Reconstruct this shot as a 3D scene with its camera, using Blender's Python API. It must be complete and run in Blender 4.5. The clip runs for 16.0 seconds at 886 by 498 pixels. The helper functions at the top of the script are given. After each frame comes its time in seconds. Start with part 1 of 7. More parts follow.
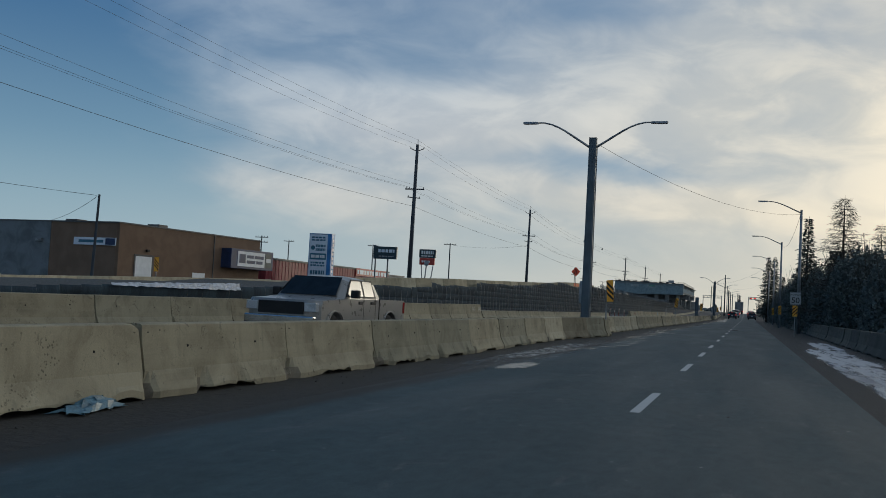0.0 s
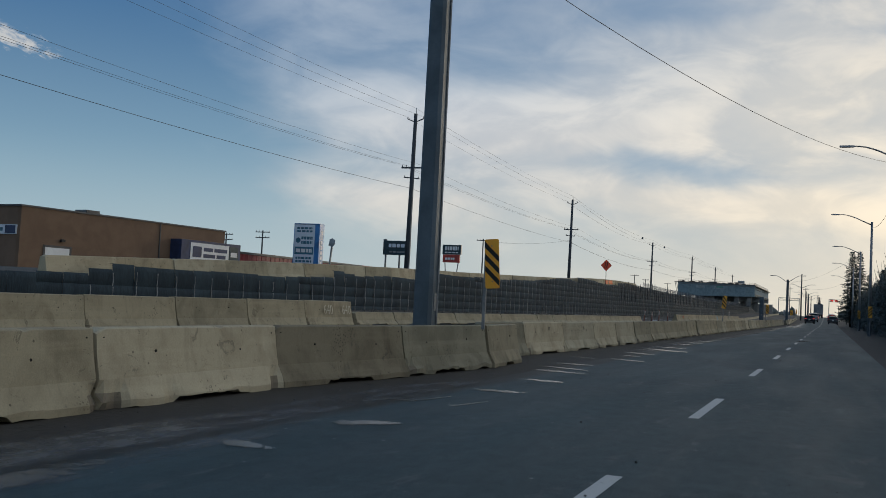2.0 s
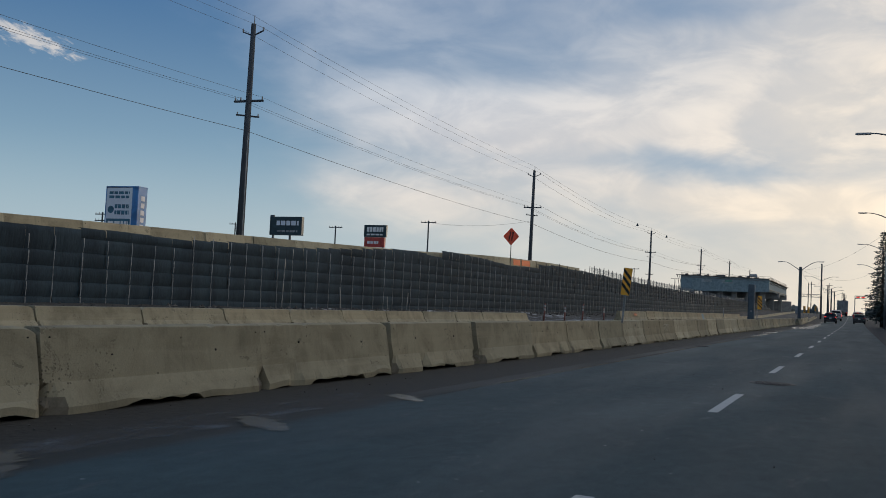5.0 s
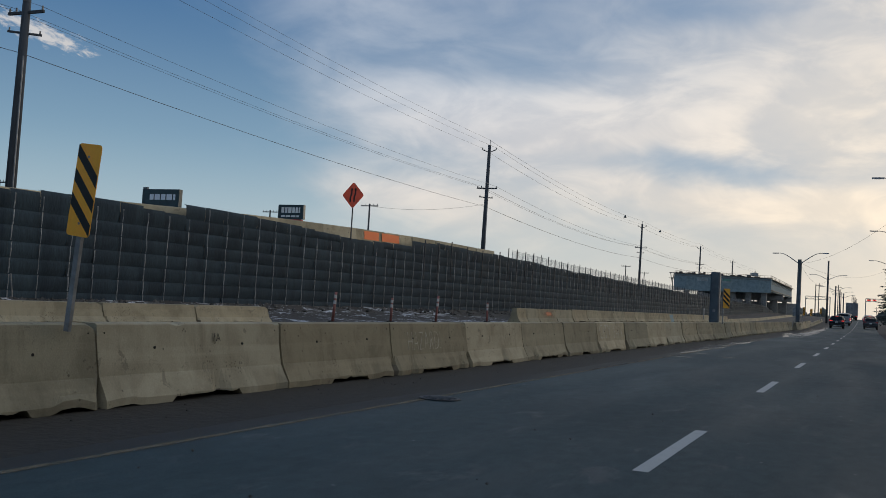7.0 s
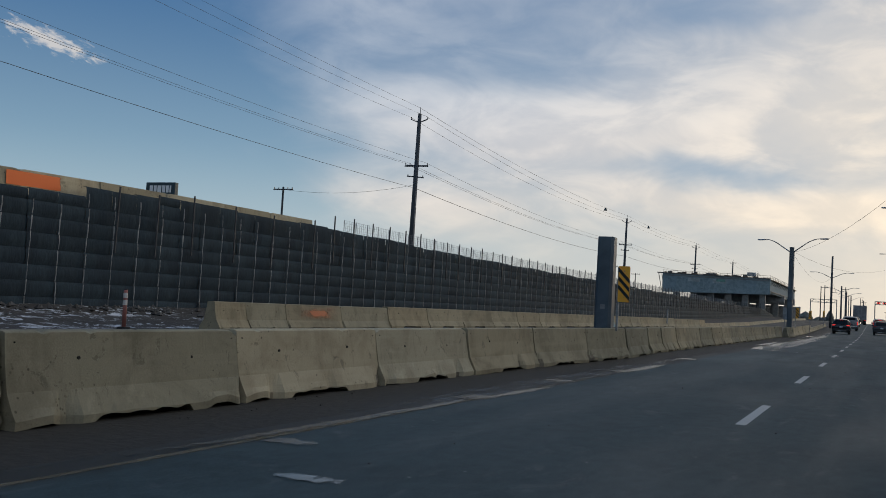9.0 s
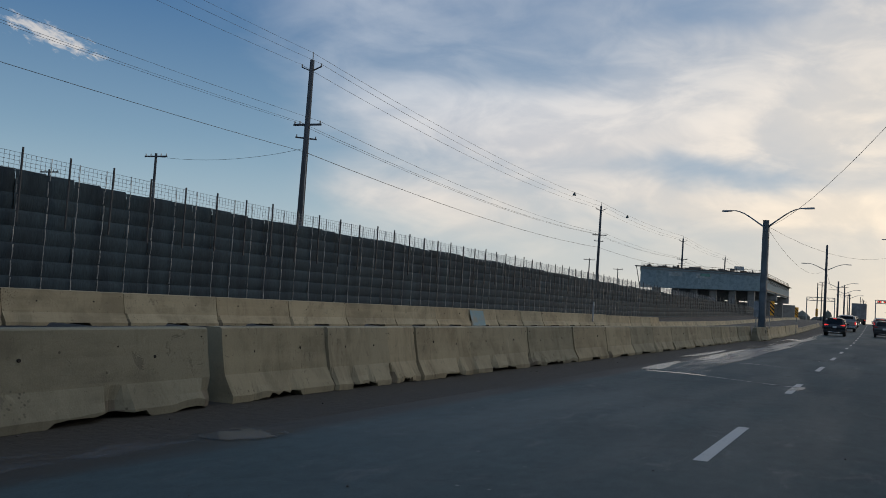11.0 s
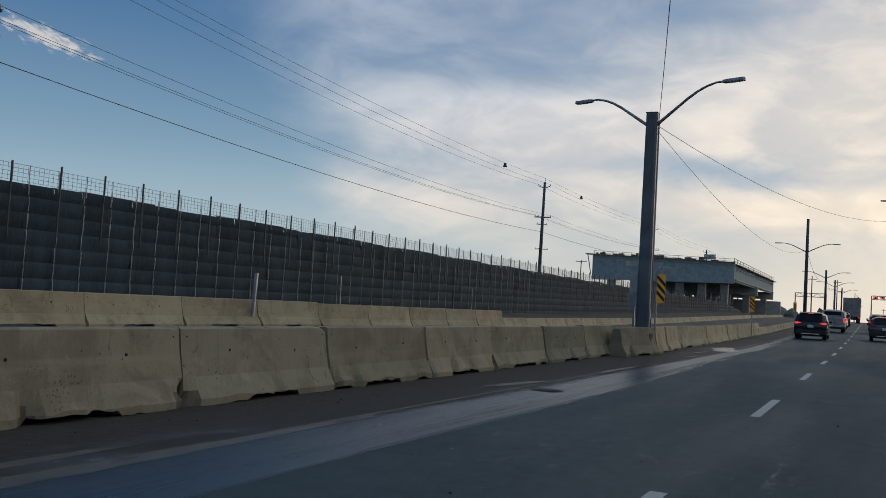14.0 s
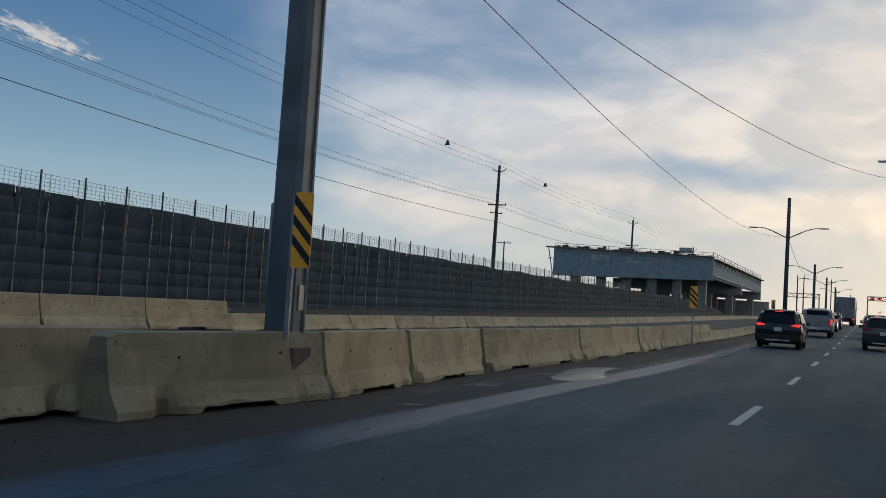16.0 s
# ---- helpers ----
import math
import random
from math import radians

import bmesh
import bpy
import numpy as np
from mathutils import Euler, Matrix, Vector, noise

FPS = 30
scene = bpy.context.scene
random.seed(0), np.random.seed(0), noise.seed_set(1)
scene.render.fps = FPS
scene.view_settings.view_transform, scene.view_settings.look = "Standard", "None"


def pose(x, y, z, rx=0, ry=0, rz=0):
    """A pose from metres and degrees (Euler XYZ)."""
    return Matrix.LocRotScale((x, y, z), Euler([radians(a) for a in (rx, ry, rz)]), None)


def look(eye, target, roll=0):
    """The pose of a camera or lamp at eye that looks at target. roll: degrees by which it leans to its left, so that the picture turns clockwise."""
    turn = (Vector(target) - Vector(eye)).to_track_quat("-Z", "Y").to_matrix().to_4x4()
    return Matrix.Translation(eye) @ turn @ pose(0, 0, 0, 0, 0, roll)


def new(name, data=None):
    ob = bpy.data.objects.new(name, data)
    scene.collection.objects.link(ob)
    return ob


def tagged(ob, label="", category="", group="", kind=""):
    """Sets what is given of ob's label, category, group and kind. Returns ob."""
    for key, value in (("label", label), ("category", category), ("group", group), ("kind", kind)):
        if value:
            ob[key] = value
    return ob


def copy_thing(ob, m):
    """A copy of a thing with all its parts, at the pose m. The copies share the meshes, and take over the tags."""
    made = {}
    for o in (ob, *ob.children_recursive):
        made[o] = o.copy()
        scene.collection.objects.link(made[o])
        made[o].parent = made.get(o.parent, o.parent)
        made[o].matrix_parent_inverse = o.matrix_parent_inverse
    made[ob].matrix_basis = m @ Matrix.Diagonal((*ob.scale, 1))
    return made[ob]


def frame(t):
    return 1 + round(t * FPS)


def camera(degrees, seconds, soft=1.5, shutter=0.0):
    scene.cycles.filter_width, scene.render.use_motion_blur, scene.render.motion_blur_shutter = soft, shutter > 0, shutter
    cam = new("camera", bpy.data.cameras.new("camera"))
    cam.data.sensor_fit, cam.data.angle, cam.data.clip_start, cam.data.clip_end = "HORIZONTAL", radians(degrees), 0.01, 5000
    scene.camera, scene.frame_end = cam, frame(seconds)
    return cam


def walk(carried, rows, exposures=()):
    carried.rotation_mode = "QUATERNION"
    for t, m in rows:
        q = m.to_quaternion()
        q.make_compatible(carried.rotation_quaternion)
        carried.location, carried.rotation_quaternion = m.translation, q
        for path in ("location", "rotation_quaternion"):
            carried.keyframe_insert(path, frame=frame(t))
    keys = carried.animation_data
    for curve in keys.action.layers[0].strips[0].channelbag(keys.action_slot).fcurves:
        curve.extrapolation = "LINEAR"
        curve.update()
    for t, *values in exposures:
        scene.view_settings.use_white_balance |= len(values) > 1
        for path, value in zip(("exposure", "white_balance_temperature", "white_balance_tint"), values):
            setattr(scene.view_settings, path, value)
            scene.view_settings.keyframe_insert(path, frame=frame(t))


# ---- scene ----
cam = camera(49.9, 16.0, soft=0.9)
PATH = [
    (0, (0.584, -3.218, 1.247), (-0.03, -1.318, 1.351), 3.1),
    (0.5, (0.646, 2.584, 1.251), (-0.014, 4.469, 1.36), 3.4),
    (1, (0.703, 8.469, 1.253), (0.006, 10.34, 1.365), 3.2),
    (1.5, (0.748, 14.493, 1.256), (0.019, 16.353, 1.364), 2.9),
    (2, (0.775, 20.732, 1.251), (0.02, 22.581, 1.357), 2.9),
    (2.5, (0.805, 26.866, 1.303), (0.035, 28.709, 1.409), 2.7),
    (3, (0.827, 32.462, 1.262), (0.049, 34.302, 1.367), 2.4),
    (3.5, (0.851, 38.549, 1.257), (0.066, 40.386, 1.362), 2.2),
    (6, (0.916, 67.629, 1.237), (0.107, 69.455, 1.338), 3.2),
    (6.5, (0.894, 73.345, 1.265), (0.081, 75.169, 1.366), 3.3),
    (7, (0.865, 78.98, 1.248), (0.049, 80.803, 1.348), 3.4),
    (7.5, (0.846, 84.95, 1.217), (0.026, 86.771, 1.318), 3.1),
    (8, (0.812, 90.535, 1.227), (-0.013, 92.354, 1.332), 3.2),
    (8.5, (0.777, 96.048, 1.235), (-0.051, 97.866, 1.341), 3.3),
    (9, (0.727, 101.608, 1.246), (-0.103, 103.424, 1.356), 3.3),
    (11.5, (0.644, 128.318, 1.239), (-0.186, 130.134, 1.343), 3.7),
    (12, (0.636, 133.808, 1.241), (-0.193, 135.625, 1.342), 3.8),
    (12.5, (0.618, 139.058, 1.245), (-0.211, 140.876, 1.346), 3.8),
    (13, (0.606, 144.072, 1.281), (-0.22, 145.89, 1.384), 3.8),
    (13.5, (0.615, 149.592, 1.265), (-0.211, 151.41, 1.37), 3.6),
    (14, (0.626, 154.62, 1.242), (-0.198, 156.439, 1.349), 3.4),
    (14.5, (0.642, 159.482, 1.259), (-0.178, 161.303, 1.365), 3.4),
    (15, (0.669, 164.166, 1.243), (-0.148, 165.988, 1.351), 3.3),
    (15.5, (0.708, 168.651, 1.24), (-0.109, 170.473, 1.35), 3.4),
    (16, (0.756, 173.359, 1.263), (-0.063, 175.18, 1.373), 3.6),
]
walk(cam, [(t, look(eye, target, roll)) for t, eye, target, roll in PATH], ((0.0, -0.27, 5930, 4), (1.0, -0.16, 6060, 5), (2.5, -0.05, 6270, 8), (6.0, 0.02, 6390, 10), (16.0, 0.02, 6390, 10)))

# ---------------------------------------------------------------- light
SUN_AZ, SUN_EL = 24.0, 8.0          # degrees to the right of the road's way, above the horizon
sun_dir = Vector((math.sin(radians(SUN_AZ)) * math.cos(radians(SUN_EL)),
                  math.cos(radians(SUN_AZ)) * math.cos(radians(SUN_EL)), math.sin(radians(SUN_EL))))
sun_data = bpy.data.lights.new("sun", "SUN")
sun_data.energy, sun_data.angle, sun_data.color = 0.55, radians(14), (1.0, 0.86, 0.68)
sun = new("sun", sun_data)
sun.matrix_world = look((0, 0, 60), Vector((0, 0, 60)) - sun_dir)


class Nodes:
    """Short hand for a node tree."""

    def __init__(self, tree):
        self.tree = tree
        tree.nodes.clear()

    def add(self, kind, ins=()):
        n = self.tree.nodes.new(kind)
        for k, v in dict(ins).items():
            if isinstance(v, bpy.types.NodeSocket):
                self.tree.links.new(v, n.inputs[k])
            else:
                n.inputs[k].default_value = v
        return n

    def math(self, op, a, b=0.0, c=0.0):
        n = self.add("ShaderNodeMath", {0: a, 1: b, 2: c})
        n.operation = op
        return n.outputs[0]

    def vmath(self, op, a, b=(0, 0, 0)):
        n = self.add("ShaderNodeVectorMath", {0: a, 1: b})
        n.operation = op
        return n.outputs["Value"] if op in ("DOT_PRODUCT", "LENGTH") else n.outputs["Vector"]

    def mix(self, f, a, b, blend="MIX"):
        n = self.add("ShaderNodeMix")
        n.data_type, n.blend_type = "RGBA", blend
        for k, v in ((0, f), (6, a), (7, b)):
            if isinstance(v, bpy.types.NodeSocket):
                self.tree.links.new(v, n.inputs[k])
            else:
                n.inputs[k].default_value = v if k == 0 else (*v[:3], 1.0)
        return n.outputs[2]

    def ramp(self, f, lo, hi, a=0.0, b=1.0, smooth=True):
        n = self.add("ShaderNodeMapRange", {0: f, 1: lo, 2: hi, 3: a, 4: b})
        n.interpolation_type = "SMOOTHSTEP" if smooth else "LINEAR"
        return n.outputs[0]

    def noise(self, vec, scale, detail=4.0, rough=0.55, dist=0.0, out="Fac"):
        return self.add("ShaderNodeTexNoise", {"Vector": vec, "Scale": scale, "Detail": detail, "Roughness": rough,
                                               "Distortion": dist}).outputs[out]


world = bpy.data.worlds.new("dusk_sky")
scene.world = world
world.use_nodes = True
W = Nodes(world.node_tree)
d = W.add("ShaderNodeTexCoord").outputs["Generated"]
air = W.add("ShaderNodeTexSky")
air.sky_type, air.sun_disc, air.sun_elevation, air.sun_rotation = "NISHITA", False, radians(SUN_EL), radians(SUN_AZ)
air.air_density, air.dust_density, air.ozone_density = 1.0, 0.6, 2.0
sky = air.outputs[0]
sep = W.add("ShaderNodeSeparateXYZ", {0: d})
dx, dy, dz = sep.outputs
up = W.math("MAXIMUM", dz, 0.0)
az = W.math("ARCTAN2", dx, dy)                       # to the right of the road's way
band = W.add("ShaderNodeCombineXYZ", {0: W.math("MULTIPLY", az, 5.0), 1: W.math("MULTIPLY", up, 9.0), 2: W.math("MULTIPLY", dy, 0.6)}).outputs[0]
bands = W.add("ShaderNodeMapping", {"Vector": band, "Rotation": (0, 0, radians(20)), "Scale": (0.75, 0.95, 1.0)}).outputs[0]
broad = W.noise(bands, 0.95, 3.0, 0.5, 0.5)
mid = W.noise(bands, 2.6, 5.0, 0.55, 0.5)
fine = W.noise(W.add("ShaderNodeMapping", {"Vector": band, "Rotation": (0, 0, radians(-24)), "Scale": (1.6, 3.0, 1.0)}).outputs[0], 2.6, 6.0, 0.62, 0.7)
wisp = W.math("ADD", W.math("ADD", W.math("MULTIPLY", broad, 0.66), W.math("MULTIPLY", mid, 0.28)), W.math("MULTIPLY", fine, 0.06))
# clear blue to the left, broken cloud ahead and to the right: soft banks (heading, height, reach, depth, tilt, weight) torn by noise
warp = W.noise(bands, 1.7, 4.0, 0.6, 0.4, "Color")
warp = W.add("ShaderNodeSeparateXYZ", {0: W.vmath("SUBTRACT", warp, (0.5, 0.5, 0.5))}).outputs
bank_az = W.math("ADD", az, W.math("MULTIPLY", warp[0], 0.16))
bank_el = W.math("ADD", W.math("ARCSINE", dz), W.math("MULTIPLY", warp[1], 0.055))
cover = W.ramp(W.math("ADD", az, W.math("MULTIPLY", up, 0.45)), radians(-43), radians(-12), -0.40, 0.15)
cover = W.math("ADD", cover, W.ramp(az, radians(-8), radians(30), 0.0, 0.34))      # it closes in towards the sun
for head, high, reach, depth, tilt, weight in ((-17.5, 10.4, 10.0, 2.0, -3, 0.46), (-25.0, 5.6, 7.0, 1.5, -5, 0.46), (-5.0, 13.5, 9.0, 3.6, 8, 0.30), (-30.0, 13.4, 6.5, 4.0, -6, 0.24),
                                               (-6.0, 6.4, 10.0, 1.4, -4, 0.40), (-9.5, 8.3, 7.5, 0.9, -3, -0.30), (-9.0, 17.6, 6.0, 1.2, 0, -0.14)):
    c, s_ = math.cos(radians(tilt)), math.sin(radians(tilt))
    u = W.math("SUBTRACT", bank_az, radians(head))
    v = W.math("SUBTRACT", bank_el, radians(high))
    a = W.math("MULTIPLY", W.math("ADD", W.math("MULTIPLY", u, c), W.math("MULTIPLY", v, s_)), 1 / radians(reach))
    b = W.math("MULTIPLY", W.math("SUBTRACT", W.math("MULTIPLY", v, c), W.math("MULTIPLY", u, s_)), 1 / radians(depth))
    bank = W.math("EXPONENT", W.math("MULTIPLY", W.math("ADD", W.math("MULTIPLY", a, a), W.math("MULTIPLY", b, b)), -1.0))
    cover = W.math("ADD", cover, W.math("MULTIPLY", bank, weight))
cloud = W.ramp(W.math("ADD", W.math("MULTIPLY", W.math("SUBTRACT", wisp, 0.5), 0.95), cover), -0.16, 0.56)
cloud = W.math("MULTIPLY", cloud, W.ramp(up, 0.17, 0.27, 1.0, 0.85))
near_sun = W.math("MAXIMUM", W.vmath("DOT_PRODUCT", d, tuple(sun_dir)), 0.0)
glow = W.math("POWER", near_sun, 6.0)
core = W.math("POWER", near_sun, 40.0)
blue = W.mix(W.ramp(up, 0.0, 0.34), (0.32, 0.475, 0.565), (0.053, 0.152, 0.326))
blue = W.mix(0.12, blue, W.mix(1.0, sky, (0.10, 0.10, 0.10), "MULTIPLY"))
blue = W.mix(W.ramp(az, radians(-40), radians(0), 0.0, 0.55), blue, (0.36, 0.45, 0.56))
cloud_col = W.mix(glow, W.mix(W.ramp(up, 0.04, 0.26), (0.90, 0.80, 0.70), (0.58, 0.63, 0.70)), (1.28, 1.04, 0.74))
cloud_col = W.mix(W.ramp(mid, 0.36, 0.66), W.mix(1.0, cloud_col, (0.76, 0.80, 0.86), "MULTIPLY"), cloud_col)
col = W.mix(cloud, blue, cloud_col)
haze = W.ramp(up, 0.0, 0.16, 0.70, 0.0)
col = W.mix(haze, col, W.mix(W.math("POWER", near_sun, 3.5), (0.46, 0.54, 0.57), (1.10, 0.88, 0.61)))
col = W.mix(1.0, col, W.mix(core, (0, 0, 0), (0.68, 0.47, 0.24)), "ADD")
# one small bright cloud high over the wall
spot = Vector((math.sin(radians(-47.8)) * math.cos(radians(13.1)), math.cos(radians(-47.8)) * math.cos(radians(13.1)), math.sin(radians(13.1))))
side_way = Vector((math.cos(radians(-47.8)), -math.sin(radians(-47.8)), 0))
gone = W.vmath("SUBTRACT", d, tuple(spot))
su = W.math("ADD", W.vmath("DOT_PRODUCT", gone, tuple(side_way)), 0.0)
sv = W.math("ADD", W.vmath("DOT_PRODUCT", gone, (0, 0, 1)), W.math("MULTIPLY", su, 0.22))
far_off = W.math("SQRT", W.math("ADD", W.math("POWER", W.math("MULTIPLY", su, 24.0), 2.0), W.math("POWER", W.math("MULTIPLY", sv, 95.0), 2.0)))
puff_v = W.add("ShaderNodeCombineXYZ", {0: W.math("MULTIPLY", su, 60.0), 1: W.math("MULTIPLY", sv, 150.0), 2: 0.0}).outputs[0]
puff = W.ramp(W.math("SUBTRACT", W.noise(puff_v, 1.1, 5.0, 0.62, 0.4), W.math("MULTIPLY", far_off, 0.30)), 0.16, 0.46)
col = W.mix(W.math("MULTIPLY", puff, 0.8), col, (0.70, 0.66, 0.62))
W.add("ShaderNodeOutputWorld", {0: W.add("ShaderNodeBackground", {0: col, 1: 1.0}).outputs[0]})

# ---------------------------------------------------------------- materials
def material(name, base, rough=0.8, metal=0.0, grain=40.0, stain=1.5, vary=0.25, tone=None, bump=0.15, per_object=0.0,
             stretch=(1, 1, 1), coords="Object", spec=0.3, per_island=0.0):
    """Base colour with fine grain, broad stains, bump and a shade of its own for each object."""
    m = bpy.data.materials.new(name)
    m.use_nodes = True
    n = Nodes(m.node_tree)
    vec = n.add("ShaderNodeTexCoord").outputs[coords] if coords == "Object" else n.add("ShaderNodeNewGeometry").outputs["Position"]
    vec = n.add("ShaderNodeMapping", {"Vector": vec, "Scale": stretch}).outputs[0]
    if per_object:
        rnd = n.add("ShaderNodeObjectInfo").outputs["Random"]
        vec = n.vmath("ADD", vec, n.add("ShaderNodeCombineXYZ", {0: n.math("MULTIPLY", rnd, 37.0), 1: n.math("MULTIPLY", rnd, 91.0), 2: 0.0}).outputs[0])
    fine = n.noise(vec, grain, 5.0, 0.65)
    wide = n.noise(vec, stain, 4.0, 0.6, 0.5)
    tone = tone or tuple(c * 0.62 for c in base)
    col = n.mix(n.ramp(wide, 0.36, 0.66), base, tone)
    k = n.ramp(fine, 0.2, 0.8, 1.0 - vary, 1.0 + vary, False)
    col = n.mix(1.0, col, n.add("ShaderNodeCombineColor", {0: k, 1: k, 2: k}).outputs[0], "MULTIPLY")
    if per_object:
        s = n.ramp(rnd, 0.0, 1.0, 1.0 - per_object, 1.0 + per_object, False)
        col = n.mix(1.0, col, n.add("ShaderNodeCombineColor", {0: s, 1: s, 2: s}).outputs[0], "MULTIPLY")
    if per_island:
        isl = n.add("ShaderNodeNewGeometry").outputs["Random Per Island"]
        s = n.ramp(isl, 0.0, 1.0, 1.0 - per_island, 1.0 + per_island, False)
        col = n.mix(1.0, col, n.add("ShaderNodeCombineColor", {0: s, 1: s, 2: s}).outputs[0], "MULTIPLY")
    r = n.ramp(fine, 0.2, 0.8, max(rough - 0.08, 0.02), min(rough + 0.08, 1.0), False)
    p = n.add("ShaderNodeBsdfPrincipled", {"Base Color": col, "Roughness": r, "Metallic": metal, "Specular IOR Level": spec})
    if bump:
        b = n.add("ShaderNodeBump", {"Strength": bump, "Distance": 0.02, "Height": n.math("ADD", fine, wide)})
        n.tree.links.new(b.outputs[0], p.inputs["Normal"])
    n.add("ShaderNodeOutputMaterial", {0: p.outputs[0]})
    return m


def glowing(name, colour, strength):
    m = bpy.data.materials.new(name)
    m.use_nodes = True
    n = Nodes(m.node_tree)
    n.add("ShaderNodeOutputMaterial", {0: n.add("ShaderNodeEmission", {0: (*colour, 1), 1: strength}).outputs[0]})
    return m


DIRT = (0.036, 0.0325, 0.0275)


def asphalt_material(name, base, worn):
    """Road surface in world coordinates: aggregate, darker patches, scuffs, pale flecks and grit that creeps over the edge."""
    m = bpy.data.materials.new(name)
    m.use_nodes = True
    n = Nodes(m.node_tree)
    pos = n.add("ShaderNodeNewGeometry").outputs["Position"]
    long = n.add("ShaderNodeMapping", {"Vector": pos, "Scale": (1.0, 0.12, 1.0)}).outputs[0]
    grit = n.noise(pos, 60.0, 4.0, 0.7)
    lanes = n.noise(long, 0.9, 4.0, 0.55, 0.3)
    patch = n.noise(pos, 0.35, 4.0, 0.6, 0.6)
    col = n.mix(n.ramp(lanes, 0.35, 0.7), base, worn)
    col = n.mix(n.ramp(patch, 0.50, 0.64, 0.0, 0.38), col, tuple(c * 0.72 for c in base))
    seam = n.noise(n.add("ShaderNodeMapping", {"Vector": pos, "Scale": (0.35, 0.10, 1.0)}).outputs[0], 1.0, 3.0, 0.5, 0.8)
    col = n.mix(n.ramp(seam, 0.52, 0.66, 0.0, 0.4), col, tuple(c * 1.45 for c in base))
    scuff = n.noise(n.add("ShaderNodeMapping", {"Vector": pos, "Scale": (1.0, 0.35, 1.0)}).outputs[0], 2.6, 6.0, 0.72, 0.6)
    col = n.mix(n.ramp(scuff, 0.56, 0.72, 0.0, 0.50), col, (0.11, 0.115, 0.12))
    fleck = n.add("ShaderNodeTexVoronoi", {"Vector": pos, "Scale": 3.2})
    col = n.mix(n.math("MULTIPLY", n.ramp(fleck.outputs["Distance"], 0.03, 0.07, 0.8, 0.0), n.ramp(n.vmath("LENGTH", fleck.outputs["Color"]), 1.02, 1.12)), col, (0.24, 0.24, 0.24))
    coarse = n.noise(n.add("ShaderNodeMapping", {"Vector": pos, "Scale": (1.0, 0.5, 1.0)}).outputs[0], 7.0, 5.0, 0.7, 0.4)
    k = n.math("MULTIPLY", n.ramp(grit, 0.25, 0.75, 0.66, 1.36, False), n.ramp(coarse, 0.3, 0.7, 0.80, 1.22, False))
    col = n.mix(1.0, col, n.add("ShaderNodeCombineColor", {0: k, 1: k, 2: k}).outputs[0], "MULTIPLY")
    # grit that creeps out of the shoulder over the edge of the asphalt
    edge = n.math("ADD", n.add("ShaderNodeSeparateXYZ", {0: pos}).outputs[0], n.math("MULTIPLY", n.math("SUBTRACT", n.noise(long, 2.2, 5.0, 0.65, 0.5), 0.5), 0.5))
    dirt = n.mix(n.ramp(grit, 0.3, 0.7), tuple(c * 0.8 for c in DIRT), tuple(c * 1.25 for c in DIRT))
    col = n.mix(n.ramp(edge, -4.12, -3.80, 0.9, 0.0), col, dirt)
    p = n.add("ShaderNodeBsdfPrincipled", {"Base Color": col, "Roughness": n.ramp(lanes, 0.3, 0.7, 0.62, 0.80), "Specular IOR Level": 0.19})
    b = n.add("ShaderNodeBump", {"Strength": 0.35, "Distance": 0.01, "Height": grit})
    n.tree.links.new(b.outputs[0], p.inputs["Normal"])
    n.add("ShaderNodeOutputMaterial", {0: p.outputs[0]})
    return m


def worn_paint(name, colour, under, keep=0.5, scale=6.0):
    """Road paint or salt that has worn through to what lies under it."""
    m = bpy.data.materials.new(name)
    m.use_nodes = True
    n = Nodes(m.node_tree)
    pos = n.add("ShaderNodeNewGeometry").outputs["Position"]
    w = n.noise(pos, scale, 6.0, 0.7, 0.3)
    g = n.noise(pos, 70.0, 3.0, 0.7)
    f = n.ramp(n.math("ADD", w, n.math("MULTIPLY", g, 0.25)), keep + 0.02, keep + 0.24, 0.0, 1.0)
    col = n.mix(f, colour, under)
    p = n.add("ShaderNodeBsdfPrincipled", {"Base Color": col, "Roughness": 0.75, "Specular IOR Level": 0.3})
    n.add("ShaderNodeOutputMaterial", {0: p.outputs[0]})
    return m


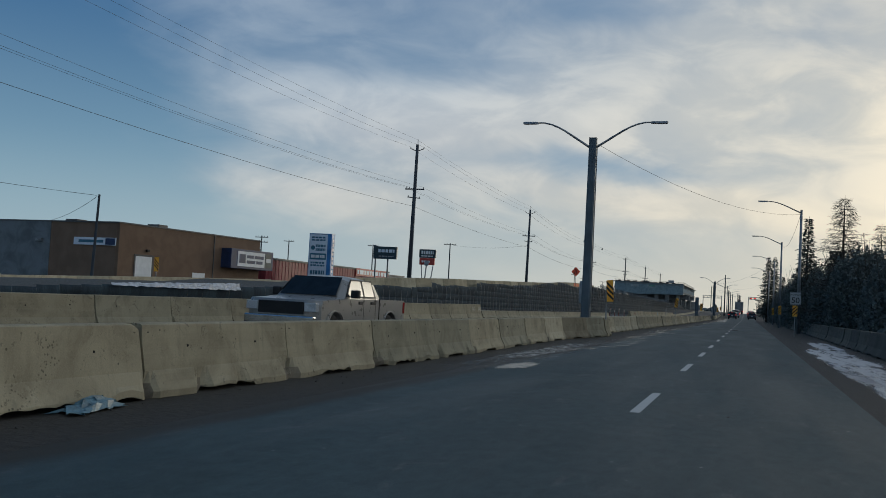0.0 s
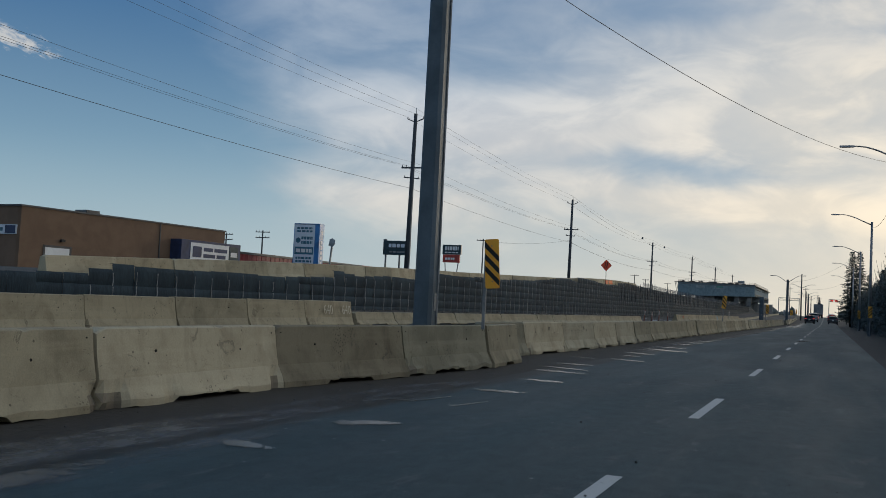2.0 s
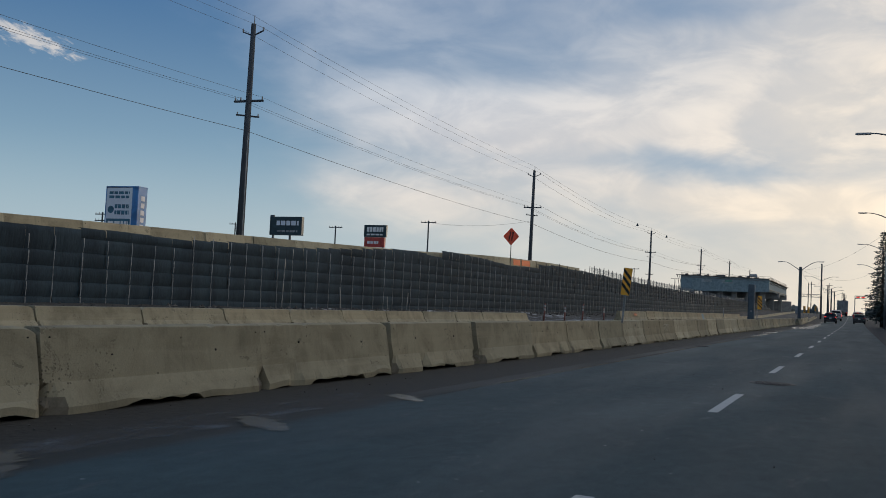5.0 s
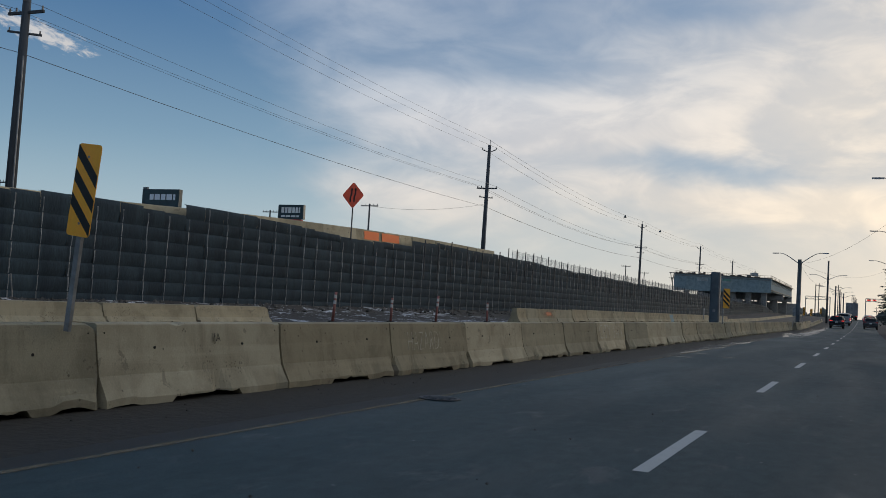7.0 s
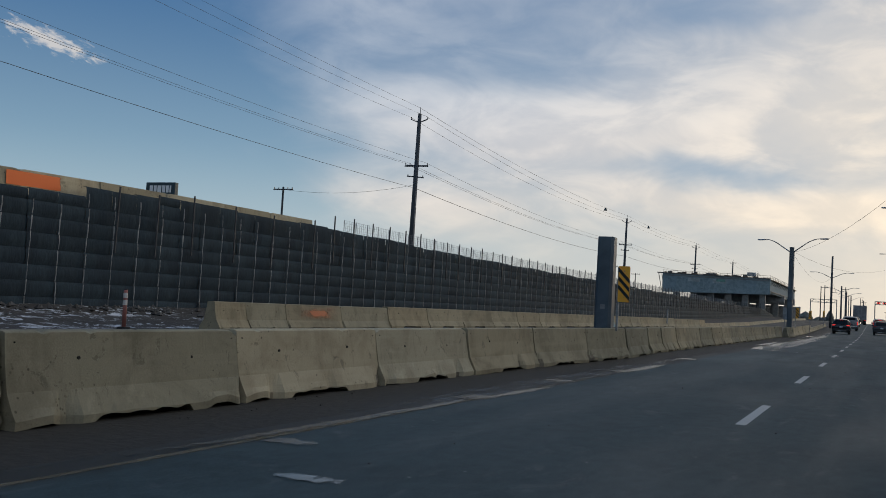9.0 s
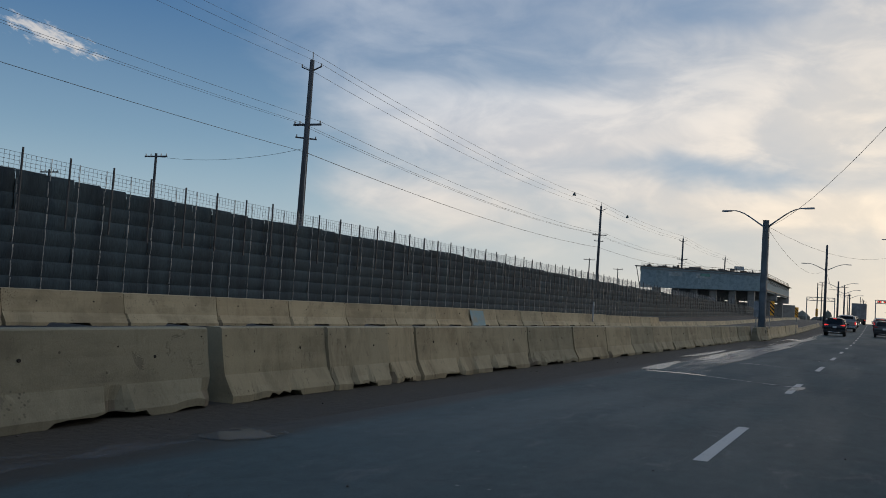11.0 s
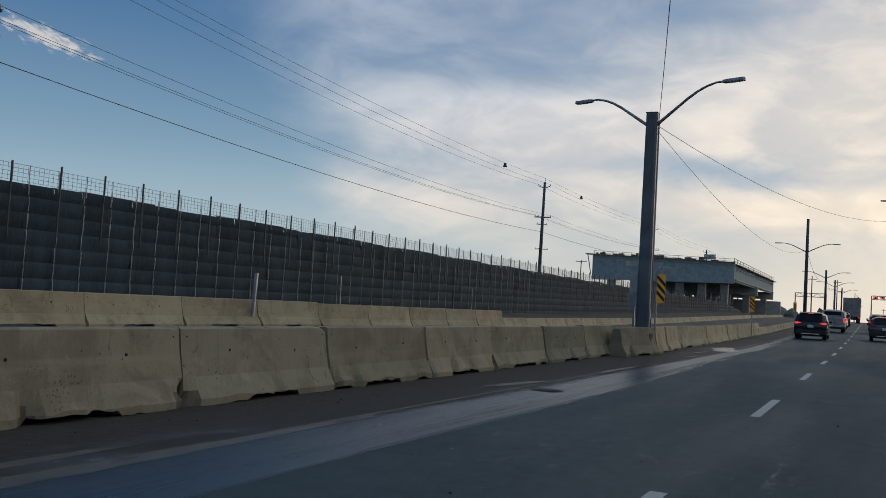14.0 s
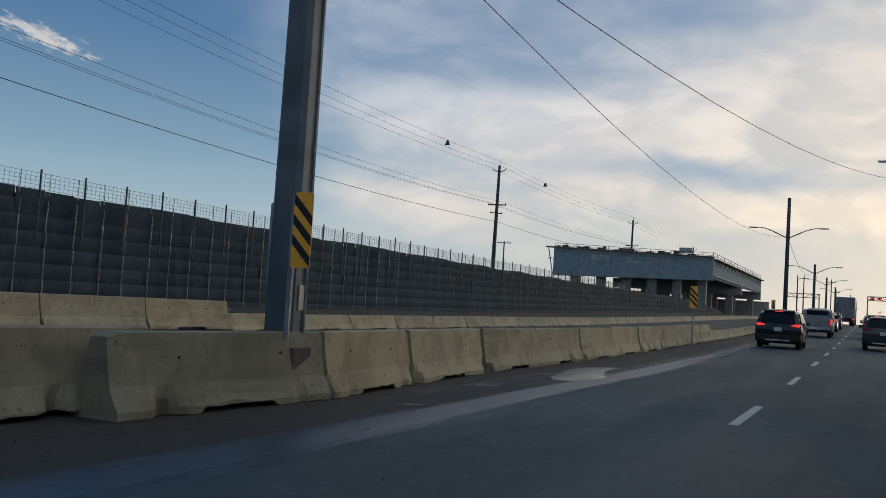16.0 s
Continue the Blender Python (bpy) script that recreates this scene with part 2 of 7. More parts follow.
def smear_material(name, colour, rough, amount, scale=(1.2, 0.5, 1.0), lo=0.40, hi=0.62, edge=0.22, spec=0.4):
    """A film that lies on the road: thin and broken, fading out towards its own edges."""
    m = bpy.data.materials.new(name)
    m.use_nodes = True
    n = Nodes(m.node_tree)
    pos = n.add("ShaderNodeNewGeometry").outputs["Position"]
    gx, gy, gz = n.add("ShaderNodeSeparateXYZ", {0: n.add("ShaderNodeTexCoord").outputs["UV"]}).outputs
    fade = None
    for g in (gx, gy):
        near = n.math("MINIMUM", g, n.math("SUBTRACT", 1.0, g))
        k = n.ramp(near, 0.0, edge)
        fade = k if fade is None else n.math("MULTIPLY", fade, k)
    v = n.add("ShaderNodeMapping", {"Vector": pos, "Scale": scale}).outputs[0]
    w = n.noise(v, 2.0, 6.0, 0.65, 0.4)
    g = n.noise(pos, 45.0, 4.0, 0.7)
    body = n.math("ADD", n.math("MULTIPLY", w, 0.8), n.math("MULTIPLY", g, 0.2))
    body = n.math("ADD", body, n.math("MULTIPLY", n.math("SUBTRACT", fade, 1.0), 0.30))
    cover = n.math("MULTIPLY", n.ramp(body, lo, hi), amount)
    p = n.add("ShaderNodeBsdfPrincipled", {"Base Color": (*colour, 1), "Roughness": rough, "Specular IOR Level": spec})
    clear = n.add("ShaderNodeBsdfTransparent")
    mixed = n.add("ShaderNodeMixShader", {0: cover, 1: clear.outputs[0], 2: p.outputs[0]})
    n.add("ShaderNodeOutputMaterial", {0: mixed.outputs[0]})
    return m


def snow_dirt_material(name, dirt, snow, amount, scale=0.7, stretch=(1.0, 0.5, 1.0), gather=0.0):
    m = bpy.data.materials.new(name)
    m.use_nodes = True
    n = Nodes(m.node_tree)
    pos = n.add("ShaderNodeNewGeometry").outputs["Position"]
    v = n.add("ShaderNodeMapping", {"Vector": pos, "Scale": stretch}).outputs[0]
    a = n.noise(v, scale, 6.0, 0.68, 0.8)
    g = n.noise(pos, 9.0, 5.0, 0.7)
    body = n.math("ADD", n.math("MULTIPLY", a, 0.75), n.math("MULTIPLY", g, 0.25))
    body = n.math("ADD", body, n.math("MULTIPLY", n.math("SUBTRACT", n.noise(pos, 0.45, 3.0, 0.5), 0.5), gather))
    f = n.ramp(body, 0.62 - amount, 0.68 - amount)
    k = n.ramp(g, 0.25, 0.75, 0.6, 1.4, False)
    d2 = n.mix(1.0, dirt, n.add("ShaderNodeCombineColor", {0: k, 1: k, 2: k}).outputs[0], "MULTIPLY")
    col = n.mix(f, d2, snow)
    p = n.add("ShaderNodeBsdfPrincipled", {"Base Color": col, "Roughness": 0.8, "Specular IOR Level": 0.3})
    b = n.add("ShaderNodeBump", {"Strength": 0.6, "Distance": 0.06, "Height": g})
    n.tree.links.new(b.outputs[0], p.inputs["Normal"])
    n.add("ShaderNodeOutputMaterial", {0: p.outputs[0]})
    return m


def concrete_material(name, base, stain_col, per=0.2):
    """Precast concrete: pour lines, rain streaks, grime on the foot and pits."""
    m = bpy.data.materials.new(name)
    m.use_nodes = True
    n = Nodes(m.node_tree)
    obj = n.add("ShaderNodeTexCoord").outputs["Object"]
    rnd = n.add("ShaderNodeObjectInfo").outputs["Random"]
    off = n.add("ShaderNodeCombineXYZ", {0: n.math("MULTIPLY", rnd, 31.0), 1: n.math("MULTIPLY", rnd, 77.0), 2: 0.0}).outputs[0]
    v = n.vmath("ADD", obj, off)
    blotch = n.noise(v, 1.3, 5.0, 0.62, 0.6)
    streak = n.noise(n.add("ShaderNodeMapping", {"Vector": v, "Scale": (3.0, 6.0, 0.5)}).outputs[0], 1.6, 4.0, 0.6)
    band = n.noise(n.add("ShaderNodeMapping", {"Vector": v, "Scale": (0.6, 0.25, 6.0)}).outputs[0], 1.0, 3.0, 0.6, 0.4)
    grit = n.noise(v, 55.0, 4.0, 0.7)
    col = n.mix(n.ramp(blotch, 0.4, 0.68), base, stain_col)
    col = n.mix(n.ramp(streak, 0.54, 0.74, 0.0, 0.28), col, tuple(c * 0.6 for c in stain_col))
    col = n.mix(n.ramp(band, 0.5, 0.7, 0.0, 0.35), col, tuple(c * 1.15 for c in base))
    k = n.ramp(grit, 0.25, 0.75, 0.9, 1.1, False)
    s = n.math("MULTIPLY", k, n.ramp(rnd, 0.0, 1.0, 1.0 - per, 1.0 + per, False))
    warm = n.ramp(rnd, 0.0, 1.0, 0.97, 1.03, False)
    col = n.mix(1.0, col, n.add("ShaderNodeCombineColor", {0: n.math("MULTIPLY", s, warm), 1: s, 2: n.math("DIVIDE", s, warm)}).outputs[0], "MULTIPLY")
    cells = n.add("ShaderNodeTexVoronoi", {"Vector": v, "Scale": 6.0})
    chosen = n.ramp(n.vmath("LENGTH", cells.outputs["Color"]), 0.85, 0.95)
    col = n.mix(n.math("MULTIPLY", n.ramp(cells.outputs["Distance"], 0.05, 0.10, 0.75, 0.0), chosen), col, tuple(c * 0.22 for c in base))
    spall = n.noise(v, 3.4, 7.0, 0.74, 0.9)
    col = n.mix(n.ramp(spall, 0.605, 0.64, 0.0, 0.6), col, tuple(0.40 * c + 0.015 for c in base))
    col = n.mix(n.ramp(n.noise(v, 2.1, 5.0, 0.66, 0.3), 0.62, 0.70, 0.0, 0.30), col, tuple(min(c * 1.35 + 0.02, 0.8) for c in base))
    pits = n.add("ShaderNodeTexVoronoi", {"Vector": v, "Scale": 24.0})
    pitted = n.math("MULTIPLY", n.ramp(pits.outputs["Distance"], 0.20, 0.34, 0.7, 0.0), n.ramp(n.noise(v, 1.15, 3.0, 0.6), 0.585, 0.66))
    col = n.mix(pitted, col, tuple(c * 0.35 for c in stain_col))
    seam = n.add("ShaderNodeTexVoronoi", {"Vector": n.vmath("ADD", n.add("ShaderNodeMapping", {"Vector": v, "Scale": (0.6, 0.35, 0.9)}).outputs[0], n.noise(v, 2.0, 4.0, 0.6, 0, "Color")), "Scale": 1.0})
    seam.feature = "DISTANCE_TO_EDGE"
    col = n.mix(n.ramp(seam.outputs["Distance"], 0.0, 0.005, 0.3, 0.0), col, tuple(c * 0.4 for c in stain_col))
    p = n.add("ShaderNodeBsdfPrincipled", {"Base Color": col, "Roughness": 0.88, "Specular IOR Level": 0.2})
    b = n.add("ShaderNodeBump", {"Strength": 0.35, "Distance": 0.012, "Height": n.math("SUBTRACT", n.math("ADD", grit, blotch), n.ramp(spall, 0.60, 0.65, 0.0, 1.6))})
    n.tree.links.new(b.outputs[0], p.inputs["Normal"])
    n.add("ShaderNodeOutputMaterial", {0: p.outputs[0]})
    return m


M = {
    "asphalt": asphalt_material("asphalt", (0.034, 0.054, 0.059), (0.043, 0.065, 0.070)),
    "asphalt_far": asphalt_material("asphalt_far", (0.075, 0.076, 0.078), (0.10, 0.10, 0.10)),
    "shoulder": snow_dirt_material("gritty_shoulder", DIRT, (0.046, 0.045, 0.042), -0.02, 1.5, (1.0, 0.5, 1.0)),
    # grit: brownish dirt, its base darkened further for shade of trees and hedge
    "grit": snow_dirt_material("roadside_grit", (0.030, 0.028, 0.026), (0.085, 0.085, 0.085), -0.03, 1.2),
    "verge_bare": snow_dirt_material("bare_stony_verge", (0.050, 0.047, 0.043), (0.11, 0.105, 0.10), 0.02, 0.9),
    "ground": snow_dirt_material("winter_ground", (0.085, 0.078, 0.066), (0.62, 0.65, 0.69), 0.0, 0.35),
    "verge": snow_dirt_material("verge_with_snow", (0.050, 0.045, 0.040), (0.60, 0.62, 0.66), 0.085, 2.6, (0.8, 0.8, 1.0), 0.30),
    "ice": smear_material("ice_and_old_snow", (0.42, 0.45, 0.50), 0.4, 0.8, (1.6, 0.2, 1.0), 0.32, 0.52, 0.25),
    "concrete": concrete_material("barrier_concrete", (0.310, 0.275, 0.190), (0.215, 0.188, 0.128), 0.10),
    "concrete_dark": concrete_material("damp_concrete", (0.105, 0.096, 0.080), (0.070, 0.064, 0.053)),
    "concrete_pale": concrete_material("pale_concrete", (0.400, 0.356, 0.252), (0.300, 0.262, 0.182), 0.08),
    "concrete_tan": concrete_material("tan_concrete", (0.300, 0.258, 0.172), (0.212, 0.180, 0.120), 0.10),
    "concrete_olive": concrete_material("olive_concrete", (0.238, 0.220, 0.156), (0.168, 0.154, 0.109), 0.10),
    "concrete_broken": concrete_material("broken_concrete", (0.185, 0.160, 0.118), (0.105, 0.092, 0.070), 0.2),
    "concrete_brown": concrete_material("stained_barrier_concrete", (0.185, 0.163, 0.113), (0.125, 0.108, 0.073)),
    "concrete_blue": concrete_material("blue_grey_formwork", (0.165, 0.232, 0.270), (0.115, 0.170, 0.200), 0.03),
    "concrete_grey": concrete_material("pier_concrete", (0.21, 0.225, 0.23), (0.15, 0.16, 0.165), 0.03),
    "hole": material("dark_hole", (0.02, 0.018, 0.016), 0.95, bump=0),
    "white_line": worn_paint("worn_white_line", (0.44, 0.44, 0.42), (0.16, 0.16, 0.16), 0.66, 11.0),
    # hatch: near-asphalt base, its white is mostly sky mirrored at low angles
    "hatch": smear_material("faded_white_hatching", (0.075, 0.087, 0.100), 0.20, 0.85, (3.6, 2.6, 1.0), 0.27, 0.47, 0.42, 1.0),
    "scar_faint": smear_material("faint_white_trace", (0.28, 0.27, 0.25), 0.75, 0.40, (1.5, 0.8, 1.0), 0.32, 0.60, 0.2),
    "scar": smear_material("broken_white_trace", (0.42, 0.42, 0.41), 0.75, 0.75, (1.5, 0.8, 1.0), 0.32, 0.56, 0.10),
    # wedge: the sky's gleam on wet road, partly put into the base colour
    "wedge": smear_material("dried_white_salt", (0.09, 0.10, 0.11), 0.22, 0.9, (1.6, 1.0, 1.0), 0.26, 0.50, 0.20, 0.9),
    "specks": smear_material("paint_specks", (0.30, 0.30, 0.30), 0.6, 0.34, (5.0, 3.0, 1.0), 0.46, 0.60, 0.4),
    "salt_film": smear_material("dried_salt_film", (0.12, 0.12, 0.12), 0.5, 0.65, (1.6, 0.5, 1.0), 0.42, 0.68, 0.3, 0.6),
    "salt_white": smear_material("white_salt_crust", (0.13, 0.135, 0.14), 0.30, 0.60, (2.6, 1.0, 1.0), 0.36, 0.60, 0.3, 0.8),
    # streak, wet: bluish bases put the sky's reflection into the film's colour
    "streak": smear_material("pale_salt_streak", (0.046, 0.074, 0.112), 0.28, 0.50, (1.6, 0.05, 1.0), 0.18, 0.48, 0.36, 0.9),
    "wet": smear_material("wet_asphalt_film", (0.028, 0.056, 0.092), 0.30, 0.58, (1.4, 0.06, 1.0), 0.24, 0.52, 0.22, 0.55),
    "yellow_line": smear_material("worn_yellow_line", (0.19, 0.15, 0.09), 0.75, 0.6, (2.0, 0.35, 1.0), 0.26, 0.50, 0.25),
    "fabric": material("black_geotextile", (0.031, 0.048, 0.060), 0.9, grain=26, stain=1.2, vary=0.45, tone=(0.022, 0.033, 0.043), bump=0.5,
                       per_object=0.12, stretch=(1.0, 1.0, 0.12), spec=0.15, per_island=0.12),
    "strap": material("galvanised_wire", (0.36, 0.355, 0.35), 0.6, 0.0, vary=0.6, grain=12, stain=3.0, bump=0),
    "rebar": material("dark_steel_rod", (0.060, 0.066, 0.075), 0.6, 0.5, bump=0),
    "post_dark": material("dark_steel_column", (0.092, 0.120, 0.142), 0.55, 0.0, grain=25, stain=0.8, vary=0.12, bump=0.1, per_object=0.06),
    "galv": material("galvanised_steel", (0.27, 0.28, 0.29), 0.45, 0.5, grain=20, bump=0.05),
    "lamp_head": material("grey_lamp_housing", (0.30, 0.31, 0.32), 0.4, 0.3, bump=0),
    "lens": material("lamp_lens", (0.55, 0.56, 0.56), 0.2, 0.0, bump=0),
    "wood_pole": material("weathered_pole", (0.060, 0.070, 0.082), 0.85, grain=18, stain=1.0, vary=0.3, stretch=(4, 4, 0.3), bump=0.3),
    "wire": material("cable", (0.045, 0.047, 0.05), 0.6, bump=0),
    "insulator": material("porcelain", (0.26, 0.25, 0.24), 0.3, bump=0),
    "sign_yellow": material("reflective_yellow", (0.90, 0.40, 0.045), 0.45, grain=8, stain=2, vary=0.10, tone=(0.82, 0.40, 0.04), bump=0),
    "sign_black": material("matt_black_sheet", (0.022, 0.022, 0.022), 0.5, bump=0),
    "sign_back": material("bare_aluminium", (0.34, 0.36, 0.38), 0.4, 0.4, bump=0),
    "sign_orange": material("reflective_orange", (0.92, 0.125, 0.06), 0.45, grain=8, stain=2, vary=0.08, tone=(0.84, 0.11, 0.05), bump=0),
    "white": material("white_paint", (0.72, 0.73, 0.73), 0.5, grain=14, stain=1, vary=0.06, tone=(0.64, 0.65, 0.65), bump=0),
    # white sheeting greyed in its base for the shade the sign stands in
    "sign_shaded": material("dusty_white_sheeting", (0.40, 0.40, 0.40), 0.5, grain=14, stain=1, vary=0.08, tone=(0.34, 0.34, 0.34), bump=0),
    "panel_white": material("white_sign_face", (0.62, 0.68, 0.74), 0.35, grain=10, stain=0.8, vary=0.05, tone=(0.56, 0.62, 0.70), bump=0),
    "panel_blue": material("blue_sign_side", (0.06, 0.21, 0.48), 0.35, grain=10, stain=0.8, vary=0.06, bump=0),
    "navy": material("navy_cladding", (0.028, 0.045, 0.11), 0.4, grain=10, stain=0.8, vary=0.08, bump=0),
    "teal": material("dark_teal_print", (0.05, 0.16, 0.24), 0.4, bump=0),
    "sign_dark": material("charcoal_sign_face", (0.024, 0.050, 0.064), 0.35, bump=0),
    "patch_pale": material("pale_form_sheet", (0.25, 0.31, 0.34), 0.6, bump=0),
    "patch_green": material("green_form_sheet", (0.10, 0.24, 0.22), 0.6, bump=0),
    "sign_red": material("red_sign_face", (0.45, 0.065, 0.05), 0.4, bump=0),
    "red_clad": material("red_metal_cladding", (0.26, 0.045, 0.05), 0.5, grain=20, stain=0.6, vary=0.1, stretch=(3, 3, 0.3), bump=0.1),
    "grey_clad": material("grey_metal_cladding", (0.165, 0.185, 0.20), 0.55, grain=20, stain=0.5, vary=0.1, bump=0.1),
    "brick": material("brown_brick", (0.155, 0.102, 0.067), 0.85, grain=20, stain=0.5, vary=0.25, tone=(0.128, 0.083, 0.055), bump=0.3, per_island=0.18),
    "brick_dark": material("dark_brick", (0.17, 0.115, 0.08), 0.85, grain=20, stain=0.5, vary=0.25, tone=(0.14, 0.095, 0.066), bump=0.3, per_island=0.15),
    "roof_trim": material("roof_flashing", (0.10, 0.10, 0.10), 0.5, bump=0),
    "glass_dark": material("dark_window", (0.014, 0.019, 0.025), 0.08, 0.0, bump=0, spec=0.14),
    "timber": material("formwork_timber", (0.24, 0.18, 0.115), 0.8, grain=20, stain=1, vary=0.25, bump=0.2),
    "steel_beam": material("grey_brown_girder", (0.165, 0.160, 0.150), 0.65, grain=10, stain=0.4, vary=0.15, tone=(0.12, 0.115, 0.105), bump=0.1),
    "orange_paint": smear_material("orange_spray_paint", (0.80, 0.18, 0.045), 0.7, 0.95, (1.0, 1.0, 3.0), 0.10, 0.26, 0.06),
    "orange_faint": smear_material("faint_orange_spray_paint", (0.66, 0.20, 0.08), 0.7, 0.6, (1.0, 1.0, 2.0), 0.14, 0.50, 0.40),
    "stencil": worn_paint("faded_black_stencil", (0.05, 0.048, 0.04), (0.20, 0.175, 0.12), 0.5, 12.0),
    "chalk": worn_paint("chalk_marks", (0.62, 0.59, 0.50), (0.43, 0.39, 0.29), 0.46, 7.0),
    "blue_paint": worn_paint("pale_blue_paint", (0.15, 0.25, 0.29), (0.22, 0.23, 0.20), 0.56, 3.0),
    "white_sheet": material("white_plastic_sheeting", (0.50, 0.53, 0.58), 0.45, grain=9, stain=4, vary=0.25, tone=(0.34, 0.37, 0.42), bump=0.4),
    "plastic_bag": material("pale_blue_plastic", (0.10, 0.20, 0.25), 0.35, grain=14, stain=7, vary=0.5, tone=(0.05, 0.10, 0.13), bump=0.3, spec=0.5),
    "cone_white": material("white_tube", (0.60, 0.58, 0.55), 0.6, bump=0),
    "cone_red": material("faded_red_tube", (0.32, 0.13, 0.11), 0.6, bump=0),
    "rubber": material("black_rubber", (0.022, 0.022, 0.023), 0.85, bump=0),
    "stone": material("loose_stone", (0.09, 0.086, 0.08), 0.9, per_island=0.4, bump=0.2),
    # needles, scrub: bases lifted to stand in for a pale veil of glare
    "needles": material("dark_needles", (0.078, 0.094, 0.084), 0.85, grain=6, stain=1.5, vary=0.35, bump=0, per_island=0.45, spec=0.15),
    "twig": material("bare_twigs", (0.105, 0.092, 0.078), 0.9, grain=6, stain=1.5, vary=0.3, bump=0, spec=0.15),
    "scrub": material("dark_scrub", (0.150, 0.160, 0.145), 0.9, grain=6, stain=1.0, vary=0.3, bump=0, per_island=0.25, spec=0.05),
    "bark": material("bark", (0.07, 0.055, 0.042), 0.9, grain=14, stain=2, vary=0.35, stretch=(3, 3, 0.6), bump=0.5),
    "iron": material("cast_iron", (0.055, 0.055, 0.057), 0.6, 0.3, grain=30, stain=3, vary=0.25, bump=0.2),
    "car_black": material("black_car_paint", (0.014, 0.015, 0.018), 0.18, grain=3, stain=0.8, vary=0.1, bump=0, spec=0.6),
    "car_silver": material("silver_car_paint", (0.22, 0.23, 0.24), 0.3, 0.3, grain=3, stain=0.8, vary=0.06, bump=0, spec=0.5),
    "car_white": material("white_car_paint", (0.30, 0.31, 0.325), 0.2, grain=3, stain=0.8, vary=0.06, tone=(0.46, 0.46, 0.46), bump=0, spec=0.5),
    "car_beige": material("pale_beige_metallic_paint", (0.235, 0.225, 0.212), 0.3, 0.25, grain=3, stain=0.8, vary=0.05, tone=(0.21, 0.20, 0.19), bump=0, spec=0.5),
    "car_grey": material("dark_grey_car_paint", (0.05, 0.054, 0.06), 0.22, grain=3, stain=0.8, vary=0.06, bump=0, spec=0.6),
    "car_red": material("red_car_paint", (0.20, 0.025, 0.025), 0.22, grain=3, stain=0.8, vary=0.06, bump=0, spec=0.6),
    "trim": material("black_plastic_trim", (0.02, 0.02, 0.021), 0.6, bump=0),
    "chrome": material("bright_trim", (0.55, 0.55, 0.56), 0.2, 0.9, bump=0),
    "rim": material("alloy_rim", (0.25, 0.25, 0.26), 0.35, 0.6, bump=0),
    "plate": material("number_plate", (0.55, 0.56, 0.58), 0.5, bump=0),
    "tail": glowing("lit_tail_lamp", (1.0, 0.06, 0.05), 0.85),
    "tail_off": material("red_lamp_glass", (0.35, 0.02, 0.02), 0.15, bump=0, spec=0.6),
    "head_lamp": material("clear_lamp_glass", (0.6, 0.62, 0.64), 0.12, bump=0, spec=0.6),
    "signal_red": glowing("red_signal", (1.0, 0.07, 0.06), 1.6),
    "truck_box": material("dirty_trailer_door", (0.20, 0.21, 0.22), 0.6, grain=6, stain=0.8, vary=0.12, bump=0),
}


# ---------------------------------------------------------------- mesh helpers
def mesh_of(bm, name, mat, smooth=False):
    me = bpy.data.meshes.new(name)
    bmesh.ops.recalc_face_normals(bm, faces=bm.faces)
    if smooth:
        for fc in bm.faces:
            fc.smooth = True
    bm.to_mesh(me)
    bm.free()
    me.materials.append(M[mat])
    return me


def part(name, bm, mat, parent=None, label="", smooth=False, at=None):
    ob = new(name, mesh_of(bm, name, mat, smooth))
    if parent is not None:
        ob.parent = parent
    if at is not None:
        ob.matrix_basis = at
    if label:
        ob["label"] = label
    return ob


def empty(name, m, label, category, group="", kind=""):
    ob = new(name)
    ob.empty_display_size = 0.2
    ob.matrix_basis = m
    return tagged(ob, label, category, group, kind)


def box(bm, x0, x1, y0, y1, z0, z1, bevel=0.0):
    got = bmesh.ops.create_cube(bm, size=1.0)
    vs = got["verts"]
    for v in vs:
        v.co = Vector((x0 + (v.co.x + 0.5) * (x1 - x0), y0 + (v.co.y + 0.5) * (y1 - y0), z0 + (v.co.z + 0.5) * (z1 - z0)))
    if bevel:
        es = list({e for v in vs for e in v.link_edges})
        bmesh.ops.bevel(bm, geom=es, offset=bevel, segments=2, profile=0.6, affect="EDGES")
    return bm


def boxed(x0, x1, y0, y1, z0, z1, bevel=0.0):
    return box(bmesh.new(), x0, x1, y0, y1, z0, z1, bevel)


def tube(bm, a, b, r0, r1=None, n=8, cap=True):
    a, b = Vector(a), Vector(b)
    got = bmesh.ops.create_cone(bm, cap_ends=cap, segments=n, radius1=r0, radius2=r0 if r1 is None else r1, depth=(b - a).length)
    turn = (b - a).to_track_quat("Z", "Y").to_matrix().to_4x4()
    bmesh.ops.transform(bm, matrix=Matrix.Translation((a + b) / 2) @ turn, verts=got["verts"])
    return bm


def tubed(a, b, r0, r1=None, n=8):
    return tube(bmesh.new(), a, b, r0, r1, n)


def bent(bm, pts, radii, n=8):
    """A tube through points."""
    pts = [Vector(p) for p in pts]
    rings = []
    for i, p in enumerate(pts):
        way = (pts[min(i + 1, len(pts) - 1)] - pts[max(i - 1, 0)]).normalized()
        q = way.to_track_quat("Z", "Y").to_matrix()
        r = radii[i] if isinstance(radii, (list, tuple)) else radii
        rings.append([bm.verts.new(p + q @ Vector((r * math.cos(2 * math.pi * k / n), r * math.sin(2 * math.pi * k / n), 0))) for k in range(n)])
    for a, b in zip(rings, rings[1:]):
        for k in range(n):
            bm.faces.new((a[k], a[(k + 1) % n], b[(k + 1) % n], b[k]))
    bm.faces.new(rings[0])
    bm.faces.new(rings[-1])
    return bm


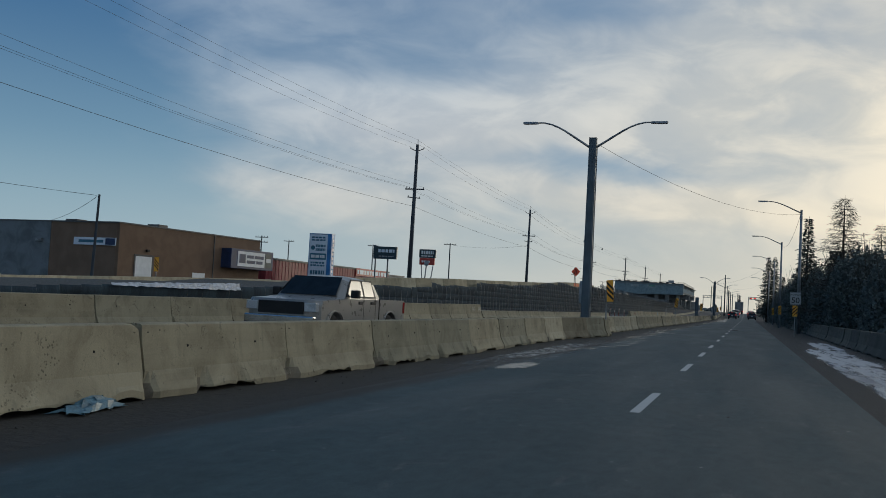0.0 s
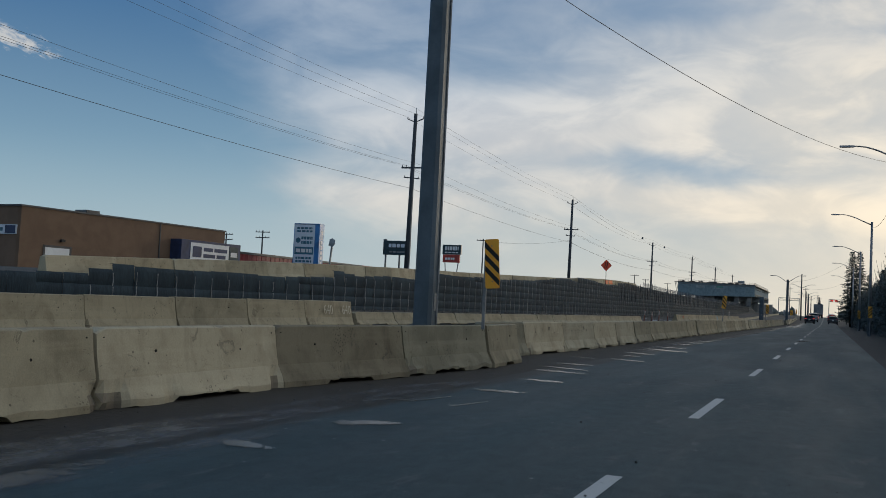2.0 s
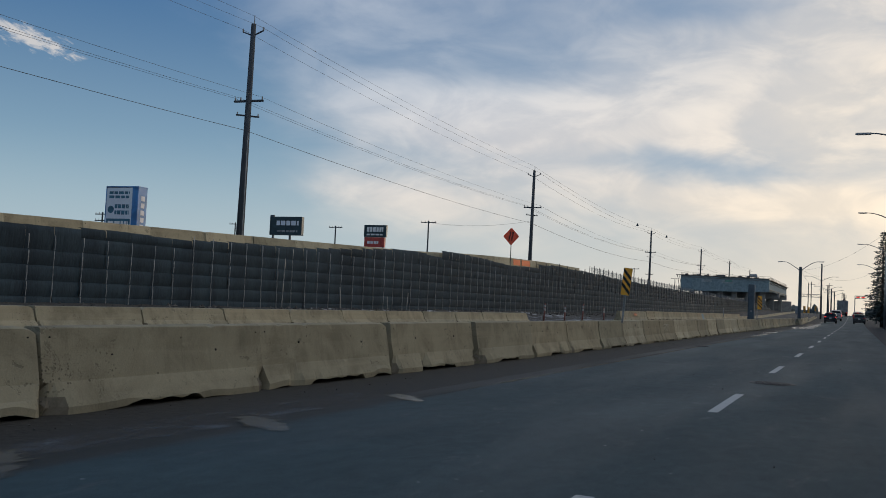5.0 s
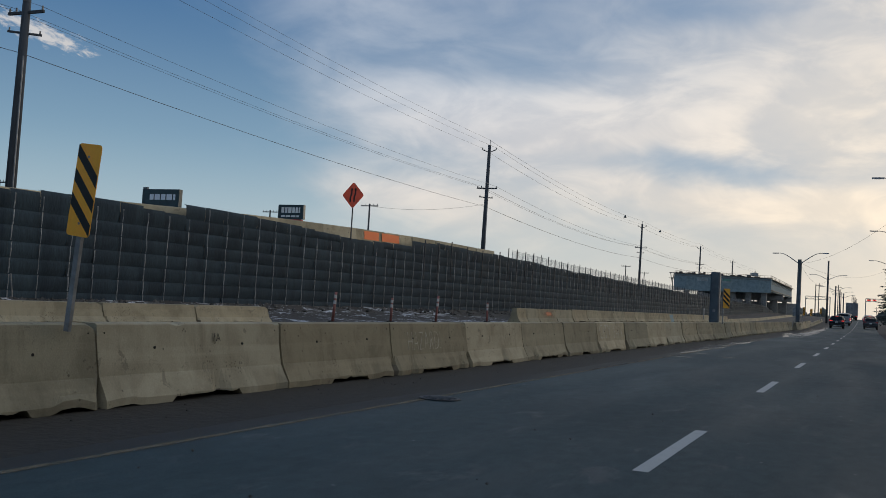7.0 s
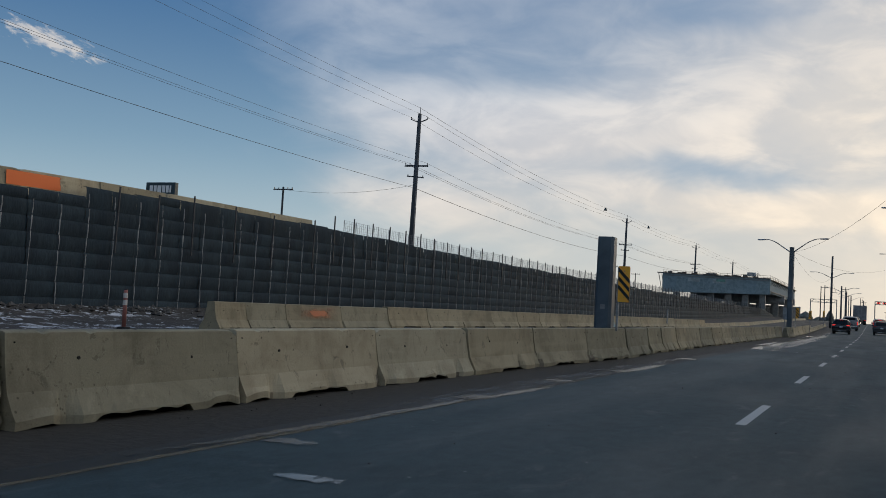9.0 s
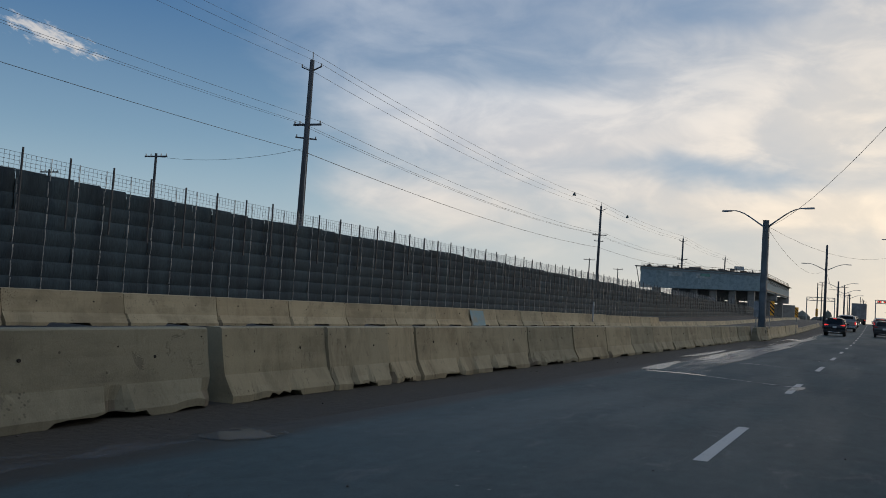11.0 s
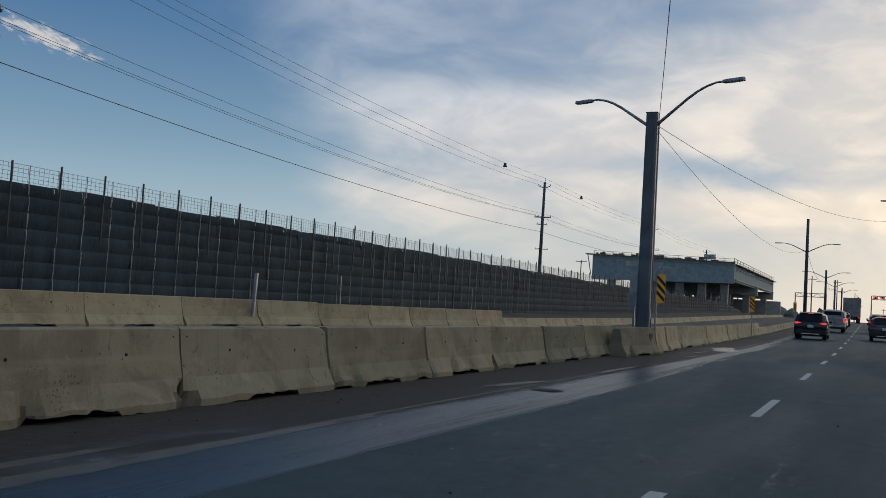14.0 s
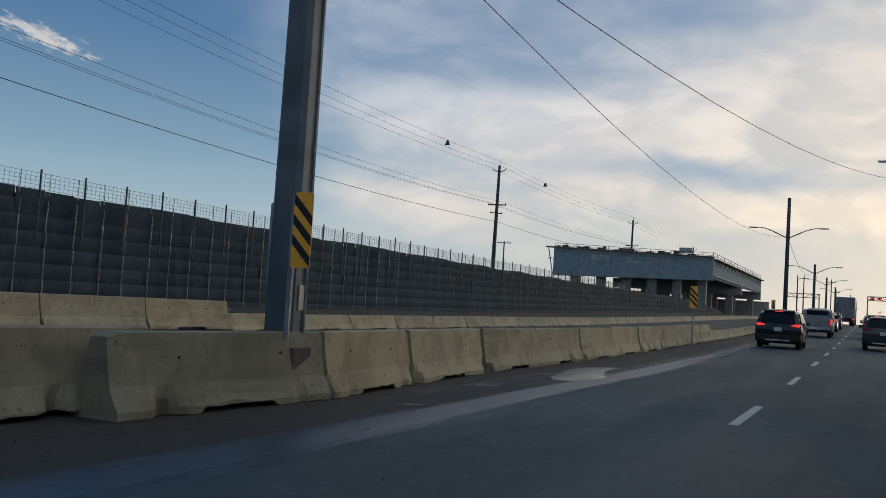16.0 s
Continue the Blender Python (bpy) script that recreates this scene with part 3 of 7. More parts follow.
def prism(bm, outline, axis, lo, hi):
    """An outline in the two other axes, drawn out along an axis."""
    def at(u, v, w):
        return {"x": (w, u, v), "y": (u, w, v), "z": (u, v, w)}[axis]
    a = [bm.verts.new(at(u, v, lo)) for u, v in outline]
    b = [bm.verts.new(at(u, v, hi)) for u, v in outline]
    bm.faces.new(a)
    bm.faces.new(b)
    k = len(outline)
    for i in range(k):
        bm.faces.new((a[i], a[(i + 1) % k], b[(i + 1) % k], b[i]))
    return bm


def sheet(rows, mat, name, smooth=False):
    """A surface from rows of points."""
    bm = bmesh.new()
    uv = bm.loops.layers.uv.new("map")
    vs = [[bm.verts.new(p) for p in row] for row in rows]
    for j, (a, b) in enumerate(zip(vs, vs[1:])):
        for i in range(len(a) - 1):
            fc = bm.faces.new((a[i], a[i + 1], b[i + 1], b[i]))
            for lp, (du, dv) in zip(fc.loops, ((0, 0), (1, 0), (1, 1), (0, 1))):
                lp[uv].uv = ((i + du) / (len(a) - 1), (j + dv) / (len(rows) - 1))
    bmesh.ops.recalc_face_normals(bm, faces=bm.faces)
    bm.faces.ensure_lookup_table()
    if bm.faces[0].normal.z < 0:
        bmesh.ops.reverse_faces(bm, faces=bm.faces)
    me = bpy.data.meshes.new(name)
    if smooth:
        for fc in bm.faces:
            fc.smooth = True
    bm.to_mesh(me)
    bm.free()
    me.materials.append(M[mat])
    return new(name, me)


def along(y, table):
    """A height that is given at some places along the road."""
    if y <= table[0][0]:
        return table[0][1]
    for (y0, z0), (y1, z1) in zip(table, table[1:]):
        if y <= y1:
            return z0 + (z1 - z0) * (y - y0) / (y1 - y0)
    return table[-1][1]


ROAD_Z = ((-400, 0.0), (195, 0.0), (225, 0.22), (260, 0.70), (300, 1.25), (340, 1.6), (400, 1.8), (3000, 1.8))


def road_z(y):
    return along(y, ROAD_Z)

# ---------------------------------------------------------------- ground and roads
YS = [-300, -100, -50, -20] + list(range(-10, 420, 5)) + [450, 500, 600, 800, 1200, 2000, 3500]
tagged(sheet([[(x, y, road_z(y) - 0.06 - (0.0 if abs(x) < 200 else 0.5)) for x in (-4000, -600, -200, -60, -40, -20, 0, 12, 30, 60, 200, 600, 4000)] for y in YS],
             "ground", "ground"), "brown winter ground with thin patches of snow", "ground", kind="structure")
tagged(sheet([[(x, y, road_z(y)) for x in (-4.35, -2.5, -0.7, 1.0, 2.2)] for y in YS if -120 < y < 900], "asphalt", "road"),
       "dark worn asphalt carriageway with two lanes", "road", kind="structure")
tagged(sheet([[(x, y, road_z(y) + dz) for x, dz in ((-6.35, 0.012), (-5.6, 0.008), (-4.9, 0.004), (-4.35, 0.0))] for y in YS if -120 < y < 900], "shoulder", "median_shoulder"),
       "gritty dark shoulder strip along the concrete barriers", "shoulder", kind="structure")
OPP_RISE = ((28, 0.12), (56, 1.0))       # the oncoming lanes climb a little above ours further on
tagged(sheet([[(x, y, road_z(y) + 0.012 + dz * along(y, OPP_RISE)) for x, dz in ((-14.6, 0.223), (-10.0, 0.143), (-6.35, 0.0))] for y in YS if -120 < y < 900], "asphalt_far", "opposite_road"),
       "grey asphalt carriageway of the oncoming lanes", "road", kind="structure")
rng = random.Random(4)
for y0, y1, mat, label in ((-16, 88, "verge_bare", "dark stony dirt verge below the wall"), (88, 126.4, "verge", "stony dirt verge with patches of old snow below the wall"), (126.4, 336, "verge_bare", "dark stony dirt verge below the wall")):
    tagged(sheet([[(x, y, road_z(y) + dz + (rng.uniform(-0.05, 0.07) if -20 < x < -15 and y0 < y < y1 else 0)) for x, dz in ((-21.0, 0.58), (-19.6, 0.52), (-18.6, 0.36), (-17.4, 0.30), (-16.0, 0.012 + 0.238 * along(y, OPP_RISE)), (-14.6, 0.012 + 0.223 * along(y, OPP_RISE)))]
                  for y in [y0 + k * 0.8 for k in range(int(round((y1 - y0) / 0.8)) + 1)]], mat, "verge"), label, "verge", kind="structure")
VERGE_R = ((2.2, 0.0), (2.6, 0.012), (3.2, 0.03), (3.9, 0.05), (4.6, 0.07), (6.0, 0.2), (9.0, 0.5), (16.0, 0.8))
tagged(sheet([[(x, y, road_z(y) + dz + (rng.uniform(-0.03, 0.05) if x > 4.7 else 0)) for x, dz in VERGE_R] for y in [k * 1.0 for k in range(-20, 260)]],
             "grit", "right_verge"), "dark gritty verge beside the road with tree shade in its colour", "verge", kind="structure")
for x0, x1, y0, y1, lean in ((2.6, 3.5, 9, 22, 0.0), (2.5, 4.1, 14, 30, 0.0), (2.4, 4.4, 22, 40, 0.0), (3.1, 4.5, 34, 50, 0.0)):
    tagged(sheet([[(x0 + (x1 - x0) * u / 5 + lean * (y - y0) / 10, y, along(x0 + (x1 - x0) * u / 5 + lean * (y - y0) / 10, VERGE_R) + 0.006 + 0.003 * (x0 > 2.8) + 0.002 * (y0 > 20)) for u in range(6)]
                  for y in [y0 + (y1 - y0) * k / 10 for k in range(11)]], "ice", "ice_sheet"), "thin refrozen snow and ice along the road's edge", "ice", kind="stuff")


def road_mark(name, x0, x1, y0, y1, mat, label, ragged=0.0, seed=0, lift=0.004, slant=0.0):
    r = random.Random(seed)
    n = max(2, int((y1 - y0) / 0.5))
    rows = []
    for i in range(n + 1):
        y = y0 + (y1 - y0) * i / n
        taper = 1.0 if not ragged else min(1.0, 0.35 + 1.3 * math.sin(math.pi * (i + 0.4) / (n + 0.8)))
        mid, half = (x0 + x1) / 2, (x1 - x0) / 2 * taper
        a = mid - half + r.uniform(-ragged, ragged) + slant * (y - y0)
        b = mid + half + r.uniform(-ragged, ragged) + slant * (y - y0)
        z = road_z(y) + lift
        rows.append([(a, y, z), ((a + b) / 2, y, z), (b, y, z)])
    return tagged(sheet(rows, mat, name), label, "road marking", kind="structure")


LANE_X = -0.74
for y0 in [-9.5, -0.5, 8.52, 17.52, 24.9] + [32.36 + 9.0 * k for k in range(34)]:
    road_mark("lane_dash", LANE_X, LANE_X + 0.125, y0, y0 + 3.0, "white_line", "worn white lane dash painted on asphalt")
road_mark("edge_line", -4.03, -3.93, 60, 128, "yellow_line", "faded yellow edge line along the shoulder")


def film(name, x0, x1, y0, y1, mat, label, skew=0.0, lift=0.005):
    """A thin film on the road, its far edge shifted sideways by skew."""
    n = max(2, int((y1 - y0) / 2))
    rows = []
    for i in range(n + 1):
        y = y0 + (y1 - y0) * i / n
        rows.append([(x0 + (x1 - x0) * j / 3 + skew * i / n, y, road_z(y) + lift + (0.004 if x0 < -4.4 and j == 0 else 0)) for j in range(4)])
    return tagged(sheet(rows, mat, name), label, "road marking", kind="structure")


def band(name, line, mat, label, lift=0.005, across=False):
    """A film that follows a line of (x, y, half width); across: the width is counted along the road."""
    rows = []
    for (xa, ya, wa), (xb, yb, wb) in zip(line, line[1:]):
        n = max(2, int(math.hypot(xb - xa, yb - ya) / (0.25 if across else 1.2)))
        for k in range(n + (1 if (xb, yb, wb) == line[-1] else 0)):
            u = k / n
            e = u * u * (3 - 2 * u)
            x, y, w = xa + (xb - xa) * (e if not across else u), ya + (yb - ya) * (u if not across else e), wa + (wb - wa) * e
            rows.append([(x + (0 if across else w * q), y + (w * q if across else 0), road_z(y) + lift) for q in (-1, -0.5, 0, 0.5, 1)])
    return tagged(sheet(rows, mat, name), label, "road marking", kind="structure")


# wet strip that mirrors the blue sky, part of that blue painted in
STREAK = "long pale bluish streak of dried salt on the asphalt"
band("salt_streak", ((-3.35, 143.5, 0.75), (-3.5, 147, 0.62), (-3.5, 152, 0.60), (-3.55, 158, 0.55), (-3.6, 165, 0.45), (-3.55, 171, 0.42), (-3.65, 178, 0.42), (-3.7, 187, 0.42), (-3.65, 195, 0.45), (-3.8, 206, 0.46), (-3.85, 222, 0.36)), "streak", STREAK, 0.0045)
band("wet_film", ((-3.3, 143.3, 0.8), (-3.45, 146, 0.75), (-3.45, 154, 0.70), (-3.5, 162, 0.65), (-3.45, 170, 0.7), (-3.6, 178, 0.55), (-3.6, 188, 0.5)), "wet", "long wet gleaming streak on the asphalt", 0.003)
band("salt_streak", ((-3.6, 10.5, 0.25), (-3.75, 16, 0.4), (-3.95, 20, 0.3), (-3.8, 26, 0.35), (-4.0, 34, 0.3)), "salt_film", "pale trail of salt along the shoulder", 0.0048)
for line in (((-3.92, 143.30, 0.10), (-3.86, 144.7, 0.27), (-3.98, 146.3, 0.22), (-4.04, 148.0, 0.12), (-4.09, 149.3, 0.03)), ((-3.97, 150.45, 0.08), (-3.83, 151.9, 0.27), (-3.94, 154.9, 0.24), (-4.02, 158.2, 0.14), (-4.07, 165.0, 0.05)),
             ((-4.60, 150.8, 0.05), (-4.45, 153.5, 0.20), (-4.42, 157.0, 0.16), (-4.5, 161.5, 0.05)), ((-4.2, 189.3, 0.06), (-4.2, 190.2, 0.40), (-4.25, 191.5, 0.62), (-4.6, 193.0, 0.45), (-4.6, 194.2, 0.35), (-4.25, 195.3, 0.08))):
    band("salt_crust", line, "wedge", "white wedge of dried salt beside the edge line", 0.0062)
for line in (((-4.05, 150.42, 0.04), (-3.87, 150.78, 0.20), (-3.5, 150.80, 0.14), (-3.3, 150.81, 0.03)), ((-4.02, 157.3, 0.04), (-3.75, 157.15, 0.22), (-3.42, 156.9, 0.05))):
    band("salt_crust", line, "wedge", "white tongue of dried salt across the edge of the lane", 0.0070, True)
band("salt_crust", ((-4.02, 143.38, 0.05), (-3.5, 143.58, 0.24), (-3.09, 143.56, 0.22), (-2.65, 143.42, 0.22), (-2.40, 143.25, 0.08)), "wedge", "white tongue of dried salt across the edge of the lane", 0.0070, True)
band("stop_line_scar", ((-2.72, 143.42, 0.06), (-2.45, 143.28, 0.11), (-2.11, 143.02, 0.08), (-1.69, 142.76, 0.07), (-1.14, 142.44, 0.08), (-0.86, 142.20, 0.12), (-0.60, 142.25, 0.14), (-0.46, 142.36, 0.05)), "scar", "pale slanting scar of an old line across the lane", 0.0072, True)
film("salt_crust", -0.88, -0.50, 140.8, 142.7, "salt_white", "white crust of dried salt round a lane dash", 0.1, 0.0078)
film("salt_film", -5.1, -3.9, 4, 44, "salt_film", "grey crust of dried salt and grit on the shoulder", 0.0, 0.006)
film("salt_film", -5.1, -4.0, 44, 72, "salt_film", "grey crust of dried salt and grit on the shoulder", 0.0, 0.006)
film("salt_film", -4.8, -3.9, 104, 136, "salt_film", "grey crust of dried salt and grit on the shoulder", 0.0, 0.006)
film("salt_film", -5.0, -3.9, 148, 166, "salt_film", "grey crust of dried salt and grit on the shoulder", 0.0, 0.006)
film("salt_film", -5.3, -4.3, 180, 200, "salt_film", "grey crust of dried salt and grit on the shoulder", 0.0, 0.006)
for line in (((-4.3, 106.0, 0.04), (-4.1, 108.0, 0.12), (-4.02, 112.0, 0.12), (-4.1, 116.5, 0.05)), ((-4.0, 112.8, 0.04), (-3.92, 114.5, 0.16), (-3.85, 117.0, 0.08)), ((-4.1, 119.5, 0.05), (-4.0, 122.5, 0.25), (-4.0, 126.5, 0.12)),
             ((-4.17, 171.6, 0.04), (-4.20, 174.0, 0.10), (-4.16, 176.4, 0.12), (-4.2, 179.2, 0.04)), ((-4.66, 167.0, 0.05), (-4.4, 169.0, 0.22), (-4.2, 170.3, 0.05)),
             ((-3.9, 13.6, 0.1), (-3.7, 14.8, 0.42), (-3.72, 16.0, 0.40), (-3.8, 17.6, 0.05))):
    band("salt_crust", line, "hatch", "white crust of dried salt beside the edge line", 0.0066)
# old hatching that was ground off: slanting stripes that run to a point
for xa, ya, xb, yb, half in ((-3.92, 27.4, -3.18, 27.3, 0.22), (-3.69, 29.1, -3.04, 29.4, 0.36), (-3.96, 31.5, -3.60, 32.4, 0.25), (-3.4, 31.4, -3.05, 32.0, 0.25), (-3.92, 33.55, -3.08, 33.6, 0.30), (-3.9, 36.0, -3.1, 35.9, 0.28),
                             (-4.4, 38.4, -3.3, 38.2, 0.30), (-4.6, 39.6, -3.48, 39.2, 0.26), (-4.67, 40.9, -3.78, 40.9, 0.40), (-5.06, 43.96, -4.36, 43.74, 0.18), (-4.26, 44.2, -3.17, 43.8, 0.32), (-4.41, 46.3, -3.70, 46.2, 0.22),
                             (-4.7, 48.3, -3.62, 47.8, 0.42), (-4.66, 51.7, -3.12, 51.0, 0.75), (-4.85, 53.9, -3.55, 53.9, 0.40), (-4.9, 58.4, -3.85, 57.8, 0.45), (-4.7, 61.2, -3.8, 60.6, 0.40), (-4.6, 64.0, -3.6, 63.5, 0.40), (-4.5, 67.0, -3.7, 66.6, 0.35)):
    band("faded_hatch", ((xa - 0.25, ya, half * 0.3), (xa + 0.1, ya, half * 0.8), ((xa + xb) / 2, (ya + yb) / 2, half), (xb - 0.12, yb, half * 0.55), (xb, yb, half * 0.12)), "hatch", "pale stripe of ground-off road hatching", 0.008, True)
band("salt_crust", ((-4.25, 22.6, 0.06), (-4.05, 24.3, 0.22), (-3.86, 25.2, 0.32), (-4.0, 27.3, 0.08)), "hatch", "white crust of dried salt beside the edge line", 0.0066)
film("salt_crust", -5.15, -3.95, 14, 32, "salt_white", "white crust of dried salt on the shoulder", 0.0, 0.0072)
for x0, x1, y, depth in (
                         (-4.15, -3.3, 105.25, 0.4), (-4.1, -3.4, 108.2, 0.45), (-3.15, -2.45, 107.0, 0.35), (-4.5, -3.8, 113, 1.0), (-4.6, -3.9, 117, 1.0), (-4.6, -3.8, 121, 1.2), (-4.6, -3.85, 129, 1.2),
                         (-4.45, -4.1, 183.5, 0.5), (-4.95, -4.4, 186.8, 0.9)):
    film("faded_hatch", x0, x1, y, y + depth, "hatch", "pale smear of a ground-off road marking", 0.12, 0.008)
band("paint_scar", ((-2.80, 150.22, 0.05), (-2.6, 150.56, 0.13), (-2.35, 150.56, 0.10), (-2.05, 150.40, 0.07), (-1.75, 150.18, 0.06), (-1.50, 149.9, 0.05)), "scar", "curved white scrape of old paint on the asphalt", 0.0075, True)
band("paint_scar", ((-2.35, 150.66, 0.05), (-2.1, 150.62, 0.08), (-1.9, 150.50, 0.08), (-1.68, 150.36, 0.05)), "scar", "curved white scrape of old paint on the asphalt", 0.0077, True)
band("paint_scar", ((-2.9, 150.9, 0.04), (-2.4, 150.75, 0.06), (-1.57, 150.1, 0.03)), "scar_faint", "curved white scrape of old paint on the asphalt", 0.0079, True)
for x0, x1, y0, y1 in ((-2.3, -1.55, 152.0, 153.2), (-2.35, -1.6, 144.8, 145.6), (-1.6, -0.85, 145.4, 146.0), (-1.4, -0.8, 155.0, 158.5), (-0.22, 0.12, 158.0, 168.0)):
    film("paint_scar", x0, x1, y0, y1, "specks", "scattered white specks of old paint on the asphalt", 0.1, 0.0075)
road_mark("edge_line", -4.19, -4.10, 147, 181, "yellow_line", "faded yellow edge line along the shoulder")
film("edge_line_trace", -4.09, -4.01, 108, 126, "scar_faint", "broken white trace of the old edge line", 0.0, 0.0075)

# ---------------------------------------------------------------- concrete barriers
PROFILE = ((0.305, 0.0), (0.305, 0.075), (0.255, 0.165), (0.185, 0.30), (0.135, 0.56), (0.105, 0.80), (0.08, 0.815))


def barrier_mesh(name, mat, length=3.03, height=0.81, seed=0, chips=1.0):
    """A precast safety-shape barrier: sloped foot, upright face, drain slot with ragged ends, broken corners. Its length runs along y from 0."""
    r = random.Random(seed)
    bm = bmesh.new()
    n = 46
    k = height / 0.815
    slot = (r.uniform(0.85, 1.15), r.uniform(1.85, 2.2))
    corner = [r.choice((0.0, 0.0, 0.10, 0.22)) * chips for _ in range(2)]      # how far the foot is broken away at each end
    crown = [r.choice((0.0, 0.0, 0.0, 0.05)) * chips for _ in range(2)]
    ragged = r.uniform(0.4, 1.3) * chips
    rows, worn = [], []
    for i in range(n + 1):
        y = length * i / n
        away = (y, length - y)
        ring, marks = [], []
        for side in (1, -1):
            for x, z in (PROFILE if side > 0 else PROFILE[::-1]):
                zz, yy, out, mark = z * k, y, x, 0.0
                out += noise.noise((y * 2.2 + seed * 9, z * 3, side)) * 0.006
                if z < 0.1:
                    torn = noise.noise((y * 1.7 + seed * 5, side, 7.0))
                    zz += (max(0.0, torn - 0.10) * 0.075 + abs(noise.noise((y * 11 + seed, side, 5.0))) * (0.018 if torn > 0 else 0.006)) * ragged
                    bite = max(0.0, noise.noise((y * 2.6 + seed * 3, side, 3.0)) - 0.12) * 0.16 * ragged
                    out -= bite
                    mark += bite * 8
                elif z < 0.2:
                    bite = max(0.0, noise.noise((y * 2.6 + seed * 3, side, 3.0)) - 0.2) * 0.12 * ragged
                    out -= bite
                    mark += bite * 9
                if z < 0.05 and slot[0] + 0.05 * noise.noise((seed, y * 7, 2)) < y < slot[1]:
                    zz = max(zz, 0.058 + 0.035 * noise.noise((y * 6, seed, 1)))
                for e in (0, 1):
                    if corner[e] and away[e] < corner[e] and z < 0.2:
                        deep = (1 - away[e] / corner[e]) * (0.10 if z < 0.2 else 0.05) * (1.1 + noise.noise((z * 9, y * 9, seed)))
                        out -= deep
                        mark += 0.9
                    if crown[e] and away[e] < 0.12 and z > 0.7:
                        zz -= crown[e] * (1 - away[e] / 0.12)
                        mark += 0.0
                if 0 < i < n and z > 0.79 and noise.noise((y * 3.9 + seed * 3, side, 2.0)) > 0.52:
                    zz -= 0.016
                if i in (0, n):
                    yy += (0.004 + 0.016 * max(0.0, noise.noise((z * 7 + seed, side * 2, i)) + 0.2) * chips) * (1 if i == 0 else -1)
                ring.append(bm.verts.new((side * out, yy, zz)))
                marks.append(mark)
        rows.append(ring)
        worn.append(marks)
    m = len(rows[0])
    for i in range(n):
        a, b = rows[i], rows[i + 1]
        for j in range(m):
            q = (j + 1) % m
            fc = bm.faces.new((a[j], a[q], b[q], b[j]))
            fc.material_index = 1 if (worn[i][j] + worn[i][q] + worn[i + 1][q] + worn[i + 1][j]) / 4 > 0.55 else 0
    bm.faces.new(rows[0])
    bm.faces.new(rows[-1])
    me = mesh_of(bm, name, mat)
    me.materials.append(M["concrete_broken"])
    return me


def barrier_thing(mat, label, group, seed, height=0.81, length=3.03, holes=True, chips=1.0):
    ob = new("concrete_barrier", barrier_mesh("concrete_barrier", mat, length, height, seed, chips))
    tagged(ob, label, "concrete barrier", group)
    if holes:
        k = height / 0.815
        rr = random.Random(seed)
        for y in (length * 0.27, length * 0.74):
            bm = bmesh.new()
            bmesh.ops.create_cone(bm, cap_ends=True, segments=10, radius1=0.018, radius2=0.015, depth=0.02)
            part("lifting_hole", bm, "hole", ob, "dark round lifting hole", at=pose(0.1335, y + rr.uniform(-0.06, 0.06), rr.uniform(0.52, 0.58) * k, 0, 82, 0))
        for y, z in ((0.10, 0.72), (length - 0.10, 0.72), (rr.uniform(0.4, 2.6), rr.uniform(0.35, 0.68)), (rr.uniform(0.4, 2.6), rr.uniform(0.35, 0.5))):
            bm = bmesh.new()
            bmesh.ops.create_cone(bm, cap_ends=True, segments=7, radius1=0.009, radius2=0.007, depth=0.014)
            part("form_tie_hole", bm, "hole", ob, at=pose(0.115 + (0.74 - z) * 0.08, y, z * k, 0, 84, 0))
    return ob


GROUP_FRONT = "concrete barriers along the median"
GROUP_BACK = "concrete barriers beyond the oncoming lanes"
GROUP_TOP = "concrete barriers on top of the wall"
TONES = {"concrete": "weathered cream concrete barrier standing on the road shoulder", "concrete_pale": "pale newer concrete barrier standing on the road shoulder",
         "concrete_tan": "tan weathered concrete barrier standing on the road shoulder", "concrete_olive": "dull olive-grey concrete barrier standing on the road shoulder",
         "concrete_brown": "dark brown concrete barrier beside a lamp column"}
front = {tone: [barrier_thing(tone, text, GROUP_FRONT, 10 * a + s, 0.795) for s in range(5)] for a, (tone, text) in enumerate(TONES.items())}
r = random.Random(21)
joints = [5.56 - 3.1 * k for k in range(6, 0, -1)] + [5.56, 8.95, 12.2, 15.16, 18.32, 21.52, 25.0, 28.1, 31.45, 34.6, 37.95, 40.3, 43.05, 46.2, 49.5, 52.75, 56.0, 59.3, 62.7, 66.2, 69.8, 73.4]
joints += [76.8, 79.7, 82.89, 85.92, 89.02, 92.0, 95.0, 98.05, 101.1, 104.05, 107.2, 110.3, 113.58, 116.9, 120.4, 123.85, 127.45, 131.2, 133.4]
joints += [135.07, 135.98, 138.12, 141.24, 144.37, 147.38, 150.15, 153.34, 156.36, 159.48, 162.41, 165.3, 168.35, 171.3, 174.55, 180.0, 183.4, 186.3, 190.0, 193.2]
joints += [193.2 + 3.42 * k for k in range(1, 8)]
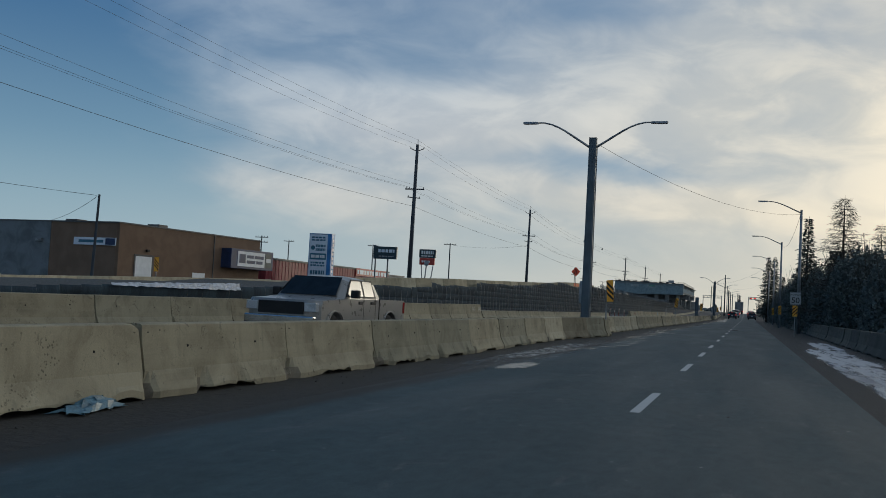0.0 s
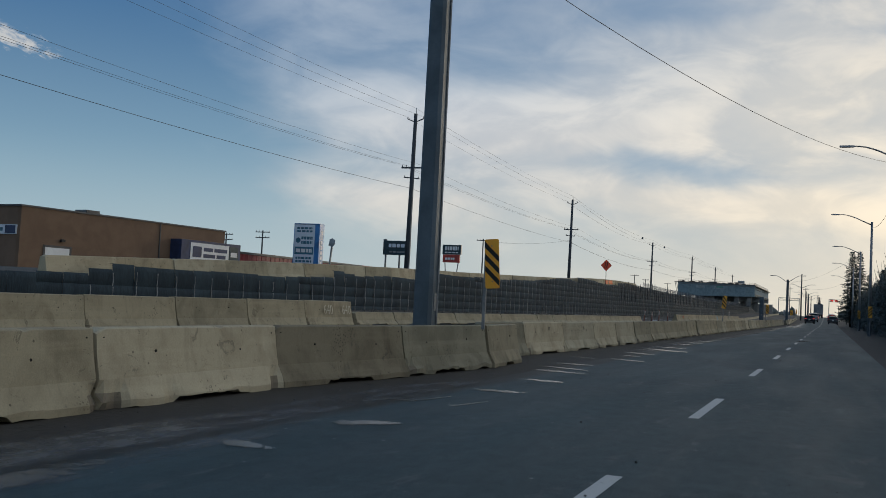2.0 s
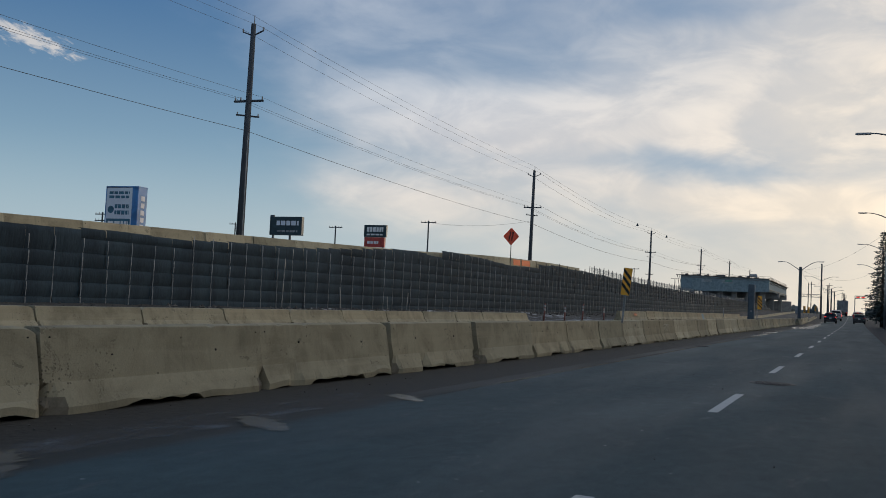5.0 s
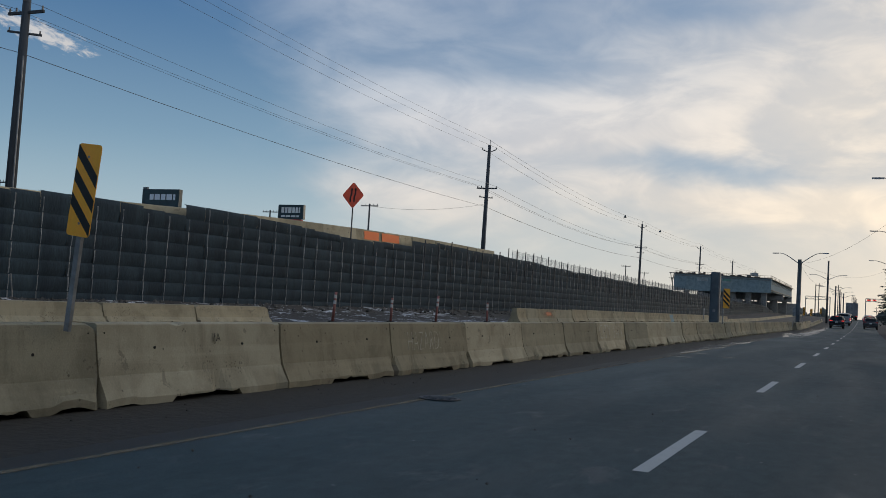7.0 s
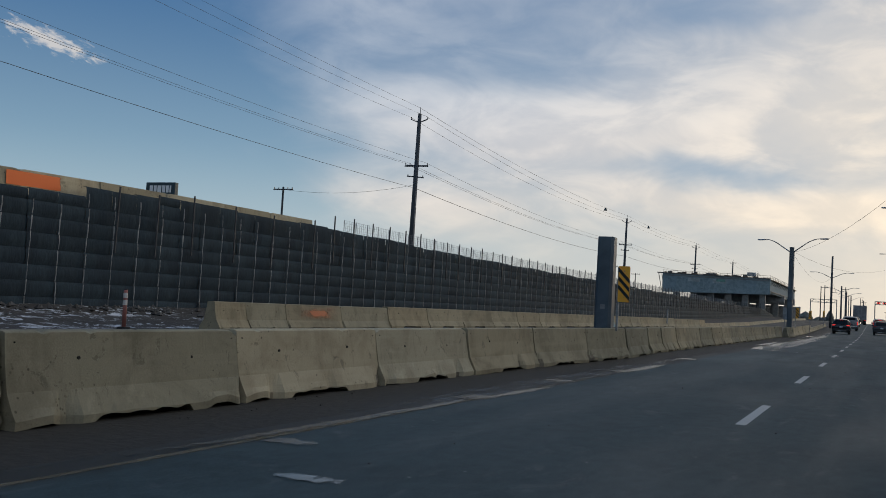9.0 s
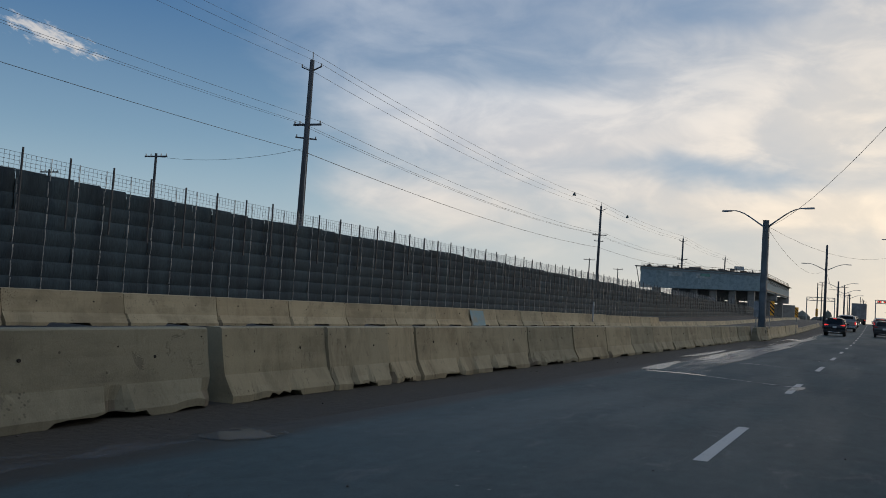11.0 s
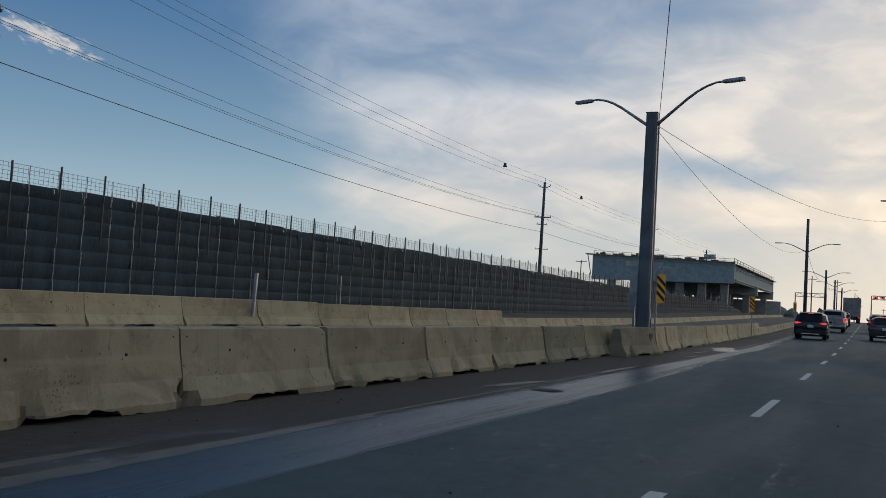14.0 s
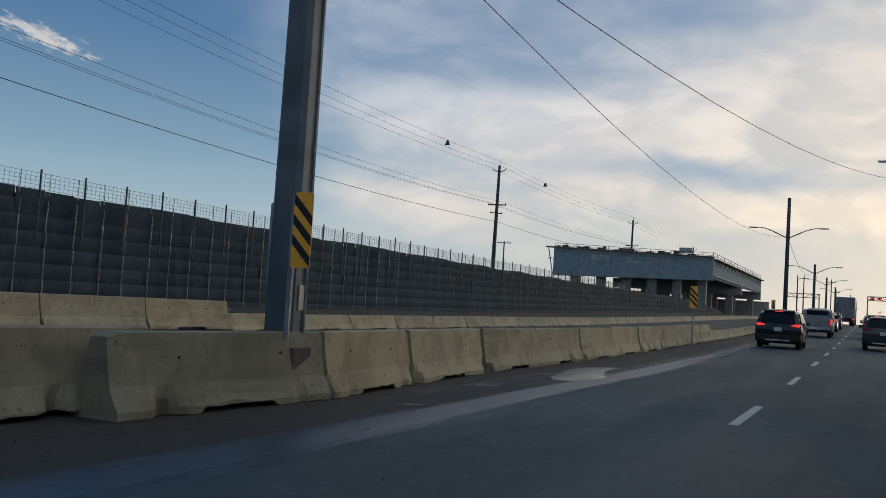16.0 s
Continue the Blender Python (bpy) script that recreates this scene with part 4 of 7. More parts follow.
# the shade of each stretch of barriers, from the y given on
SHADE = ((-30, "concrete"), (12, "concrete_olive"), (18, "concrete"), (28, "concrete_pale"), (31, "concrete_brown"), (34.5, "concrete_olive"), (37.9, "concrete_tan"), (40.2, "concrete_olive"), (43, "concrete_pale"), (53, "concrete"), (79, "concrete"), (85.8, "concrete_pale"), (88.9, "concrete_tan"),
         (94.9, "concrete_pale"), (98, "concrete"), (100.9, "concrete_tan"), (104, "concrete_pale"), (107, "concrete"), (110, "concrete_pale"), (116.8, "concrete"), (123, "concrete_olive"), (133, "concrete"), (141, "concrete_olive"), (144, "concrete_tan"), (147, "concrete"),
         (150, "concrete_olive"), (153, "concrete"), (156, "concrete_olive"), (159, "concrete"), (165, "concrete_olive"), (168, "concrete"), (174, "concrete_olive"), (183, "concrete_tan"), (185.9, "concrete"))
used = set()


def unscaled_copy(src, place):
    """A copy at a place that does not take over how far its source was stretched."""
    return copy_thing(src, place @ Matrix.Diagonal((1 / src.scale.x, 1 / src.scale.y, 1 / src.scale.z, 1)))


# how far the barriers' foot stands out along the line: they swing out round the lamp columns
FOOT = ((-20, -5.42), (18, -5.43), (25, -5.62), (31.6, -5.70), (34.65, -5.30), (38.0, -5.08), (40.28, -5.22), (40.29, -5.98), (43, -5.92), (46.2, -5.78), (49.5, -5.70), (60, -5.70), (76, -5.64), (110, -5.52), (122, -5.52),
        (126, -5.20), (128.5, -5.30), (132, -5.52), (165, -5.60), (176, -5.72), (178.2, -5.72), (179.9, -5.30), (183.5, -5.06), (186, -5.32), (190, -5.62), (205, -5.68), (222, -5.95))
for i, y in enumerate(joints):
    step = min(3.5, joints[i + 1] - y) if i + 1 < len(joints) else 3.06
    step = 3.3 if y == 174.55 else step
    shade = [tone for y0, tone in SHADE if y >= y0][-1]
    src = front[shade][(i * 2 + r.randrange(2)) % 5]
    x0, x1 = along(y, FOOT) - 0.305, along(y + step - 0.03, FOOT) - 0.305
    shift = 0.0 if y in (76.8, 79.7, 85.92, 92.0, 104.05) else r.uniform(-0.02, 0.02)
    place = pose(x0 + shift, y + 0.02, road_z(y) + 0.008, 0, r.uniform(-0.5, 0.5), math.degrees(math.atan2(x0 - x1, step)) + r.uniform(-0.25, 0.25))
    place = place @ Matrix.Diagonal((1, (step - 0.022) / 3.03, 1, 1))
    if src.name not in used:
        src.matrix_basis = place
        used.add(src.name)
    else:
        unscaled_copy(src, place)

for pool in front.values():
    for src in pool:
        if src.name not in used:
            for child in list(src.children):
                bpy.data.objects.remove(child)
            bpy.data.objects.remove(src)
tagged(new("concrete_barrier", barrier_mesh("concrete_barrier", "concrete_olive", 3.03, 0.81, 33)), "weathered concrete barrier set back behind its neighbours", "concrete barrier", GROUP_FRONT).matrix_basis = pose(-6.08, 178.07, 0.008)

low = barrier_thing("concrete", "low weathered concrete barrier on the shoulder", GROUP_FRONT, 31, 0.46)
low.matrix_basis = pose(-6.1, 216.45, road_z(216.5) + 0.008, 0.5, 0, 1.0)
for k in range(1, 16):
    y = 216.45 + 3.06 * k
    copy_thing(low, pose(-6.1 - 0.03 * k, y, road_z(y) + 0.008, 0.9, 0, 1.0))

BACK_X = -13.85
back = [barrier_thing("concrete_tan" if s % 2 else "concrete", "weathered tan concrete barrier at the far edge of the oncoming lanes", GROUP_BACK, 50 + s, 0.68, chips=0.3) for s in range(6)]
back_low = [barrier_thing("concrete", "low weathered concrete barrier at the far edge of the oncoming lanes", GROUP_BACK, 60 + s, 0.44, holes=False) for s in range(2)]
used = set()


def place_from(pool, i, place):
    src = pool[i % len(pool)]
    if src.name not in used:
        used.add(src.name)
        src.matrix_basis = place
        return src
    return unscaled_copy(src, place)


back_tall = [barrier_thing("concrete_tan" if s % 2 else "concrete", "weathered tan concrete barrier at the far edge of the oncoming lanes", GROUP_BACK, 70 + s, 0.80, chips=0.3) for s in range(3)]
for i in range(16):
    y = 48.6 - 3.03 * (16 - i)
    place_from(back_tall, i, pose(BACK_X, y, 0.125 + along(y, ((0, -0.06), (30, 0.02), (48, 0.12))), 0, 0, r.uniform(-0.3, 0.3)) @ Matrix.Diagonal((1, 0.993, 1, 1)))
for i in range(17):
    y = 48.9 + 3.03 * i
    place_from(back_low, i, pose(BACK_X, y, 0.262, 0, 0, r.uniform(-0.3, 0.3)) @ Matrix.Diagonal((1, 0.993, 1, 1)))
back_joints = [120.25, 121.5, 123.28, 126.2, 129.2, 132.2, 135.3, 138.4, 141.5, 144.6, 147.6, 150.75, 154.0, 157.0, 160.03, 163.05, 166.02, 169.08, 172.05, 175.0, 177.95, 180.9, 183.85, 186.92, 189.85, 192.78]
for i, (y, y1) in enumerate(zip(back_joints, back_joints[1:])):
    place_from(back, i + 1, pose(BACK_X, y, 0.255 + (0.035 if 3 < i < 20 else 0.0), 0, 0, r.uniform(-0.3, 0.3)) @ Matrix.Diagonal((1, (y1 - y - 0.02) / 3.03, 1, 1)))
for i in range(46):
    y = 192.85 + 3.06 * i
    place_from(back_low, i + 1, pose(BACK_X, y, road_z(y) + 0.19, 0.6, 0, 0.2))

# along the right edge, dark and brownish
GROUP_RIGHT = "concrete barriers below the trees"
right = barrier_thing("concrete_dark", "dark brownish concrete barrier below the roadside trees", GROUP_RIGHT, 80)
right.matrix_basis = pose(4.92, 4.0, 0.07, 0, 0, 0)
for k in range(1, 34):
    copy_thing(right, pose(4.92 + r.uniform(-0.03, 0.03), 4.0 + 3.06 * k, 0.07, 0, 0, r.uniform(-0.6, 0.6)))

# ---------------------------------------------------------------- wire-faced earth wall
WALL_X = -20.2
WALL_TOP = ((8, 0.85), (20, 0.98), (32, 1.3), (42, 1.5), (43.6, 1.5), (44.9, 1.84), (54.6, 1.88), (57, 1.94), (59.3, 1.98), (59.5, 2.32), (60.2, 2.30), (61, 2.24), (61.3, 2.19), (64.3, 2.28), (67.5, 2.31), (70.5, 2.34), (71.2, 2.70), (84, 2.85), (93, 3.15), (97, 3.48), (101.2, 3.59), (102.6, 3.62), (103.2, 3.54), (105.05, 3.49), (105.25, 3.85), (110.8, 3.83), (112.6, 3.74),
            (114, 3.63), (122, 3.69), (122.8, 4.0), (126, 4.1), (140, 4.02), (150, 3.85), (170, 3.76), (200, 3.62), (230, 3.52), (262, 3.5), (306, 3.5), (332, 2.2))
ROW_H, COL_W, WALL_Y0 = 0.44, 1.037, 10.43
wall = empty("retaining_wall", pose(WALL_X, 0, 0), "tall earth wall faced with black fabric in wire baskets", "retaining wall", kind="structure")
fill_rows = []
for k in range(0, 65):
    y = 8 + k * 5
    t = min(along(y + s, WALL_TOP) for s in (-5, 0, 5)) - 0.1
    fill_rows.append([(-0.30, y, 0.0), (-0.22, y, t - 0.05), (-1.6, y, t), (-14.0, y, t), (-22.0, y, road_z(y) - 0.2)])
bank = sheet(fill_rows, "ground", "earth_fill")
bank.parent = wall


def basket_mesh(seed):
    """One bulging fabric-faced basket, its face towards +x."""
    rr = random.Random(seed)
    bm = bmesh.new()
    ny, nz = 5, 4
    grid = []
    for i in range(ny + 1):
        row = []
        for j in range(nz + 1):
            u, v = i / ny, j / nz
            out = 0.052 * (math.sin(math.pi * v) ** 0.45) * (0.7 + 0.3 * math.sin(math.pi * u)) + rr.uniform(-0.006, 0.006)
            row.append(bm.verts.new((out, u * (COL_W - 0.004), v * (ROW_H - 0.006) - (0.012 if 0 < i < ny else 0) * (1 if j == 0 else 0))))
        grid.append(row)
    for i in range(ny):
        for j in range(nz):
            bm.faces.new((grid[i][j], grid[i + 1][j], grid[i + 1][j + 1], grid[i][j + 1]))
    lip = [bm.verts.new((-0.12, i / ny * (COL_W - 0.004), ROW_H - 0.01)) for i in range(ny + 1)]
    for i in range(ny):
        bm.faces.new((grid[i][nz], grid[i + 1][nz], lip[i + 1], lip[i]))
    return bm


basket_meshes = [mesh_of(basket_mesh(s), "fabric_basket", "fabric", True) for s in range(5)]
verts, faces = [], []
r = random.Random(77)
cols = int((328 - 10) / COL_W)
for c in range(cols):
    y = WALL_Y0 + c * COL_W
    top = along(y + COL_W / 2, WALL_TOP) + 0.03 * math.sin(y * 0.9) + r.uniform(-0.015, 0.015)
    base = road_z(y) + 0.30
    n = max(1, int(round((top - base) / ROW_H - 0.15)))
    for j in range(n):
        z = base + j * ROW_H
        if j == n - 1:
            stretch = max(0.4, (top - z) / ROW_H)
        else:
            stretch = 1.0
        x = -0.018 * j + r.uniform(-0.012, 0.012)
        me = basket_meshes[r.randrange(5)]
        if 101 < y < 142:
            ob = new("fabric_basket", me)
            ob.parent = wall
            ob.matrix_basis = Matrix.LocRotScale((x, y, z), Euler((0, 0, r.uniform(-0.01, 0.01))), (1, 1, stretch))
        else:
            off = len(verts)
            verts += [(x + v.co.x, y + v.co.y, z + v.co.z * stretch) for v in me.vertices]
            faces += [[off + k for k in p.vertices] for p in me.polygons]
far = bpy.data.meshes.new("fabric_baskets_far")
far.from_pydata(verts, [], faces)
for p in far.polygons:
    p.use_smooth = True
far.materials.append(M["fabric"])
ob = new("fabric_baskets_far", far)
ob.parent = wall
tagged(ob, kind="stuff")


def strap_mesh(rows, seed):
    """A tie of bright wire that runs up the wall's face, in at each seam and out over each bulge."""
    rr = random.Random(seed)
    bm = bmesh.new()
    for j in range(rows):
        dy = rr.uniform(-0.02, 0.02)
        a, b = j * ROW_H + rr.uniform(0.0, 0.03), (j + 1) * ROW_H - rr.uniform(0.0, 0.03)
        bent(bm, [(0.050, dy, a), (0.066, dy + rr.uniform(-0.006, 0.006), (a + b) / 2), (0.052, dy + rr.uniform(-0.012, 0.012), b)], rr.choice((0.012, 0.016, 0.018)), 4)
    return mesh_of(bm, "wire_tie", "strap")


straps = {}
for c in range(cols):
    y = WALL_Y0 + c * COL_W
    base = road_z(y) + 0.30
    rows = max(1, int((along(y, WALL_TOP) - base) / ROW_H + 0.25))
    key = (rows, c % 3)
    if key not in straps:
        straps[key] = strap_mesh(*key)
    if 43 < y < 215:
        ob = new("wire_tie", straps[key])
        ob.parent = wall
        ob.matrix_basis = pose(0, y + r.uniform(-0.06, 0.06), base + r.uniform(-0.03, 0.03), r.uniform(-0.5, 0.5), 0, 0)

# dark rods and the mesh fence along the top
tall_rod = mesh_of(tubed((0, 0, 0), (0, 0, 2.0), 0.03, n=6), "steel_rod", "rebar")
bm = bmesh.new()
for k in range(7):
    tube(bm, (0, 0.02 + k * 1.0 / 6, 0), (0, 0.02 + k * 1.0 / 6, 0.47), 0.006, n=4, cap=False)
for k in range(5):
    tube(bm, (0, 0, 0.02 + k * 0.11), (0, 1.037, 0.02 + k * 0.11), 0.005, n=4, cap=False)
grid_mesh = mesh_of(bm, "wire_mesh", "galv")
thin_rod = mesh_of(tubed((0, 0, 0), (0, 0, 0.62), 0.011, n=5), "wire_rod", "galv")
fence = empty("mesh_fence", pose(WALL_X - 0.02, 0, 0), "low galvanised wire mesh between dark rods on the wall's top", "fence")
c0 = int((135.8 - 10) / COL_W) + 1
for c in range(c0, cols):
    y = WALL_Y0 + c * COL_W
    t = along(y, WALL_TOP)
    if y < 262:
        ob = new("wire_rod", thin_rod)
        ob.parent = fence
        ob.matrix_basis = pose(0.08, y, t - 0.16, r.uniform(-1, 1), r.uniform(-1, 1), 0)
        ob = new("wire_mesh", grid_mesh)
        ob.parent = fence
        ob.matrix_basis = pose(0.05, y, t - 0.02, math.degrees(math.atan((along(y + 1.037, WALL_TOP) - t) / 1.037)), r.uniform(-2, 2), 0)
y = 136.1
while y < 301:
    ob = new("steel_rod", tall_rod)
    ob.parent = fence
    ob.matrix_basis = pose(0.12, y, along(y, WALL_TOP) - 1.45 + r.uniform(-0.06, 0.06), r.uniform(-1, 1), r.uniform(-0.5, 0.5), 0)
    y += 1.66
y = 123.5
while y < 135.5:
    ob = new("steel_rod", tall_rod)
    ob.parent = wall
    ob.matrix_basis = pose(0.11, y, along(y, WALL_TOP) - 1.93 + r.uniform(-0.05, 0.12), r.uniform(-1.5, 1.5), 0, 0)
    y += r.choice((1.75, 2.3, 2.9))

# barriers up there
TOP_Z = ((8, 0.95), (20, 1.21), (31, 1.58), (43, 2.0), (54, 2.44), (66, 2.80), (77, 3.04), (91, 3.38), (103.5, 3.70), (109.6, 3.98), (117.2, 4.18), (125, 4.31), (136, 4.33))
top_pool = [barrier_thing("concrete" if s % 2 else "concrete_pale", "weathered concrete barrier on top of the black-faced wall", GROUP_TOP, 90 + s, 0.80) for s in range(4)]
for i in range(31):
    y = 42.5 + 3.0 * i
    z = along(y, TOP_Z) - 0.80
    z1 = along(y + 3.0, TOP_Z) - 0.80
    place_from(top_pool, i, pose(WALL_X - 0.75, y, z, math.degrees(math.atan((z1 - z) / 3.0)), 0, r.uniform(-1, 1)))
yard = barrier_thing("concrete_pale", "pale concrete barrier in a row across the yard behind the wall", "concrete barriers across the yard", 97, 0.80)
for k in range(12):
    y = 35.5 + 3.06 * k
    m = pose(-38.0, y, along(y, ((38, 0.44), (52, 0.86), (66, 1.20))), math.degrees(math.atan(0.028)), 0, 0)
    if k:
        copy_thing(yard, m)
    else:
        yard.matrix_basis = m
for y0, y1 in ((118.2, 119.7), (120.0, 121.9)):
    z = along(y0, TOP_Z)
    n = 6
    rows = [[(WALL_X - 0.75 + 0.150 + 0.03 * (1 - v), y0 + (y1 - y0) * u / n, z - 0.47 + 0.40 * v + 0.012 * (y1 - y0) * u / n) for u in range(n + 1)] for v in (0, 0.5, 1)]
    tagged(sheet(rows, "orange_paint", "spray_paint"), "orange spray paint patch on a concrete barrier", "paint mark", kind="stuff")
rows = [[(BACK_X + 0.165 + 0.07 * (1 - v), 123.9 + 1.85 * u / 6, 0.56 + 0.30 * v) for u in range(7)] for v in (0, 0.5, 1)]
tagged(sheet(rows, "orange_faint", "spray_paint"), "faint orange spray paint patch on a concrete barrier", "paint mark", kind="stuff")

# pale plastic sheet that hangs over the wall's low end
rr = random.Random(6)
rows = []
for i in range(40):
    u = i / 39
    y = 24.3 + 8.6 * u
    rows.append([(WALL_X + 0.16 - 0.10 * v + 0.03 * rr.uniform(-1, 1), y, along(y, WALL_TOP) + 0.10 - (0.10 + 0.20 * u) * (1 - v) + 0.02 * rr.uniform(-1, 1)) for v in (0, 0.3, 0.6, 0.85, 1)])
ob = sheet(rows, "white_sheet", "plastic_sheet")
mod = ob.modifiers.new("thick", "SOLIDIFY")
mod.thickness = 0.004
tagged(ob, "crumpled white plastic sheeting along the top of the low wall", "plastic sheet")

# ---------------------------------------------------------------- street lamps, poles and wires
def lamp_arm(parent, side, z, reach, rise, r=0.045, back=0.0):
    """A curved bracket to one side with a flat lamp head at its end."""
    pts = []
    for k in range(9):
        u = k / 8
        pts.append((side * reach * u, back * u, z + rise * (min(u, 0.86) / 0.86 - 0.16 * max(0.0, (u / 0.86 - 0.55) / 0.45) ** 2 if u < 0.86 else 0.84 + 0.02 * (u - 0.86))))
    bm = bent(bmesh.new(), pts, [r * (1.15 - 0.5 * k / 8) for k in range(9)], 8)
    arm = part("arm", bm, "galv", parent, smooth=True)
    tip = pts[-1]
    bm = bmesh.new()
    prism(bm, ((-0.02, -0.07), (0.15, -0.115), (0.62, -0.10), (0.66, 0.0), (0.62, 0.10), (0.15, 0.115), (-0.02, 0.07)), "z", -0.05, 0.035)
    for v in bm.verts:
        v.co.x *= side
        if v.co.z > 0:
            v.co.y *= 0.75
    head = part("lamp_head", bm, "lamp_head", arm, "flat grey lamp head", at=pose(tip[0] - side * 0.05, tip[1], tip[2], 0, 0, 0))
    bm = boxed(0.2, 0.55, -0.075, 0.075, -0.062, -0.052)
    for v in bm.verts:
        v.co.x *= side
    part("lens", bm, "lens", arm, at=head.matrix_basis.copy())
    return arm


def marker(name, x, y, z0, bottom, top, facing_back, tilt=0.0, lean=0.0, mirror=False, foot=0.0, aside=0.0, wide=0.305):
    """A striped hazard marker on a steel post. Its face looks towards -y; from behind it is bare metal."""
    ob = empty(name, pose(x, y, z0, 0, lean, 0), "bare aluminium back of a roadside marker board on a post" if facing_back else
               "yellow and black striped hazard marker on a steel post", "road sign", "hazard markers")
    w, h, t = wide, top - bottom, 0.006
    part("post", boxed(-0.028, 0.028, 0.012, 0.05, foot, bottom + h * 0.98), "galv", ob)
    mid = (bottom + top) / 2
    sgn = 1 if facing_back else -1
    bm = bmesh.new()
    out = []
    rad = 0.035
    for cx, cz, a0 in ((w / 2 - rad, h / 2 - rad, 0), (-w / 2 + rad, h / 2 - rad, 90), (-w / 2 + rad, -h / 2 + rad, 180), (w / 2 - rad, -h / 2 + rad, 270)):
        for k in range(4):
            a = radians(a0 + 30 * k)
            out.append((cx + rad * math.cos(a), cz + rad * math.sin(a)))
    prism(bm, out, "y", -t / 2, t / 2)
    board = part("board", bm, "sign_back" if facing_back else "sign_yellow", ob, at=pose(aside, 0.004, mid, 0, tilt, 0))
    if not facing_back:
        for k in range(-3, 4):
            c = k * 0.222
            bm = bmesh.new()
            quad = []
            for u, off in ((-w / 2 + 0.004, -0.056), (w / 2 - 0.004, -0.056), (w / 2 - 0.004, 0.056), (-w / 2 + 0.004, 0.056)):
                v = c + off - u * 1.05 * (-1 if mirror else 1)
                quad.append((u, max(-h / 2 + 0.006, min(h / 2 - 0.006, v))))
            if max(q[1] for q in quad) - min(q[1] for q in quad) < 0.02 or len({(round(a, 3), round(b, 3)) for a, b in quad}) < 4:
                bm.free()
                continue
            prism(bm, quad, "y", -t / 2 - 0.003, -t / 2 - 0.0005)
            part("stripe", bm, "sign_black", board)
    for dz in (-h * 0.36, h * 0.36):
        bm = bmesh.new()
        tube(bm, (0, -t / 2 - 0.004, dz), (0, -t / 2 - 0.001, dz), 0.012, n=8)
        part("bolt", bm, "galv", board)
    return ob


def column(bm, z0, z1, w0, w1):
    """A tapering square column with cut corners."""
    rings = []
    for z, w in ((z0, w0), (z1, w1)):
        h, c = w / 2, w * 0.16
        rings.append([bm.verts.new((x, y, z)) for x, y in ((h, -h + c), (h, h - c), (h - c, h), (-h + c, h), (-h, h - c), (-h, -h + c), (-h + c, -h), (h - c, -h))])
    for k in range(8):
        bm.faces.new((rings[0][k], rings[0][(k + 1) % 8], rings[1][(k + 1) % 8], rings[1][k]))
    bm.faces.new(rings[0])
    bm.faces.new(rings[1])
    return bm


def median_lamp(x, y, top, width=0.42, lean=0.0, turn=0.0):
    z0 = road_z(y)
    ob = empty("street_lamp", pose(x, y, z0, 0, lean, 0), "dark square lamp column with two curved arms behind the barriers", "street lamp", "median lamps")
    part("column", column(bmesh.new(), 0, top - z0, width, width * 0.86), "post_dark", ob)
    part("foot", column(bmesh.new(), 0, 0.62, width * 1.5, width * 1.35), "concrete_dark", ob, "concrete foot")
    part("cap", boxed(-width * 0.45, width * 0.45, -width * 0.45, width * 0.45, top - z0, top - z0 + 0.03, 0.01), "post_dark", ob)
    part("service_cover", boxed(width / 2 - 0.012, width / 2 + 0.008, -0.06, 0.06, 1.05, 1.35, 0.004), "galv", ob, "small steel service cover")
    part("conduit", tubed((width / 2 + 0.012, 0.08, 0.4), (width * 0.44 + 0.012, 0.08, top - z0 - 0.3), 0.016), "galv", ob)
    for side in (-1, 1):
        lamp_arm(ob, side, top - z0 - 0.45, 2.42, 1.34).matrix_basis = pose(0, 0, 0, 0, 0, turn)
    return ob


median_lamp(-5.82, 36.2, 8.25, 0.36)
median_lamp(-5.55, 182.95, 7.2, 0.40, turn=-23.5)

# a lamp column that is still without its arms
ob = empty("column_stub", pose(-5.86, 126.6, 0), "short dark square column that carries no lamp yet", "column")
part("column", column(bmesh.new(), 0, 3.2, 0.46, 0.44), "post_dark", ob)
part("cap", boxed(-0.2, 0.2, -0.2, 0.2, 3.2, 3.225, 0.008), "post_dark", ob)
part("service_cover", boxed(-0.06, 0.06, -0.245, -0.22, 1.3, 1.42), "galv", ob, "small steel service cover")

marker("hazard_marker", -5.13, 37.3, 0, 1.50, 2.41, False, tilt=-4.0, foot=0.74, aside=0.13, wide=0.28)
marker("hazard_marker", -6.1, 37.0, 0, 1.38, 2.32, True)
marker("hazard_marker", -5.76, 85.45, 0, 1.60, 2.44, False, lean=4.5, foot=0.74, aside=0.0, tilt=1.0, wide=0.275)
marker("hazard_marker", -5.42, 126.2, 0, 1.5, 2.44, False, foot=0.74, aside=0.15)
marker("hazard_marker", -5.05, 182.2, 0, 1.53, 2.36, False, foot=0.74, aside=0.13, wide=0.245)
marker("hazard_marker", -5.92, 183.25, 0, 1.38, 2.36, True)
marker("hazard_marker", -5.75, 213.0, road_z(213), 1.5, 2.40, False)
marker("hazard_marker", -6.3, 255.0, road_z(255), 1.5, 2.45, False)
marker("hazard_marker", -42.8, 59.7, -0.06, 2.2, 3.3, False, wide=0.40)
marker("hazard_marker", 3.43, 61.8, 0.04, 1.28, 1.98, False, mirror=True)
marker("hazard_marker", 3.72, 102.5, 0.05, 1.45, 2.35, False, mirror=True)
marker("hazard_marker", 3.9, 139.5, 0.05, 1.45, 2.35, False, mirror=True)

